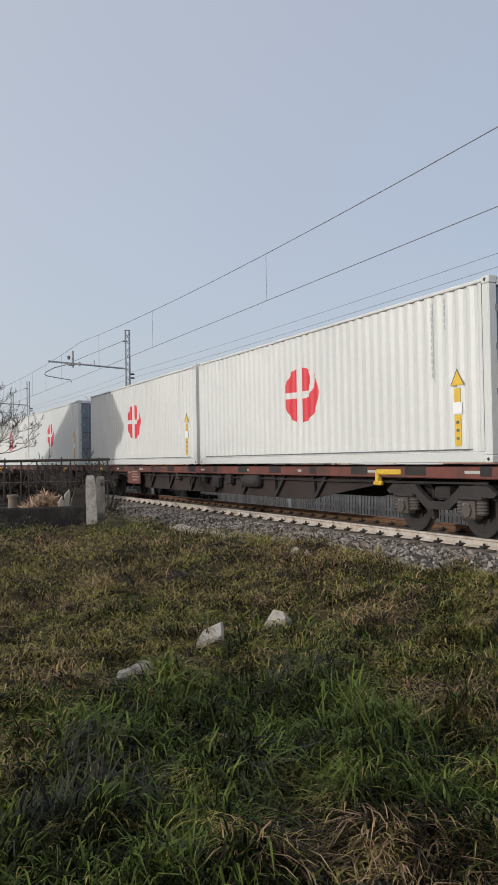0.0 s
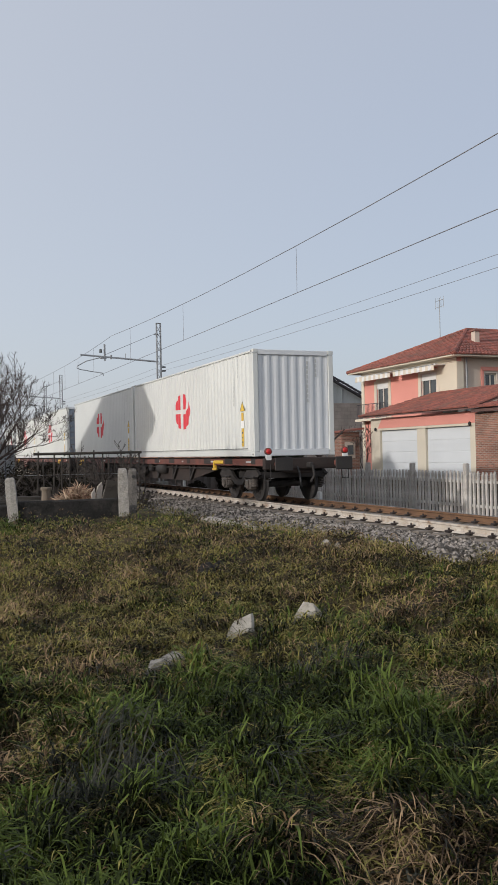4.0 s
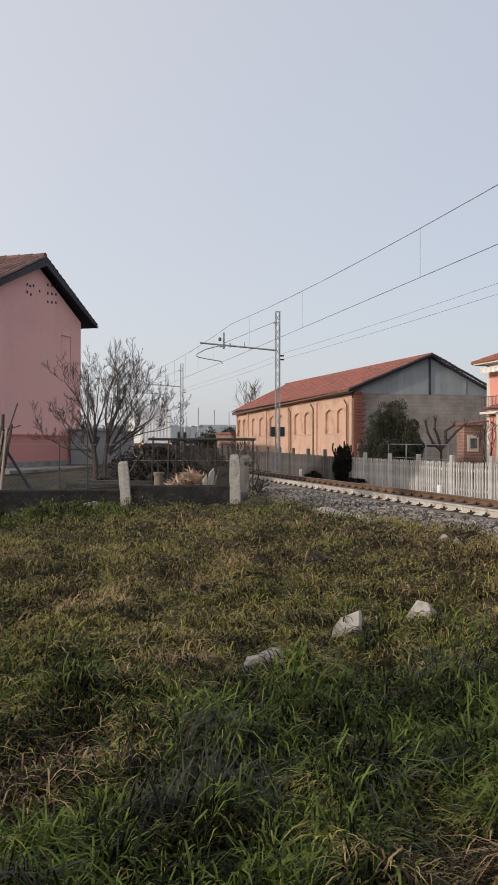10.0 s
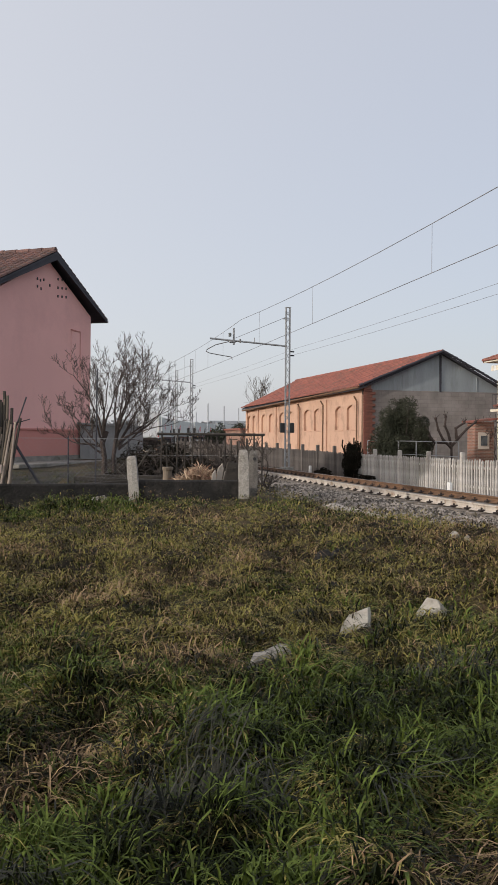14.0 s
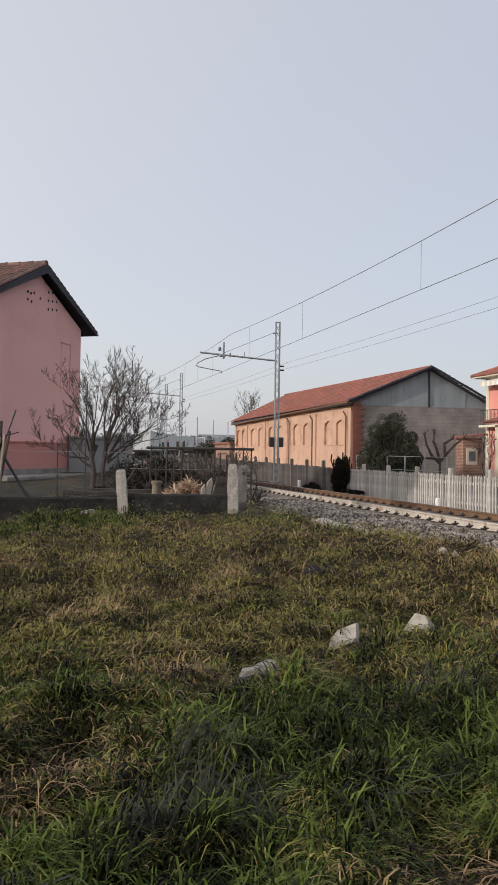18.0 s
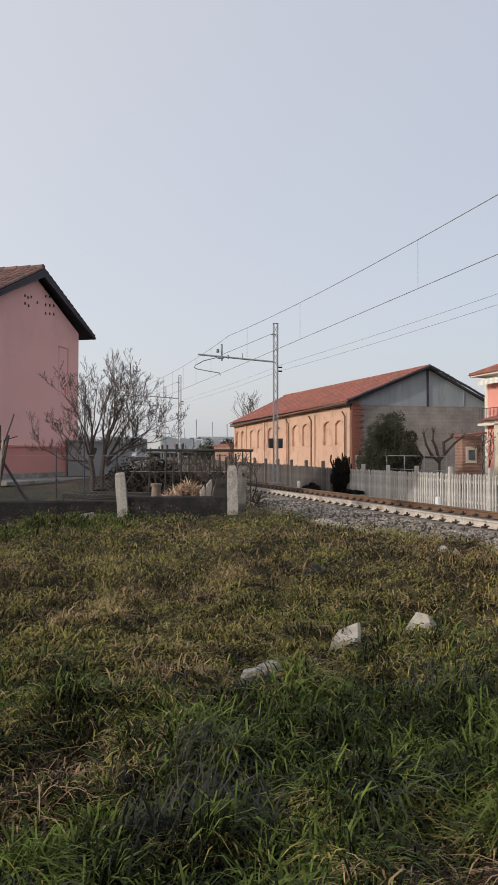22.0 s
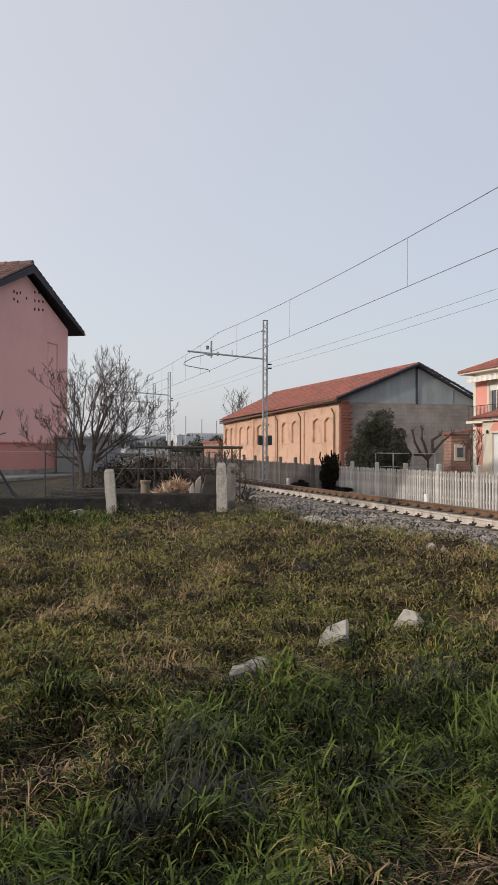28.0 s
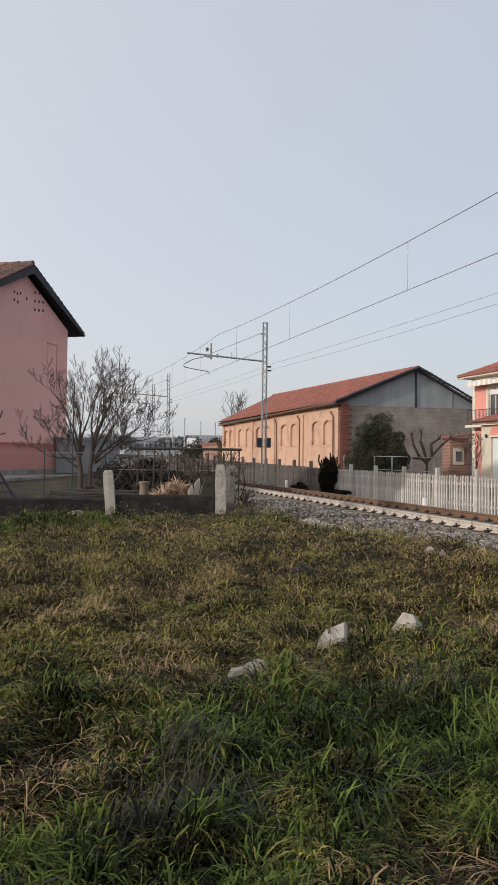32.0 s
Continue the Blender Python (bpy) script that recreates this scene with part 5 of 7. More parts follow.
def pink_house():
    """Two-storey house beyond the garden; its blank gable faces the line."""
    A, Bc = Vector((-1.25, 25.2, 0)), Vector((1.71, 30.3, 0))   # near and far end of the gable wall
    u = (Bc - A).normalized()
    out = Vector((u.y, -u.x, 0))
    back = -out
    W, D, ze, za, zb = (Bc - A).length, 13.5, 5.62, 7.0, 0.2
    h = thing("pink_house", "two-storey pink plastered house with brown tiled roof", "house")
    gm = frame_of(A, u, out)
    part("gable_wall", G().prism([(0.006, zb), (W - 0.006, zb), (W - 0.006, ze), (W / 2, za), (0.006, ze)], (0, 0.3, 0)), M["pink"], h, "blank pink gable wall", m=gm)
    part("plinth", G().box(W / 2, -0.012, 0.95, W + 0.02, 0.03, 1.2), M["pinkbase"], h, "darker pink wall base", m=gm)
    part("string_course", G().box(W / 2, -0.03, 1.58, W + 0.02, 0.07, 0.06, bev=0.01), M["pinkbase"], h, m=gm)
    part("plinth_strip", G().box(W / 2, -0.04, 0.62, W + 0.04, 0.06, 0.24), M["concrete"], h, "grey concrete foot", m=gm)
    part("vent_hood", G().box(W - 0.5, -0.12, 0.7, 0.5, 0.18, 0.12), M["black"], h, "dark ground vent", m=gm)
    part("blind_window", G().box(4.74, -0.012, 4.15, 0.6, 0.02, 1.62), M["pink"], h, "blind window panel", m=gm)
    # Darker strips paint the recess's shade along its top and right edge.
    part("blind_window_trim", G().box(4.74, -0.02, 4.98, 0.64, 0.04, 0.04).box(5.05, -0.02, 4.15, 0.025, 0.04, 1.62), M["pinkbase"], h, m=gm)
    # Vent holes are flat black plates, their inner shade put into the colour.
    hm = G().box(0, 0, 0, 0.05, 0.03, 0.08).mesh("vent_hole", M["black"])
    for a, z in [(2.24, 6.30), (2.42, 6.28), (2.62, 6.33), (2.24, 6.06), (2.46, 6.02), (3.0, 6.22)] + [(3.53 + 0.27 * i, 6.52 + 0.03 * i - 0.28 * j) for i in range(3) for j in range(3)] + [(4.3, 6.53)]:
        part("vent_hole", hm, M["black"], h, "small black plate for the shade in a vent hole", m=gm @ pose(a, -0.01, z))
    part("paving", G().box(W / 2 - 0.5, -0.75, 0.52, W + 1.0, 1.3, 0.12, bev=0.02), M["concrete"], h, "grey concrete path along the wall", m=gm)
    # front wall, seen from the left bend of the walk, with its openings; upper part peach
    holes = [(0.62, 3.75 - zb, 1.32, 5.0 - zb), (2.62, 3.75 - zb, 3.32, 5.0 - zb), (0.62, 0.6 - zb, 1.35, 2.35 - zb), (2.2, 0.6 - zb, 3.6, 2.5 - zb), (6.4, 3.75 - zb, 7.1, 5.0 - zb)]
    fo = A
    part("front_wall", G().wall((fo.x + back.x * 0.006, fo.y + back.y * 0.006, zb), back, D - 0.006, ze - zb, 0.3, [(a - 0.006, b, c - 0.006, e) for a, b, c, e in holes], (-u.x, -u.y, 0)), M["peach"], h, "sunlit peach front wall")
    fm = Matrix(((back.x, u.x, 0, fo.x), (back.y, u.y, 0, fo.y), (0, 0, 1, 0), (0, 0, 0, 1)))
    for a in (0.62, 2.62, 6.4):
        window(h, fm, a, 3.75, 0.7, 1.25, sill=False)
    window(h, fm, 0.62, 0.6, 0.73, 1.75, sill=False)
    window(h, fm, 2.2, 0.6, 1.4, 1.9, sill=False)
    part("plinth", G().box(D / 2, -0.02, 0.55, D, 0.05, 0.7), M["concrete"], h, "grey base of the front wall", m=fm)
    # roof: ridge runs back along the house
    apex = A + u * (W / 2) + Vector((0, 0, za + 0.28))
    rise = 0.457
    for sgn, o in ((-1, 1.2), (1, 0.70)):   # deep eave over the front, a shallow one behind
        ez = za + 0.28 - (W / 2 + o) * rise
        eave0 = A + u * (W / 2 + sgn * (W / 2 + o)) + Vector((0, 0, ez))
        p = [eave0 + out * 0.3, apex + out * 0.3, apex + back * (D + 0.5), eave0 + back * (D + 0.5)]
        slab_roof(p if sgn > 0 else p[::-1], 0.11, M["eave"], h, "roof_slab", "dark timber roof deck")
        # barge board under the verge
        part("barge_board", G().add([p[0] + dz + dn for dz in (Vector((0, 0, -0.06)), Vector((0, 0, -0.12))) for dn in (Vector(), out * -0.05)] + [p[1] + dz + dn for dz in (Vector((0, 0, -0.1)), Vector((0, 0, -0.26))) for dn in (Vector(), out * -0.05)],
             [(0, 2, 6, 4), (1, 5, 7, 3), (0, 4, 5, 1), (2, 3, 7, 6), (0, 1, 3, 2), (4, 6, 7, 5)]), M["eave"], h, "dark timber barge board")
        up = Vector((0, 0, 0.02))
        tiled([p[0] + up, p[3] + up, p[2] + up, p[1] + up], 15, 62, 0.075, "roof_tiles", M["tiledark"], h, "old brown clay tiles")
        part("gutter", G().tube(p[0] + u * sgn * 0.05 - Vector((0, 0, 0.06)), p[3] + u * sgn * 0.05 - Vector((0, 0, 0.06)), 0.05), M["galv"], h, "pale metal gutter")
        if sgn < 0:
            part("soffit", G().box(D / 2 - 0.02, -o / 2 + 0.02, ez - 0.23, D + 0.1, o + 0.02, 0.25, bev=0.01), M["soffit"], h, "dark boarded soffit", m=frame_of(A, back, -u))
    g = G()
    for k in range(30):
        q = apex + out * 0.25 + back * (k * 0.47) + Vector((0, 0, 0.04))
        g.tube(q, q + back * 0.52, 0.12, 0.1, 8)
    part("ridge_tiles", g, M["tiledark"], h)
    part("rear_wall", G().box(D / 2 + 0.15, 0.15, (ze + zb) / 2, D - 0.3, 0.3, ze - zb), M["pink"], h, m=Matrix(((back.x, -u.x, 0, Bc.x), (back.y, -u.y, 0, Bc.y), (0, 0, 1, 0), (0, 0, 0, 1))))
    part("far_gable", G().prism([(0, zb), (W, zb), (W, ze), (W / 2, za), (0, ze)], (0, 0.3, 0)), M["pink"], h, m=frame_of(A + back * D, u, out))
    # awning and its scalloped edge
    aw = part("awning", G().prism([(0.35, 2.58), (5.6, 2.58), (5.6, 2.62), (0.35, 2.62)], (0, -0.5, 0)), M["white"], h, "striped cloth awning", m=fm)
    for k in range(22):
        part("valance", G().prism([(0, 0), (0.24, 0), (0.24, -0.14), (0.12, -0.2), (0, -0.14)], (0, 0.01, 0), (0.36 + k * 0.24, -0.5, 2.6)), M["cream"] if k % 2 else M["frame"], aw)
    # balcony beside the windows, with its thin iron rail
    bal = part("balcony", G().box(5.0, -0.5, 2.9, 3.3, 1.0, 0.12), M["pinkbase"], h, "small balcony slab", m=fm)
    part("balcony_rail", G().tube((3.37, -0.97, 3.78), (6.6, -0.97, 3.78), 0.02).tube((3.37, -0.97, 3.78), (3.37, 0, 3.78), 0.02).tube((3.37, -0.97, 2.9), (3.37, -0.97, 3.8), 0.022), M["frame"], bal)
    bm_ = G().tube((0, 0, 0), (0, 0, 0.85), 0.01, n=5).mesh("baluster", M["frame"])
    for k in range(30):
        part("baluster", bm_, M["frame"], bal, m=pose(3.37, -0.1 - 0.12 * k, 2.93) if k < 8 else pose(3.37 + (k - 7) * 0.14, -0.97, 2.93))
    part("bunched_cloth", G().lathe([(0.03, -0.42), (0.09, -0.3), (0.06, -0.18), (0.1, -0.05), (0.04, 0.05)], "z", (2.0, -0.52, 2.6), 10), M["cream"], aw, "bunched end of the awning cloth")
    part("flue_pipe", G().line([(0.9, -0.4, 5.6), (0.25, -0.35, 5.3)], 0.05), M["galv"], h, m=fm)
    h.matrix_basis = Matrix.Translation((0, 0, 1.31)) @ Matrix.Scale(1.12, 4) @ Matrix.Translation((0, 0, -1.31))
    # drooping service cable from the street to the corner under the eaves
    g = G()
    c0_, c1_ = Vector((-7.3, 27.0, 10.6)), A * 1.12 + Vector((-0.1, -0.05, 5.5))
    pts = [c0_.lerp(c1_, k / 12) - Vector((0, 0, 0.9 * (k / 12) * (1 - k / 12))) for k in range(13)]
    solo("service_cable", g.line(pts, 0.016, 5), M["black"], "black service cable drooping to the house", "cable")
    return h


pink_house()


def neighbour_house():
    """Taller house that adjoins the pink one behind; mostly its roof shows."""
    A, Bc = Vector((-1.4, 28.22, 0)), Vector((1.915, 33.94, 0))
    u = (Bc - A).normalized()
    back = Vector((-u.y, u.x, 0))
    h = thing("neighbour_house", "taller pink house adjoining behind with dark tiled roof", "house")
    o = A + back * 6.4 + u * 0.35
    W, D, ze, zr = 6.3, 11.0, 6.75, 8.25
    m = Matrix(((u.x, back.x, 0, o.x), (u.y, back.y, 0, o.y), (0, 0, 1, 0), (0, 0, 0, 1)))
    part("gable_wall", G().prism([(0, 0), (W, 0), (W, ze), (W / 2, zr - 0.15), (0, ze)], (0, D, 0)), M["pink"], h, m=m)
    for sg in (-1, 1):
        e0, e1 = W / 2 + sg * (W / 2 + 0.6), W / 2
        c = [m @ Vector(p) for p in ((e0, -0.4, ze - 0.38), (e0, D + 0.4, ze - 0.38), (e1, D + 0.4, zr), (e1, -0.4, zr))]
        slab_roof(c if sg < 0 else c[::-1], 0.14, M["eave"], h)
        up = Vector((0, 0, 0.02))
        tiled([q + up for q in c], 15, 52, 0.08, "roof_tiles", M["tiledark"], h)


neighbour_house()


def salmon_house():
    """House beyond the fence: upper storey, hipped roof, and a garage wing in front."""
    x, y0, y1 = 26.0, 34.9, 44.4
    ze = 6.05
    h = thing("salmon_house", "salmon two-storey house with cream trim and tiled hip roof", "house")
    fm = Matrix(((0, 1, 0, x), (-1, 0, 0, y1), (0, 0, 1, 0), (0, 0, 0, 1)))   # along: towards the camera, out: to the line
    holes = [(1.75, 3.25 + 0.4, 3.0, 5.25 + 0.4), (6.35, 3.85 + 0.4, 7.75, 5.35 + 0.4)]
    part("front_wall", G().wall((x, y1, -0.4), (0, -1, 0), y1 - y0, ze + 0.4, 0.3, holes, (-1, 0, 0)), M["salmon"], h, "salmon front wall")
    for a_, z_, w_, h_ in ((1.75, 3.25, 1.25, 2.0), (6.35, 3.85, 1.4, 1.5)):
        wi = window(h, fm, a_, z_, w_, h_, shutters=False)
        part("blind_box", G().box(a_ + w_ / 2, 0.03, z_ + h_ - 0.17, w_ - 0.04, 0.05, 0.34), M["white"], wi, "half-lowered white roller blind")
        part("broad_surround", G().box(a_ - 0.17, -0.013, z_ + h_ / 2, 0.22, 0.03, h_ + 0.3).box(a_ + w_ + 0.17, -0.013, z_ + h_ / 2, 0.22, 0.03, h_ + 0.3).box(a_ + w_ / 2, -0.0131, z_ + h_ + 0.16, w_ + 0.1, 0.03, 0.2), M["cream"], wi, "cream painted surround")
    n_ = y1 - y0
    part("corner_band", G().prism([(n_ - 1.65, ze - 0.3), (n_ + 0.012, ze - 0.3), (n_ + 0.012, 0.0), (n_ - 0.7, 0.0)], (0, -0.03, 0), (0, 0.0, 0)), M["cream"], h, "cream corner with a slanting edge", m=fm)
    part("corner_band", G().box(0.15, -0.012, 2.7, 0.34, 0.04, 6.1), M["cream"], h, "cream corner band", m=fm)
    # small iron balcony rail before the balcony door
    rail = part("balcony_rail", G().tube((0.3, -0.55, 4.05), (3.6, -0.55, 4.05), 0.02).tube((0.3, -0.55, 3.2), (3.6, -0.55, 3.2), 0.02), M["eave"], h, "dark iron balcony rail", m=fm)
    bm_ = G().tube((0, 0, 0), (0, 0, 0.85), 0.011, n=5).mesh("baluster", M["eave"])
    for k in range(23):
        part("baluster", bm_, M["eave"], rail, m=pose(0.32 + k * 0.148, -0.55, 3.2))
    part("balcony_slab", G().box(1.95, -0.32, 3.12, 3.5, 0.62, 0.14), M["cream"], h, m=fm)
    part("frieze", G().box((y1 - y0) / 2, -0.02, ze - 0.14, y1 - y0, 0.06, 0.3), M["cream"], h, "cream band under the eaves", m=fm)
    # Shade is put into this wall's colour: duller than the house's cream.
    part("side_wall", G().wall((x + 0.3, y0, -0.4), (1, 0, 0), 10.7, ze + 0.4, 0.3, [(1.45, 4.1 + 0.4, 2.2, 5.2 + 0.4)], (0, -1, 0)), M["greige"], h, "side wall, cream darkened to grey-beige for its shade")
    sm = Matrix(((1, 0, 0, x), (0, 1, 0, y0), (0, 0, 1, 0), (0, 0, 0, 1)))
    window(h, sm, 1.75, 4.1, 0.75, 1.1, shutters=False)
    part("corner_strip", G().box(0.18, -0.02, 2.72, 0.42, 0.05, 6.1), M["cream"], h, "cream corner of the side wall", m=sm)
    part("window_trim", G().box(2.12, -0.045, 5.42, 1.25, 0.06, 0.2).box(1.56, -0.045, 4.7, 0.16, 0.06, 1.3).box(2.7, -0.045, 4.7, 0.16, 0.06, 1.3), M["salmon"], h, "salmon window trim", m=sm)
    part("drainpipe", G().tube((0.55, -0.08, -0.3), (0.55, -0.08, ze), 0.05), M["galv"], h, m=sm)
    part("rear_wall", G().box(x + 10.85, (y0 + y1) / 2, 2.6, 0.3, y1 - y0, 6.1), M["greige"], h)
    part("far_wall", G().box(x + 5.5, y1 - 0.16, 2.6, 10.38, 0.3, 6.1), M["salmon"], h)
    e = 0.65
    a, b, c, d = (x - e, y0 - e, ze), (x - e, y1 + e, ze), (x + 11 + e, y1 + e, ze), (x + 11 + e, y0 - e, ze)
    r0, r1 = (x + 4.35, (y0 + y1) / 2 + 0.1, ze + 2.12), (x + 7.6, (y0 + y1) / 2 + 0.1, ze + 2.12)   # the ridge runs away from the line
    V = lambda p: (p[0], p[1], p[2] + 0.03)
    g = G()
    P = [Vector(q) for q in (a, b, c, d, r0, r1)]
    dn = Vector((0, 0, -0.07))
    g.add(P + [q + dn for q in P[:4]], [(0, 1, 4), (1, 2, 5, 4), (2, 3, 5), (3, 0, 4, 5), (9, 8, 7, 6), (0, 6, 7, 1), (1, 7, 8, 2), (2, 8, 9, 3), (3, 9, 6, 0)])
    part("roof_slab", g, M["cream"], h, "cream soffit")
    tiled([V(a), V(b), V(r0), V(r0)], 15, 44, 0.075, "roof_tiles", M["tile"], h)
    tiled([V(a), V(d), V(r1), V(r0)], 15, 50, 0.075, "roof_tiles", M["tile"], h)
    g = G()
    for p, q in ((a, r0), (b, r0), (d, r1), (r0, r1)):
        p, q = Vector(p), Vector(q)
        for k in range(14):
            g.tube(p.lerp(q, k / 14) + Vector((0, 0, 0.06)), p.lerp(q, (k + 1.15) / 14) + Vector((0, 0, 0.06)), 0.13, 0.11, 8)
    part("hip_tiles", g, M["tile"], h)
    for px, py, pz in ((x + 2.7, y0 + 1.9, ze + 1.15), (x + 6.3, y0 + 1.3, ze + 0.9)):
        ch = part("chimney", G().box(px, py, pz, 0.32, 0.32, 0.9, bev=0.02), M["greige"], h)
        part("chimney_cap", G().box(px, py, pz + 0.5, 0.44, 0.44, 0.1, bev=0.02), M["tile"], ch)
    # roller awnings under the eaves
    for a0, a1 in ((0.4, 4.3), (4.6, 8.6)):
        aw = part("awning", G().prism([(a0, 5.68), (a1, 5.68), (a1, 5.74), (a0, 5.74)], (0, -0.7, 0)), M["white"], h, "rolled-out white awning", m=fm)
        for k in range(int((a1 - a0) / 0.26)):
            part("valance", G().prism([(0, 0), (0.25, 0), (0.25, -0.3), (0, -0.3)], (0, 0.012, 0), (a0 + k * 0.26, -0.7, 5.72)), M["white"] if k % 2 else M["cream"], aw)
    # garage wing
    gx, gy0, gy1, gz = 22.9, 29.3, 38.3, 2.96
    gm = Matrix(((0, 1, 0, gx), (-1, 0, 0, gy1), (0, 0, 1, 0), (0, 0, 0, 1)))
    L_ = gy1 - gy0
    gh = [(0.9, 0, 4.3, 2.72), (5.0, 0, 8.4, 2.72)]
    part("garage_wall", G().wall((gx, gy1, -0.4), (0, -1, 0), L_, gz + 0.4, 0.3, gh, (-1, 0, 0)), M["cream"], h, "cream garage front")
    part("salmon_band", G().prism([(0.75, 2.44), (L_ - 0.05, 2.44), (L_ - 0.05, gz), (1.15, gz)], (0, -0.03, 0), (0, 0.004, 0)), M["salmon"], h, "salmon band above the doors", m=gm)
    part("door_lintel", G().box(L_ / 2 + 0.3, -0.012, 2.38, L_ - 0.9, 0.05, 0.1), M["cream"], h, m=gm)
    for a0, a1 in ((0.9, 4.3), (5.0, 8.4)):
        gd = part("garage_door", G().box((a0 + a1) / 2, 0.16, 0.96, a1 - a0, 0.05, 2.72), M["door"], h, "pale grey garage door", m=gm)
        for k in range(5):
            part("door_panel", G().box((a0 + a1) / 2, 0.125, -0.15 + k * 0.54, a1 - a0 - 0.06, 0.03, 0.52, bev=0.006), M["door"], gd)
    for a0 in (0.6, L_ - 0.5):
        part("wall_lamp", G().lathe([(0.02, 0), (0.06, 0.04), (0.07, 0.14), (0.02, 0.2)], "z", (a0, -0.09, 2.3), 10), M["black"], h, "small dark wall lamp", m=gm)
    part("garage_side", G().box(gx + 1.7, gy0 + 0.15, 1.3, 3.1, 0.3, 3.3), M["oldbrick"], h, "old brick side wall")
    part("garage_far_side", G().box(gx + 1.7, gy1 - 0.15, 1.2, 3.1, 0.3, 3.1), M["salmon"], h)
    pr = [(gx - 0.5, gy0 - 0.3, gz + 0.12), (gx - 0.5, gy1 + 0.4, gz + 0.12), (x, gy1 - 1.6, gz + 1.3), (x, gy0 - 0.3, gz + 1.3)]
    slab_roof([pr[0], pr[3], pr[2], pr[1]][::-1], 0.06, M["tiledark"], h)
    tiled([V(p) for p in pr], 10, 52, 0.075, "roof_tiles", M["tile"], h)
    # aerial
    ax, ay = 30.5, 42.5
    an = part("aerial_mast", G().tube((ax, ay, 7.6), (ax, ay, 10.6), 0.022), M["galv"], h, "thin television aerial")
    g = G()
    for zz in (10.45, 10.05):
        g.tube((ax, ay - 0.45, zz), (ax, ay + 0.45, zz), 0.014, n=5)
    for yy in (-0.42, -0.15, 0.15, 0.42):
        g.tube((ax, ay + yy, 9.95), (ax, ay + yy, 10.65), 0.012, n=5)
    part("aerial_rods", g, M["galv"], an)
    h.matrix_basis = Matrix.Translation((0.14, 0, 0))
    return h


salmon_house()
bw = thing("old_brick_outbuilding", "low old brick outbuilding overgrown with dry creeper", "outbuilding")
part("wall_body", G().box(24.2, 26.6, 1.12, 3.0, 5.0, 3.44), M["oldbrick"], bw)
slab_roof([(22.4, 23.8, 2.98), (26.2, 23.8, 3.73), (26.2, 29.0, 3.73), (22.4, 29.0, 2.98)], 0.12, M["tiledark"], bw)
tiled([(22.3, 23.7, 3.03), (22.3, 29.0, 3.03), (26.2, 29.0, 3.78), (26.2, 23.7, 3.78)], 10, 26, 0.075, "roof_tiles", M["tile"], bw)
# ---- trees and shrubs ----
def grow(g, rng, p, d, length, r, level, up=0.25, twist=0.5, split=3, seg=3, least=0.004, kid=(0.5, 0.78)):
    """A branch in short bent pieces, which forks into thinner ones."""
    p, d = Vector(p), Vector(d).normalized()
    pts = [p]
    n = seg if level > 0 else 2
    for k in range(n):
        d = (d + Vector((rng.uniform(-1, 1), rng.uniform(-1, 1), rng.uniform(-1, 1))) * twist * 0.45 + Vector((0, 0, up * 0.3))).normalized()
        q = p + d * (length / n)
        r2 = max(least, r * 0.86)
        g.tube(p, q, r, r2, n=6 if r > 0.02 else 4 if r > 0.008 else 3, cap=False)
        p, r = q, r2
        pts.append(q)
        if level > 0 and k > 0:
            for _ in range(split - 1 if k < n - 1 else split):
                side = Vector((rng.uniform(-1, 1), rng.uniform(-1, 1), rng.uniform(-0.3, 0.9))).normalized()
                grow(g, rng, q, d * 0.75 + side * 0.75, length * rng.uniform(*kid), max(least, r * rng.uniform(0.5, 0.68)), level - 1, up, twist, split, seg, least, kid)


def fruit_tree():
    """Bare, densely pruned fruit tree on two thin trunks with a wide, flat-bottomed crown."""
    rng = random.Random(12)
    t = thing("bare_fruit_tree", "leafless fruit tree with a dense spreading crown of twigs", "tree", Matrix.Translation((1.54, 19.9, 0.36)) @ Matrix.Scale(0.97, 4))
    part("trunk", G().line([(-0.08, 0, -0.1), (-0.06, 0.0, 0.5), (-0.12, 0, 0.85), (-0.02, 0, 1.15)], 0.065, 8), M["bark"], t)
    part("trunk", G().line([(0.16, 0, -0.1), (0.15, 0.02, 0.5), (0.2, 0.0, 0.9), (0.25, 0, 1.2)], 0.05, 8), M["bark"], t)
    dirs = [(-0.35, 0.5, 1.5), (0.05, -0.5, 1.6), (0.4, 0.55, 1.5), (0.75, -0.2, 1.4), (-0.15, -0.2, 1.7), (1.05, -0.1, 1.1), (-1.5, 0.2, 0.45), (-1.3, -0.3, 0.75), (-0.95, 0.4, 1.1), (-0.6, -0.3, 1.35), (-0.2, 0.3, 1.5), (0.2, -0.35, 1.5), (0.55, 0.25, 1.3), (0.9, -0.4, 1.1), (1.25, 0.3, 0.8), (1.4, 0.1, 0.6), (0.2, 0.9, 1.1), (0.0, -0.9, 1.1), (1.0, 0.6, 1.1)]
    for x, y, z in dirs:
        g = G()
        # outward limbs leave the trunks lower down, upright ones carry them on
        z0 = 0.62 + 0.42 * max(0.0, 1 - abs(x) / 1.2) + 0.2 * rng.random()
        x0 = (-0.08 if x < 0.05 else 0.2) + 0.05 * x
        grow(g, rng, (x0, 0.06 * y, z0), (x * 1.15, y, z), rng.uniform(1.45, 1.8) * (0.74 if x < -0.5 else 1.0), 0.03, 3, 0.2, 0.5, 2, 7, 0.0038, (0.24, 0.5))
        part("limb", g, M["bark"], t)
    return t


fruit_tree()


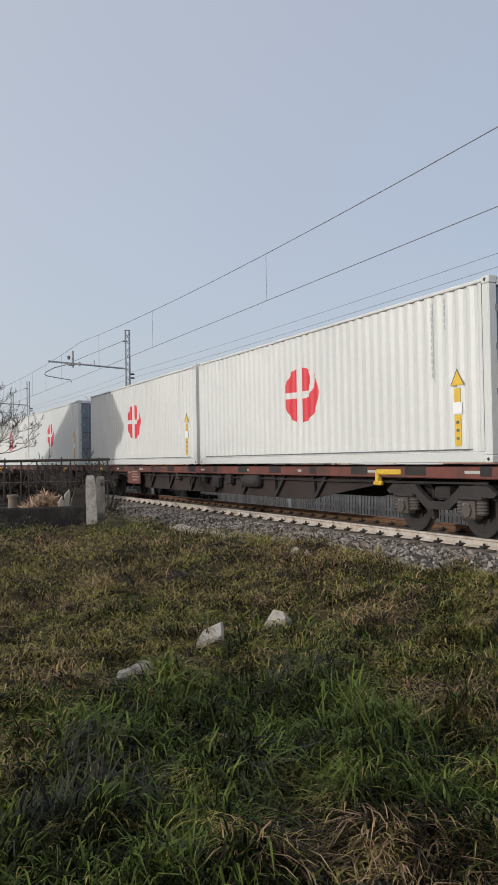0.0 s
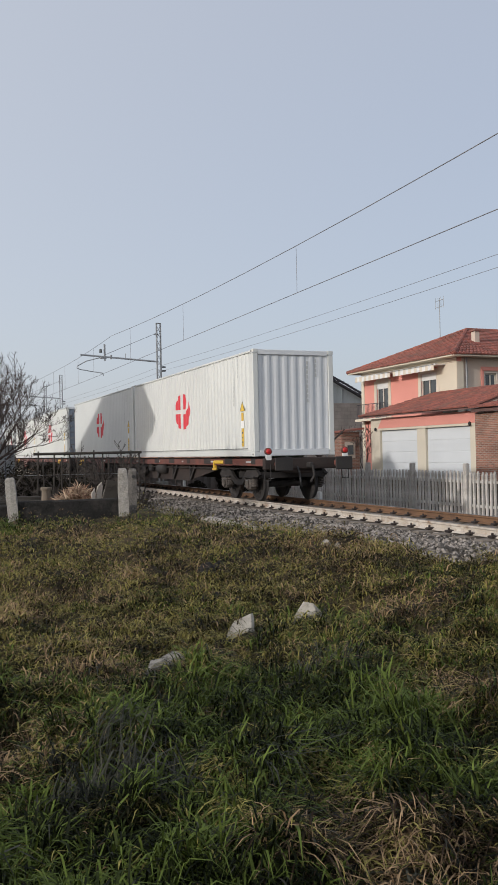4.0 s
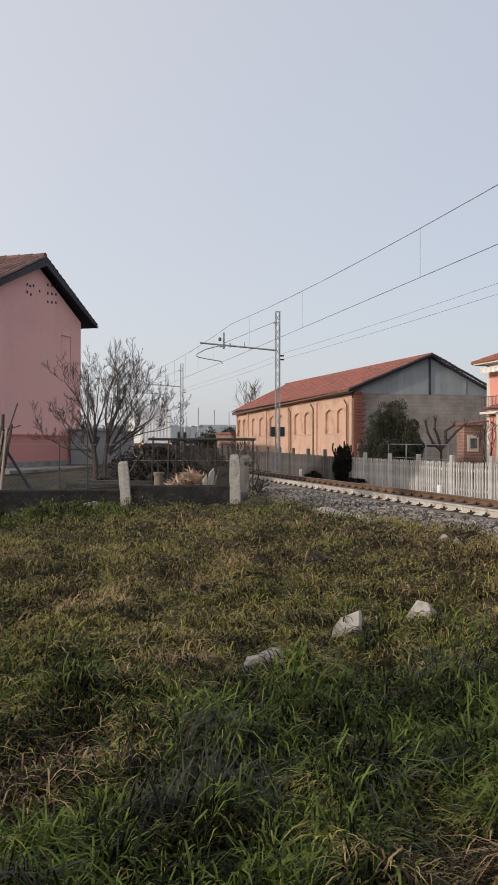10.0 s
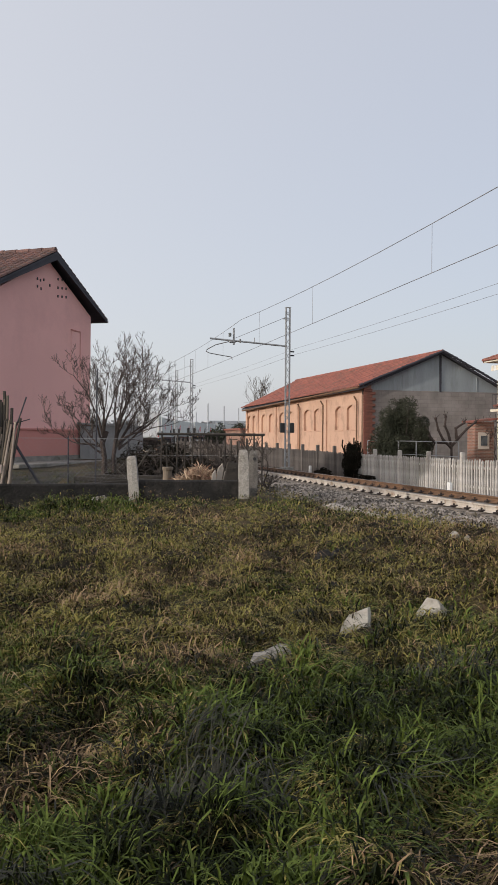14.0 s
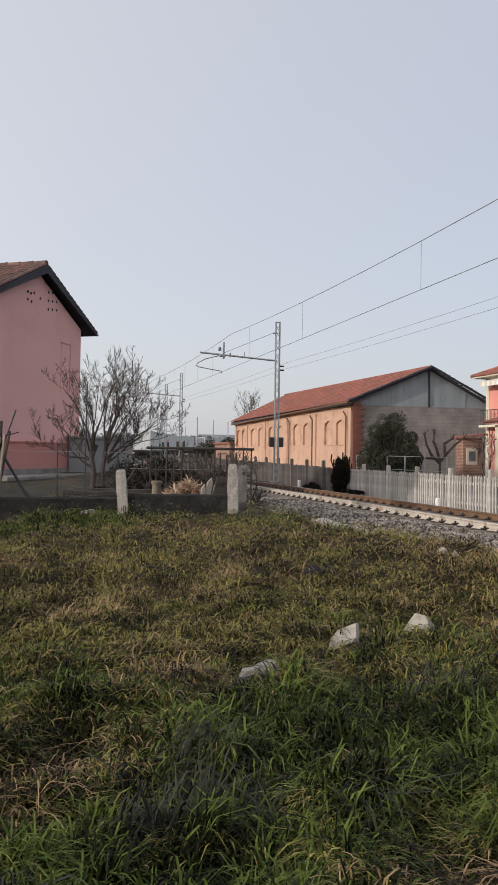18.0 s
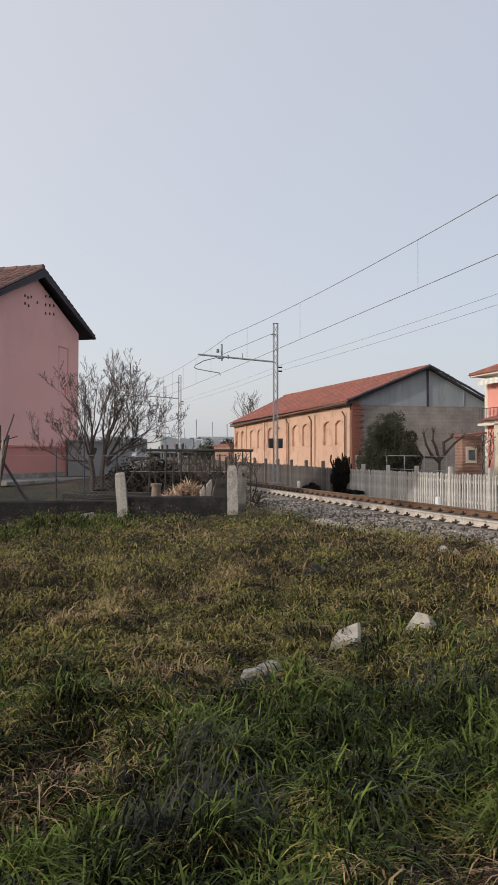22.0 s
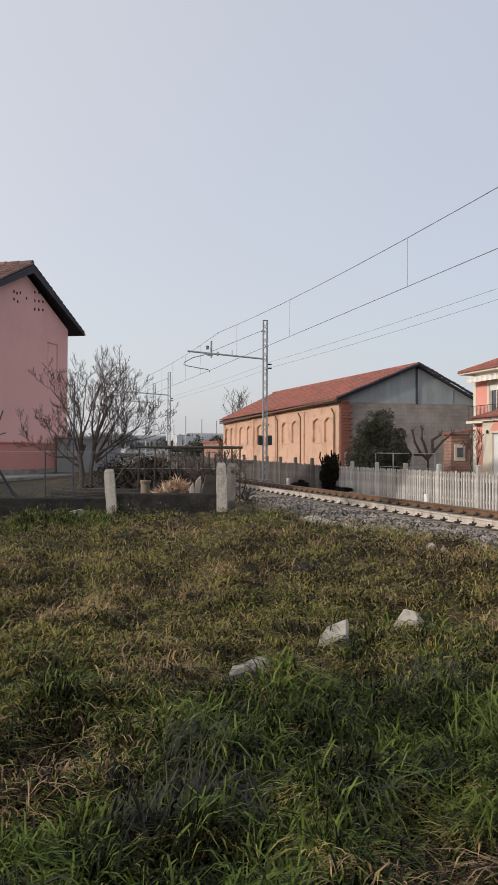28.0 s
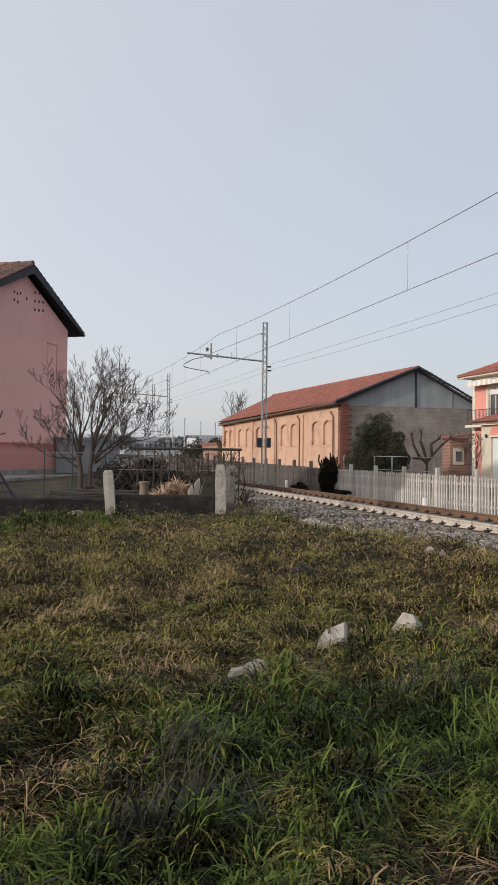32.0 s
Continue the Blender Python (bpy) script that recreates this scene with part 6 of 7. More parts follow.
def bare_tree(x, y, z, h, seed, r=0.14, material="bark2", label="bare deciduous tree with fine upright twigs", level=4, up=0.5):
    rng = random.Random(seed)
    t = thing("bare_tree", label, "tree", Matrix.Translation((x, y, z)), group="bare trees")
    part("trunk", G().tube((0, 0, -0.2), (0.05, 0, h * 0.35), r, r * 0.75, 8), M[material], t)
    g = G()
    grow(g, rng, (0.05, 0, h * 0.33), (0, 0, 1), h * 0.3, r * 0.7, level, up, 0.5, 3, 3, 0.014)
    for k in range(5):
        a = k * 1.6
        grow(g, rng, (0.05, 0, h * (0.3 + 0.03 * k)), (math.cos(a), math.sin(a), 1.1), h * 0.26, r * 0.5, level - 1 if level < 4 else 3, up, 0.5, 3, 3, 0.012)
    part("crown", g, M[material], t, "crown of thin bare twigs")
    return t


bare_tree(25.3, 96.5, 1.0, 8.0, 4, level=3)


def leafy(name, label, category, o, size, count, leaf, material, seed, lumps=9, stems="bark", form=None):
    """A bush: leaves set in lumps round short limbs, with an uneven outline."""
    rng = np.random.default_rng(seed)
    t = thing(name, label, category, Matrix.Translation(o))
    g = G()
    cs = [(rng.normal(size=3) * 0.42, 0.28 + 0.3 * rng.random()) for _ in range(lumps)]
    if form:   # lumps piled to a given height over each place: (across, up)
        cs = [(np.array([hx + rng.normal() * 0.06, rng.normal() * 0.35, hz + rng.normal() * 0.05]), 0.2 + 0.12 * rng.random()) for hx, hz in form for _ in range(2)]
        lumps = len(cs)
    per = count // lumps
    for c, rad in cs:
        c = np.clip(c, -0.75, 0.75)
        for _ in range(per):
            d = rng.normal(size=3)
            d /= np.linalg.norm(d)
            q = (c + d * rad * (0.55 + 0.5 * rng.random())) * np.array(size)
            q[2] = max(q[2] + size[2] * 0.95, 0.02)
            a, b = rng.normal(size=3), rng.normal(size=3)
            a /= np.linalg.norm(a)
            b -= a * (a @ b)
            b /= np.linalg.norm(b)
            l_ = leaf * (0.6 + 0.8 * rng.random())
            g.add([q - a * l_, q + b * l_ * 0.4, q + a * l_, q - b * l_ * 0.4], [(0, 1, 2, 3)])
    part("crown", g, M[material], t)
    st = G()
    for c, rad in cs:
        st.tube((0, 0, -0.1), (c[0] * size[0], c[1] * size[1], max(0.1, c[2] * size[2] + size[2] * 0.95)), 0.03, 0.012, 5)
    part("stem", st, M[stems], t)
    return t


BUSH = [(x_, z_) for x_, top in ((-0.85, -0.5), (-0.64, -0.05), (-0.42, 0.3), (-0.17, 0.7), (0.03, 0.55), (0.28, 0.33), (0.55, 0.12), (0.82, -0.25)) for z_ in np.arange(-0.75, top + 0.05, 0.26)]
leafy("evergreen_bush", "dense dark evergreen bush beside the goods shed", "bush", (19.5, 43.0, 0.25), (1.75, 1.5, 1.95), 42000, 0.05, "leaf", 3, 26, form=BUSH)
STUMP = [(x_, z_) for x_, top in ((-0.5, 0.2), (-0.2, 0.55), (0.1, 0.62), (0.4, 0.4)) for z_ in np.arange(-0.85, top, 0.3)]
iv = leafy("ivy_stump", "stump smothered in dark dead ivy at the fence", "stump", (15.1, 39.4, -0.6), (0.62, 0.55, 1.15), 14000, 0.045, "ivy", 5, 16, form=STUMP)
for dx, h_ in ((-0.55, 1.95), (-0.42, 1.7), (0.1, 2.05), (0.5, 1.85), (0.62, 1.5)):
    part("stem", G().line([(dx * 0.6, 0, 1.1), (dx * 0.95, 0.02, h_ - 0.3), (dx * 0.9, 0, h_)], 0.035, 6), M["ivy"], iv)
leafy("fence_creeper", "low dark creeper spilling from the fence", "creeper", (15.1, 43.2, -0.6), (0.3, 1.5, 0.25), 1500, 0.05, "ivy", 8, 9)
leafy("fence_creeper", "low dark creeper at the foot of the fence", "creeper", (15.1, 37.5, -0.62), (0.3, 1.0, 0.16), 900, 0.05, "ivy", 9, 8)
for k, (x, y, sx, h) in enumerate([(26.4, 128, 1.7, 1.8), (28.8, 131, 1.7, 2.0), (33, 137, 2.5, 2.0), (7.0, 118, 3, 1.8), (3.5, 100, 3, 1.5)]):
    leafy("far_hedge", "dark distant hedge beside the railway", "hedge", (x, y, height(x, y)), (sx, 1.6, h), 3600, 0.16, "leaf", 20 + k, 14)


def pollard(x, y, z):
    rng = random.Random(8)
    t = thing("pollarded_tree", "pollarded tree with thick knobbly bare limbs", "tree", Matrix.Translation((x, y, z)) @ Matrix.Scale(0.9, 4))
    part("trunk", G().tube((0, 0, -0.2), (0.0, 0, 1.45), 0.08, 0.065, 8), M["bark"], t)
    for pts in ([(0, 0, 1.3), (-0.5, 0, 1.75), (-0.75, 0.1, 2.3), (-0.95, 0, 2.9)], [(0, 0, 1.4), (-0.15, 0.1, 2.1), (-0.4, 0, 2.5), (-0.35, 0, 3.0)], [(0, 0, 1.4), (0.4, -0.1, 1.9), (0.9, 0, 2.35), (1.5, 0.1, 2.75)], [(0.3, 0, 1.8), (0.25, 0, 2.4), (0.75, 0, 2.7)], [(-0.4, 0, 1.6), (-1.0, 0, 1.6), (-1.25, 0.1, 1.95)]):
        g = G()
        for i, (a, b) in enumerate(zip(pts, pts[1:])):
            g.tube(a, b, 0.085 - 0.011 * i, 0.074 - 0.011 * i, 7)
            g.lathe([(0.02, -0.09), (0.08, -0.04), (0.085, 0.03), (0.03, 0.08)], "z", b, 7)
        for _ in range(5):
            e = Vector(pts[-1])
            g.tube(e, e + Vector((rng.uniform(-0.2, 0.2), rng.uniform(-0.2, 0.2), rng.uniform(0.1, 0.35))), 0.02, 0.008, 4)
        part("limb", g, M["bark"], t)


pollard(19.6, 37.6, -0.2)
# dark leafless climber on the garage wing
t_ = thing("climbing_shrub", "leafless dark climbing shrub against the garage wing", "shrub", Matrix.Translation((22.75, 38.55, -0.1)))
rg_ = random.Random(5)
for k in range(5):
    g_ = G()
    grow(g_, rg_, (0, -0.3 + 0.15 * k, 0), (rg_.uniform(-0.5, 0.1), rg_.uniform(-0.4, 0.9), 1.4), 1.25, 0.03, 3, 0.3, 0.6, 2, 3, 0.01)
    part("limb", g_, M["bark"], t_)

# ---- garden edge: posts and low wall ----
def granite_post(x, y, z, h, w, lean=0.0, label="leaning grey granite post with rough face", material="granite"):
    """A squared rough post, weathered at its head."""
    rng = random.Random(int(x * 100))
    g = G()
    n = 9
    for k in range(n + 1):
        for a, b in ((-1, -1), (0, -1.06), (1, -1), (1.04, 0), (1, 1), (0, 1), (-1, 1), (-1.04, 0)):
            c = 0.62 if k == n else 0.9 if k == n - 1 else 1
            g.v.append((a * w / 2 * c + rng.uniform(-0.007, 0.007), b * w / 2.3 * c + rng.uniform(-0.007, 0.007), -0.45 + (h + 0.45) * (k / n if k < n - 1 else 0.96 if k == n - 1 else 1)))
    for k in range(n):
        g.f += [(k * 8 + i, k * 8 + (i + 1) % 8, k * 8 + 8 + (i + 1) % 8, k * 8 + 8 + i) for i in range(8)]
    g.f.append(tuple(n * 8 + i for i in range(8)))
    t = thing("stone_post", label, "post", pose(x, y, z, 0, lean, -14), group="stone posts")
    part("shaft", g, M[material], t)
    return t


granite_post(3.54, 14.5, 0.25, 0.87, 0.18, -1.5)
p_ = granite_post(3.80, 14.95, 0.25, 0.85, 0.165, 1.5, "granite post darkened in colour for shade, round hole near its top", "darkgranite")
# Black disc in place of the shaded inside of the hole.
part("hole", G().lathe([(0.032, -0.088), (0.032, -0.078)], "y", (0.02, 0, 0.7), 12), M["black"], p_)
granite_post(1.64, 14.85, 0.28, 0.72, 0.175, -4.5)

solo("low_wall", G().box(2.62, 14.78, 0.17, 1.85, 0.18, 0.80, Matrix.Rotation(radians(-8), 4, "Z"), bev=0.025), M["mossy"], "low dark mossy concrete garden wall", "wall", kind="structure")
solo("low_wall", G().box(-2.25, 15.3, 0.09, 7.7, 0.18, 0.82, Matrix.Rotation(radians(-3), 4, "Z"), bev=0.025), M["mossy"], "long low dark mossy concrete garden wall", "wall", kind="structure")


def rock(name, label, o, size, seed, rz=0, rx=0, ry=0, material="stone", peak=0.5, lean=0.0):
    """A broken lump of stone: a rough outline that narrows to a crest, with chipped faces."""
    rng = random.Random(seed)
    g = G()
    n = 7
    sx, sy, sz = size
    base = [(math.cos(k * math.tau / n + rng.uniform(-0.3, 0.3)), math.sin(k * math.tau / n + rng.uniform(-0.3, 0.3))) for k in range(n)]
    for lev, sc in ((-0.5, 1.0), (0.05, 0.95), (0.32, 0.72), (0.5, 1 - peak)):
        for bx, by in base:
            j = rng.uniform(0.9, 1.1)
            g.v.append((bx * sx / 2 * sc * j + lean * lev, by * sy / 2 * max(0.12, sc - 0.25 * (lev > 0.2)) * j, lev * sz + (rng.uniform(-0.06, 0.06) * sz if lev > 0 else 0)))
    for l_ in range(3):
        for k in range(n):
            a, b, c, d = l_ * n + k, l_ * n + (k + 1) % n, (l_ + 1) * n + (k + 1) % n, (l_ + 1) * n + k
            g.f += [(a, b, c), (a, c, d)]
    g.f.append(tuple(3 * n + k for k in range(n)))
    return solo(name, g, M[material], label, "stone", group="stones in the grass", m=pose(*o, rx, ry, rz))


def on(x, y, dz=0.0):
    return (x, y, height(x, y) + dz)


def chip(label, o, poly, thick, m):
    """A broken slab: an uneven outline with chamfered rims, tilted."""
    g = G()
    n = len(poly)
    cx, cy = sum(p[0] for p in poly) / n, sum(p[1] for p in poly) / n
    for z, k in ((-thick, 0.95), (-0.02, 1.0), (0, 0.9)):
        g.v += [(cx + (x - cx) * k, cy + (y - cy) * k, z) for x, y in poly]
    g.f = [tuple(range(n - 1, -1, -1)), tuple(range(2 * n, 3 * n))] + [(l * n + i, l * n + (i + 1) % n, l * n + n + (i + 1) % n, l * n + n + i) for l in (0, 1) for i in range(n)]
    return solo("stone", g, M["lichen" if "flat" in label else "stone"], label, "stone", group="stones in the grass", m=Matrix.Translation(o) @ m)


chip("pale tilted stone slab half sunk in the grass", on(2.25, 5.8, 0.055), [(-0.14, -0.15), (0.03, -0.16), (0.12, -0.03), (0.14, 0.15), (-0.02, 0.12), (-0.09, 0.02)], 0.08, Euler((radians(34), radians(-16), radians(-25))).to_matrix().to_4x4())
g_ = G()
g_.add([(-0.2, 0.0, -0.1), (0.0, -0.16, -0.1), (0.2, 0.0, -0.1), (0.02, 0.16, -0.1), (0.03, 0.02, 0.105), (-0.045, 0.06, 0.12), (0.04, -0.08, 0.0)],
       [(0, 1, 6), (0, 6, 4), (0, 4, 5), (1, 2, 6), (2, 4, 6), (2, 3, 4), (3, 5, 4), (3, 0, 5), (3, 2, 1, 0)])
solo("stone", g_, M["stone"], "pale pointed boulder in the grass", "stone", group="stones in the grass", m=pose(*on(3.13, 6.27, 0.02), 0, 0, -12) @ Matrix.Diagonal((1.05, 0.95, 0.9, 1)))
chip("flat worn stone flush with the grass", on(1.50, 5.12, 0.08), [(-0.17, -0.06), (-0.05, -0.08), (0.1, -0.05), (0.17, 0.03), (0.05, 0.1), (-0.09, 0.05)], 0.06, Euler((radians(14), radians(-6), radians(10))).to_matrix().to_4x4())
chip("flat worn stone flush with the grass", on(1.33, 4.98, 0.085), [(-0.1, -0.05), (0.05, -0.07), (0.11, 0.02), (0.0, 0.06)], 0.05, Euler((radians(10), radians(-10), radians(15))).to_matrix().to_4x4())
rock("stone", "small pale stone on the bank", on(4.72, 8.97, -0.01), (0.17, 0.16, 0.16), 12, 0, peak=0.7)
rock("stone", "small grey stone on the bank", on(4.9, 9.0, -0.02), (0.2, 0.14, 0.12), 14, 40, peak=0.6)
rock("stone_slab", "flat pale slab at the foot of the wall", on(0.97, 14.3, 0.04), (0.34, 0.2, 0.08), 15, 15, 0, -12, peak=0.2)
for k, (x, y, s_) in enumerate([(3.0, 8.6, 0.24), (3.2, 8.75, 0.2), (2.85, 8.8, 0.12), (3.1, 8.45, 0.1), (2.6, 7.2, 0.1), (2.45, 7.15, 0.08)]):
    rock("clod", "dark burnt clod of earth in the grass", on(x, y, 0.02), (s_ * 1.0, s_ * 0.9, s_ * 0.75), 30 + k, k * 50, material="char")

# pale strip of old concrete along the foot of the ballast
M["dust"] = mat("dusty_concrete", (0.48, 0.43, 0.38), (0.32, 0.28, 0.245), 0.95, big=2.5, fine=30, bump=0.5, dirt=(0.15, 0.135, 0.11), dirt_scale=2)
for y_, l_, x_ in ((14.6, 1.3, 6.42), (16.1, 1.5, 6.56), (17.9, 1.9, 6.62)):
    solo("drain_edge", G().box(x_, y_, -0.29, 0.34, l_, 0.2, Matrix.Rotation(radians(-4.5), 4, "Z"), bev=0.03), M["dust"], "dusty concrete strip along the foot of the ballast", "kerb", kind="structure")

# ---- behind the wall: vegetable garden ----
def garden():
    rng = random.Random(2)
    tr = thing("vine_trellis", "dark wooden vine trellis with bare twisted vines", "trellis", Matrix.Translation((2.2, 18.3, 0.33)))
    part("top_bar", G().tube((0.3, 0, 1.08), (2.75, 0.1, 1.08), 0.03), M["darkwood"], tr)
    part("mid_wire", G().tube((-0.05, 0, 0.62), (2.75, 0.1, 0.6), 0.006, n=4), M["galv"], tr)
    for k in range(14):
        x = 0.36 + k * 0.18
        part("stake", G().tube((x, 0.01 * k, -0.2), (x + rng.uniform(-0.05, 0.05), 0.01 * k, 1.05 + rng.uniform(-0.12, 0.1)), 0.024 - 0.006 * (k % 2), 0.017, 6), M["darkwood"], tr)
    for k in range(14):
        g = G()
        grow(g, rng, (0.5 + k * 0.17, 0, 0.0), (rng.uniform(-0.3, 0.3), 0, 1), 0.55, 0.02, 3, 0.05, 1.2, 2, 3, 0.006)
        part("vine", g, M["twig"], tr)
    part("strut", G().tube((-0.35, 0, 0.0), (0.15, 0, 0.75), 0.02), M["darkwood"], tr)
    # vines along the wall's right end
    v = thing("vine", "gnarled bare vine over the granite posts", "vine", Matrix.Translation((3.55, 15.6, 0.3)))
    for k in range(5):
        g = G()
        grow(g, rng, (0.1 * k - 0.2, 0, 0), (0.3 - 0.15 * k, 0, 1), 0.5, 0.018, 3, 0.0, 1.1, 2, 3, 0.006)
        part("stem", g, M["twig"], v)
    # heap of dry stalks
    g = G()
    for _ in range(620):
        x, y = max(-0.4, min(0.4, rng.gauss(0, 0.2))), rng.gauss(0, 0.12)
        z = 0.27 * math.exp(-(x / 0.35) ** 2) * rng.random()
        a, e, L_ = rng.random() * math.tau, rng.uniform(-0.1, 1.25), rng.uniform(0.08, 0.24)
        d = Vector((math.cos(a) * math.cos(e), math.sin(a) * math.cos(e), math.sin(e)))
        p = Vector((x, y, z + 0.03))
        t_ = rng.random() * math.tau
        s_ = Vector((math.cos(t_), math.sin(t_), 0)) * rng.uniform(0.005, 0.014)
        g.add([p - s_ * 0.6, p + s_ * 0.6, p + d * L_ * 0.6 + s_, p + d * L_ + Vector((d.x, d.y, -0.4)) * 0.05, p + d * L_ * 0.6 - s_], [(0, 1, 2, 3, 4)])
    solo("stalk_heap", g, M["straw"], "heap of dry reddish-brown stalks behind the wall", "straw heap", kind="stuff", m=pose(2.93, 15.6, 0.44))
    for dx, ln, hh, wd in ((0.0, 8, 0.46, 0.11), (0.1, 14, 0.40, 0.09), (-0.09, 3, 0.34, 0.08)):
        b = thing("broken_board", "pale split timber board leaning behind the wall", "board", pose(3.22 + dx, 15.3 + dx * 0.4, 0.3, 0, ln, 10), group="broken boards")
        part("plank", G().box(0, 0, hh / 2, wd, 0.04, hh, bev=0.008), M["dust"], b)
        part("splinter", G().prism([(-wd / 2, 0), (wd / 2, 0), (0.02, 0.1)], (0, 0.035, 0), (0, -0.0175, hh)), M["dust"], b)
    b = thing("broken_board", "dark sheet leaning behind the wall", "board", pose(3.42, 15.3, 0.3, 0, 12, 0))
    part("plank", G().box(0, 0, 0.28, 0.26, 0.04, 0.6, bev=0.01), M["darkwood"], b)
    b = thing("chopping_block", "weathered wooden chopping block", "stump", pose(2.38, 15.9, 0.35))
    part("stump_body", G().lathe([(0.09, 0), (0.1, 0.05), (0.085, 0.36)], "z", (0, 0, 0), 12), M["wood"], b)
    part("stump_top", G().lathe([(0.105, 0.36), (0.11, 0.40), (0.1, 0.42)], "z", (0, 0, 0), 12), M["wood"], b)
    # planks and timber on the ground
    for k in range(7):
        b = thing("timber", "dark rotten timber lying in the garden", "timber", pose(1.2 + 0.22 * k, 16.4 + 0.35 * (k % 4), 0.42 + 0.05 * (k % 3), 0, rng.uniform(-4, 4), rng.uniform(-12, 12)), group="old timbers")
        part("beam", G().box(0, 0, 0, 1.5, 0.13, 0.09, bev=0.01), M["darkwood"], b)
    sh = thing("tin_shed", "grey sheet-metal garden shed", "shed", pose(2.75, 33.4, 0.3, 0, 0, -15))
    part("wall_panel", G().box(0, 0, 0.75, 2.2, 1.6, 1.5), M["shedgrey"], sh)
    part("roof", G().box(0, 0, 1.53, 2.4, 1.8, 0.06, Matrix.Rotation(0.04, 4, "Y")), M["shedgrey"], sh)
    for k in range(9):
        part("rib", G().box(-1.0 + k * 0.25, -0.81, 0.75, 0.03, 0.02, 1.48), M["shedgrey"], sh)
    # wire netting with posts along the left wall
    nt = thing("chain_link_fence", "sagging chain-link netting on thin dark posts", "fence", pose(-0.75, 16.6, 0.3, 0, 0, -4))
    g = G()
    L_, H = 2.6, 1.0
    st = 0.085
    for k in range(int((L_ + H) / st)):
        for sg in (1, -1):
            a = k * st
            x0, z0 = (a, 0) if a <= L_ else (L_, a - L_)
            x1, z1 = (a - H, H) if a >= H else (0, a)
            if sg < 0:
                x0, x1 = L_ - x0, L_ - x1
            g.tube((x0, 0, z0), (x1, 0, z1), 0.0009, n=3, cap=False)
    part("netting", g, M["galv"], nt, "thin diamond wire netting")
    part("top_wire", G().tube((0, 0, 1.0), (L_, 0, 1.0), 0.006, n=4), M["galv"], nt)
    for x in (0.05, 1.3, 2.45):
        part("post", G().tube((x, 0.02, -0.2), (x, 0.02, 1.05), 0.013), M["eave"], nt)
    pl = thing("thin_pole", "thin dark leaning metal pole at the wall", "pole", pose(1.0, 15.45, 0.2))
    part("rod", G().line([(-0.06, 0, -0.1), (0, 0, 0.3), (0.02, 0, 2.35)], 0.013), M["eave"], pl)
    # bundle of bean poles
    bp = thing("pole_bundle", "bundle of weathered bean poles propped upright", "pole bundle", Matrix.Translation((-0.84, 15.75, 0.32)))
    part("pole", G().line([(-0.1, 0, -0.1), (-0.12, 0, 1.3), (-0.14, 0, 2.4)], 0.022, 6), M["wood"], bp)
    for k in range(15):   # tall ones behind
        x = -0.05 + 0.026 * k
        h = 1.9 - 0.9 * abs(x - 0.15) / 0.3 * rng.random() - 0.25 * rng.random()
        part("pole", G().tube((x, 0.1 + rng.uniform(-0.05, 0.05), -0.1), (x + rng.uniform(-0.03, 0.08), 0.08, h), 0.034, 0.028, 6), M["wood"] if k % 4 == 0 else M["darkwood"], bp)
    for k in range(20):   # shorter ones leaning before them
        x = -0.08 + 0.024 * k
        h = rng.uniform(0.85, 1.35)
        part("pole", G().tube((x - 0.05, -0.12 + rng.uniform(-0.04, 0.04), -0.1), (x + rng.uniform(-0.02, 0.22), -0.02, h), 0.03, 0.022, 6), M["palewood"] if k % 3 == 0 else M["wood"] if k % 3 == 1 else M["darkwood"], bp)
    part("stick", G().line([(0.3, 0, 0.5), (0.42, 0, 1.1), (0.62, 0, 1.72)], 0.014, 5).tube((0.3, 0, 1.2), (0.68, 0, 1.32), 0.009, n=5), M["eave"], bp)
    part("prop", G().tube((0.95, 0, -0.02), (0.38, 0, 0.95), 0.024), M["eave"], bp)
    part("rag", G().box(0.16, -0.12, 0.42, 0.09, 0.04, 0.16, bev=0.015), M["greige"], bp, "pale rag hung on the poles")
    # arbour, washing and shrub before the pink house
    ar = thing("arbour", "rickety wooden arbour of poles before the house", "arbour", Matrix.Translation((-2.6, 17.6, 0.3)))
    part("rail", G().tube((-1.2, 0, 1.5), (1.5, 0.1, 1.4), 0.02), M["darkwood"], ar)
    part("rail", G().tube((-1.2, 0.3, 1.1), (1.5, 0.3, 1.22), 0.018), M["darkwood"], ar)
    for x in (-1.0, -0.2, 0.65, 0.95, 1.4):
        part("post", G().tube((x, 0, -0.2), (x + rng.uniform(-0.06, 0.06), 0, 1.55), 0.028), M["darkwood"], ar)
    part("brace", G().tube((0.2, 0, 1.5), (1.2, 0, 0.95), 0.016), M["darkwood"], ar)
    wl = thing("washing_line", "washing hung on a line before the house", "washing line", Matrix.Translation((-2.0, 22.6, 0.3)))
    part("line", G().tube((-1.8, 0, 1.42), (1.0, 0, 1.38), 0.006, n=4), M["sticker"], wl)
    for x, c in ((-1.4, "white"), (-0.85, "shutter"), (-0.3, "red"), (-0.02, "red"), (0.35, "eave"), (0.7, "white")):
        g = G()
        for i in range(5):
            for zz in (1.38, 0.95):
                g.v.append((x + i * 0.055, 0.02 * math.sin(i * 2.1), zz))
        g.f = [(2 * i, 2 * i + 2, 2 * i + 3, 2 * i + 1) for i in range(4)]
        part("cloth", g, M[c], wl)


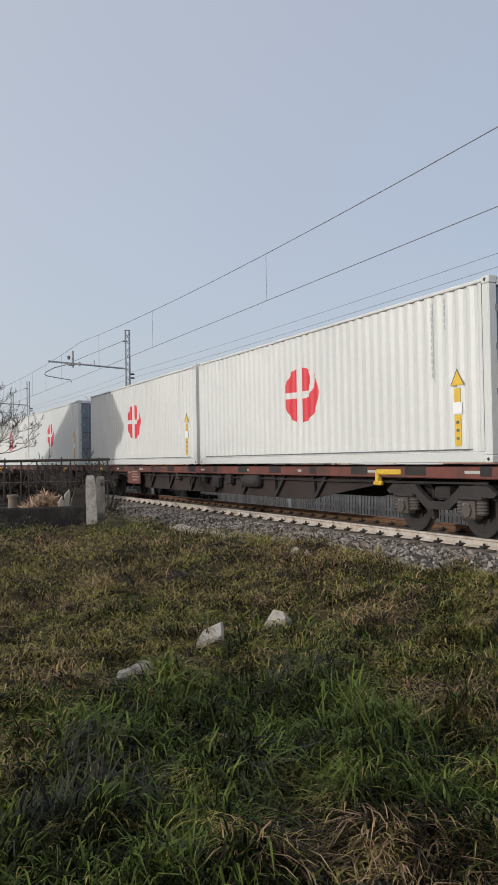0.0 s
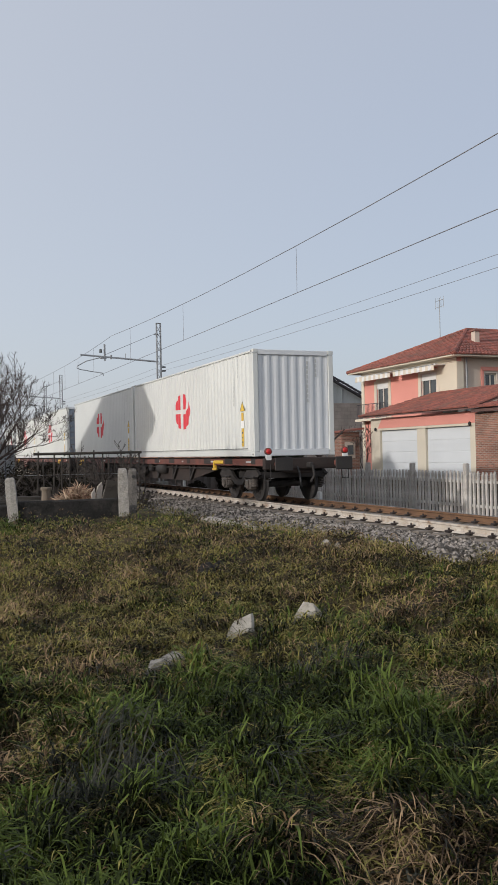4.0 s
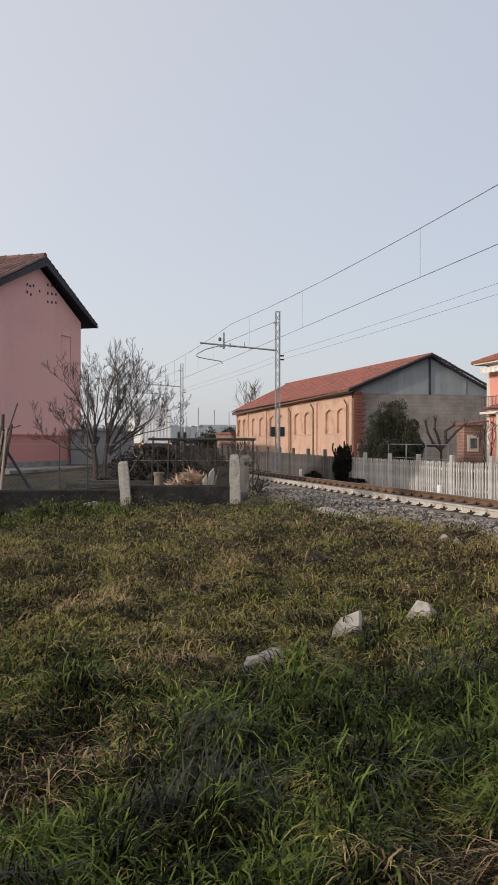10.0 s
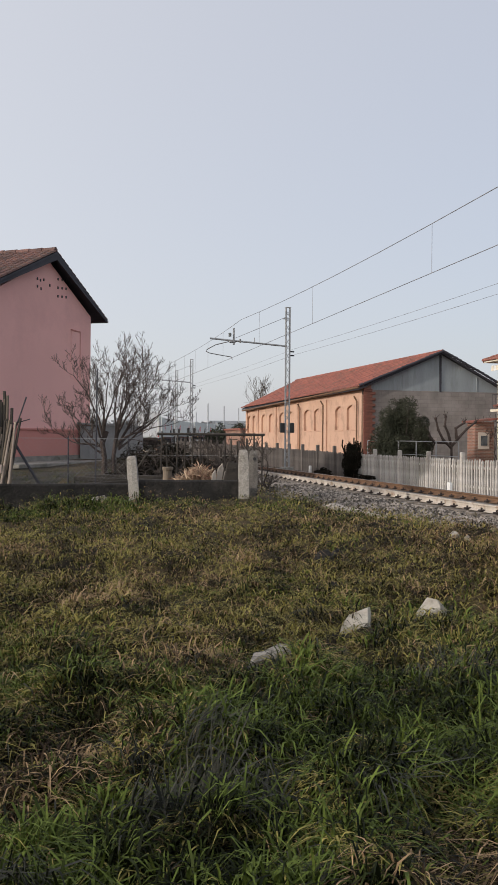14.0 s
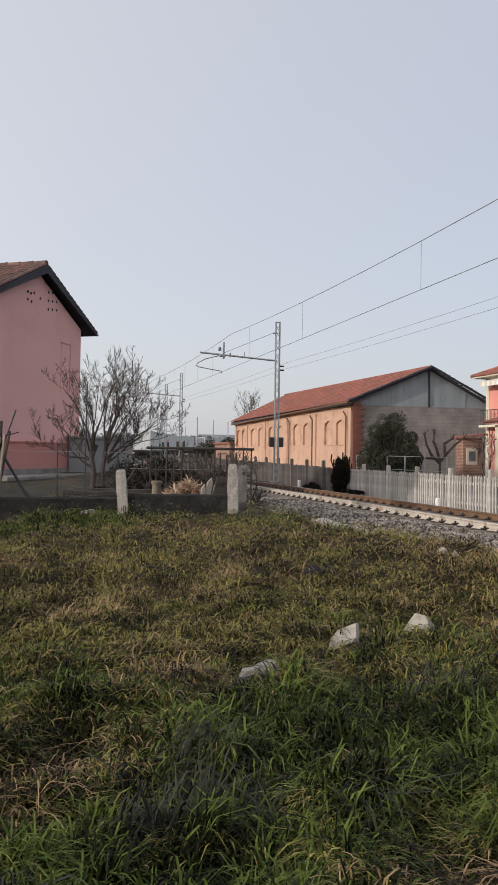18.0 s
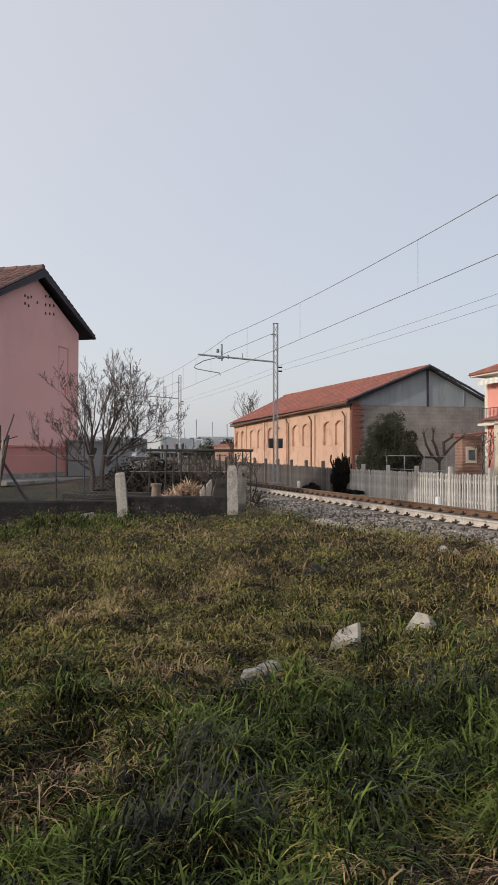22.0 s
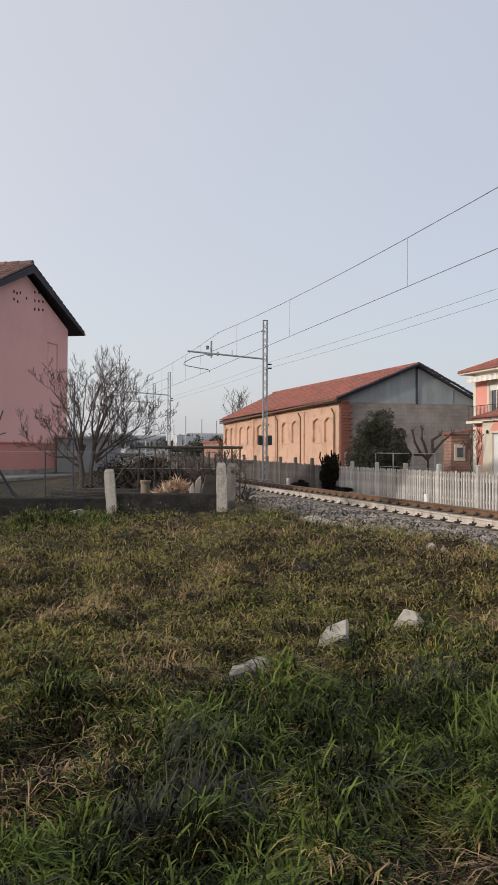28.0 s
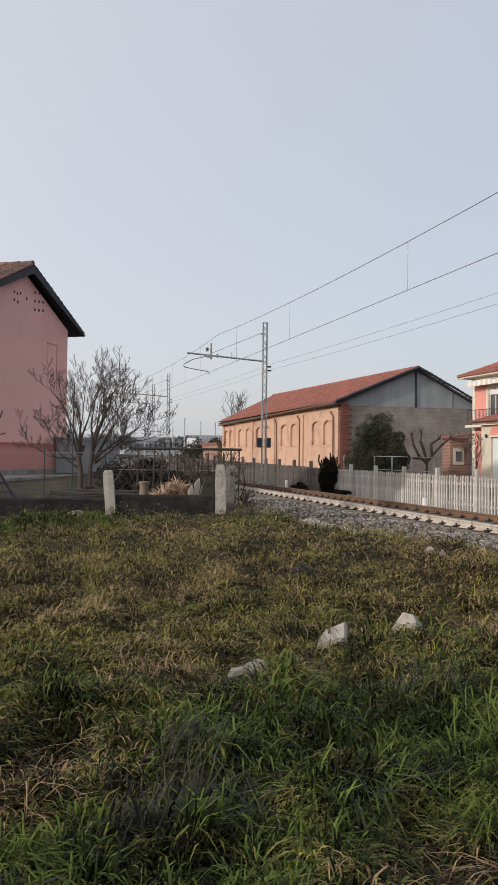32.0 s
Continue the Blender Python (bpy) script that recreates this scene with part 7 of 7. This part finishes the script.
garden()
def frond_shrub(o, w, h, seed):
    """Bushy garden evergreen of many upright plumes."""
    rng = np.random.default_rng(seed)
    t = thing("garden_shrub", "scruffy grey-green evergreen shrub with upright plumes", "shrub", Matrix.Translation(o))
    for k in range(26):
        a, r = k * 2.4, w * math.sqrt((k + 0.5) / 26)
        bx, by = r * math.cos(a), 0.6 * r * math.sin(a)
        top = h * (1 - 0.55 * (r / w) ** 2) * (0.8 + 0.3 * rng.random())
        g = G()
        tip = Vector((bx * 1.25, by * 1.2, top))
        foot = Vector((bx * 0.4, by * 0.4, 0))
        g.tube(foot, tip, 0.014, 0.004, 4, cap=False)
        for q in rng.random((300, 5)):
            u_ = 0.1 + 0.9 * q[0]
            c = foot.lerp(tip, u_)
            an, wd = q[1] * math.tau, 0.23 * (1.05 - u_) ** 0.5 * (0.4 + 0.6 * q[2])
            e_ = c + Vector((math.cos(an) * wd, math.sin(an) * wd, 0.05 + 0.1 * q[3]))
            s_ = Vector((-math.sin(an), math.cos(an), 0)) * 0.012
            c2 = c.lerp(e_, 0.35)
            g.add([c2 - s_, c2 + s_, e_], [(0, 1, 2)])
        part("plume", g, M["shrub"], t)
    return t


M["shrub"] = mat("grey_green_needles", (0.13, 0.128, 0.105), (0.04, 0.041, 0.034), 0.8, big=2, fine=8, bump=0, island=0.5, spec=0.1)
frond_shrub((-2.15, 16.3, 0.25), 0.74, 1.32, 11)

rg_ = random.Random(31)
for k, (x, y, h) in enumerate([(2.6, 21.5, 0.5), (3.3, 22.3, 0.55), (4.1, 21.0, 0.5), (4.8, 22.5, 0.55), (5.4, 21.5, 0.5), (3.4, 24.5, 0.6), (4.6, 25.0, 0.6), (1.1, 17.3, 0.22), (2.0, 17.6, 0.28), (5.4, 26.5, 0.65), (2.4, 25.5, 0.4), (3.2, 19.3, 0.4), (4.2, 19.0, 0.42)]):
    th = thing("bramble_thicket", "tangled dark leafless bramble thicket in the garden", "thicket", Matrix.Translation((x, y, height(x, y))), group="brambles")
    for _ in range(7):
        g_ = G()
        grow(g_, rg_, (rg_.uniform(-0.45, 0.45), rg_.uniform(-0.2, 0.2), -0.05), (rg_.uniform(-0.8, 0.8), rg_.uniform(-0.4, 0.4), 1), h * 0.62, 0.011, 2, -0.15, 1.1, 3, 4, 0.006, (0.5, 0.9))
        part("cane", g_, M["twig"], th)

# Near-black leaves carry the house's shade over the garden in their colour.
for k, (x, y, sx, sz) in enumerate([(3.0, 21.8, 1.0, 0.36), (4.6, 22.0, 1.1, 0.4), (5.4, 24.5, 1.0, 0.45), (3.4, 25.5, 1.3, 0.45), (2.0, 19.6, 0.7, 0.16), (4.0, 19.6, 0.8, 0.3)]):
    leafy("undergrowth", "low dead undergrowth, the garden's shade put into its dark colour", "undergrowth", (x, y, height(x, y) - 0.05), (sx, 0.6, sz), 2600, 0.045, "ivy", 60 + k, 12, "twig")

# thin rails and posts of the yard beyond the fence
yard = thing("yard_fence", "thin grey pipe fence of the yard beyond the line", "fence", Matrix.Translation((18.6, 35, -0.5)))
part("top_pipe", G().tube((0, 0, 1.78), (0.4, 12, 1.82), 0.018), M["galv"], yard)
part("mid_pipe", G().tube((0, 0, 1.1), (0.4, 12, 1.1), 0.016), M["galv"], yard)
for k in range(6):
    part("post", G().box(0.08 * k, 2.4 * k, 0.85, 0.05, 0.05, 1.9), M["galv"], yard)
hut = thing("brick_hut", "small brick hut with tiled roof beside the garage", "hut")
part("wall_body", G().box(22.05, 39.15, 0.9, 1.1, 0.75, 2.8), M["oldbrick"], hut)
part("door_panel", G().box(22.0, 38.75, 1.35, 0.62, 0.04, 0.85), M["greige"], hut)
part("window_panel", G().box(22.0, 38.70, 1.35, 0.34, 0.04, 0.5), M["glass"], hut)
part("roof", G().box(22.05, 39.15, 2.4, 1.5, 1.2, 0.1, Matrix.Rotation(-0.12, 4, "Y")), M["tile"], hut)

# ---- distance ----
for az, d in ((11.1, 141), (12.2, 157), (13.2, 171), (10.3, 190), (8.4, 150)):
    a_ = math.radians(az)
    x_, y_ = d * math.sin(a_), d * math.cos(a_)
    sm_ = thing("station_mast", "pale distant railway mast", "mast", Matrix.Translation((x_, y_, height(x_, y_))), group="distant masts")
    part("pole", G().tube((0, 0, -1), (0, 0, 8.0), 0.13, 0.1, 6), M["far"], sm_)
for x_, y_, w_, h_ in ((60, 330, 40, 6), (20, 380, 50, 7), (95, 360, 50, 8), (-10, 330, 30, 6)):
    fb = thing("far_building", "low distant building, haze put into its pale colour", "building", Matrix.Translation((x_, y_, height(x_, y_) - 0.2)), group="distant buildings")
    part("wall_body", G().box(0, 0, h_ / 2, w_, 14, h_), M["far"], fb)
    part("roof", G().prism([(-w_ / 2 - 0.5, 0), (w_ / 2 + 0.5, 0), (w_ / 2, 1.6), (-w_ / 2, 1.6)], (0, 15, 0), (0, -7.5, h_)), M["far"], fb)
for k in range(8):
    x_ = -30 + k * 22
    leafy("far_woods", "distant trees on the skyline, haze put into their colour", "trees", (x_, 300 + 9 * (k % 3), 2.0), (13, 4, 3.4), 900, 1.0, "haze_tree", 40 + k, 9)


motions()
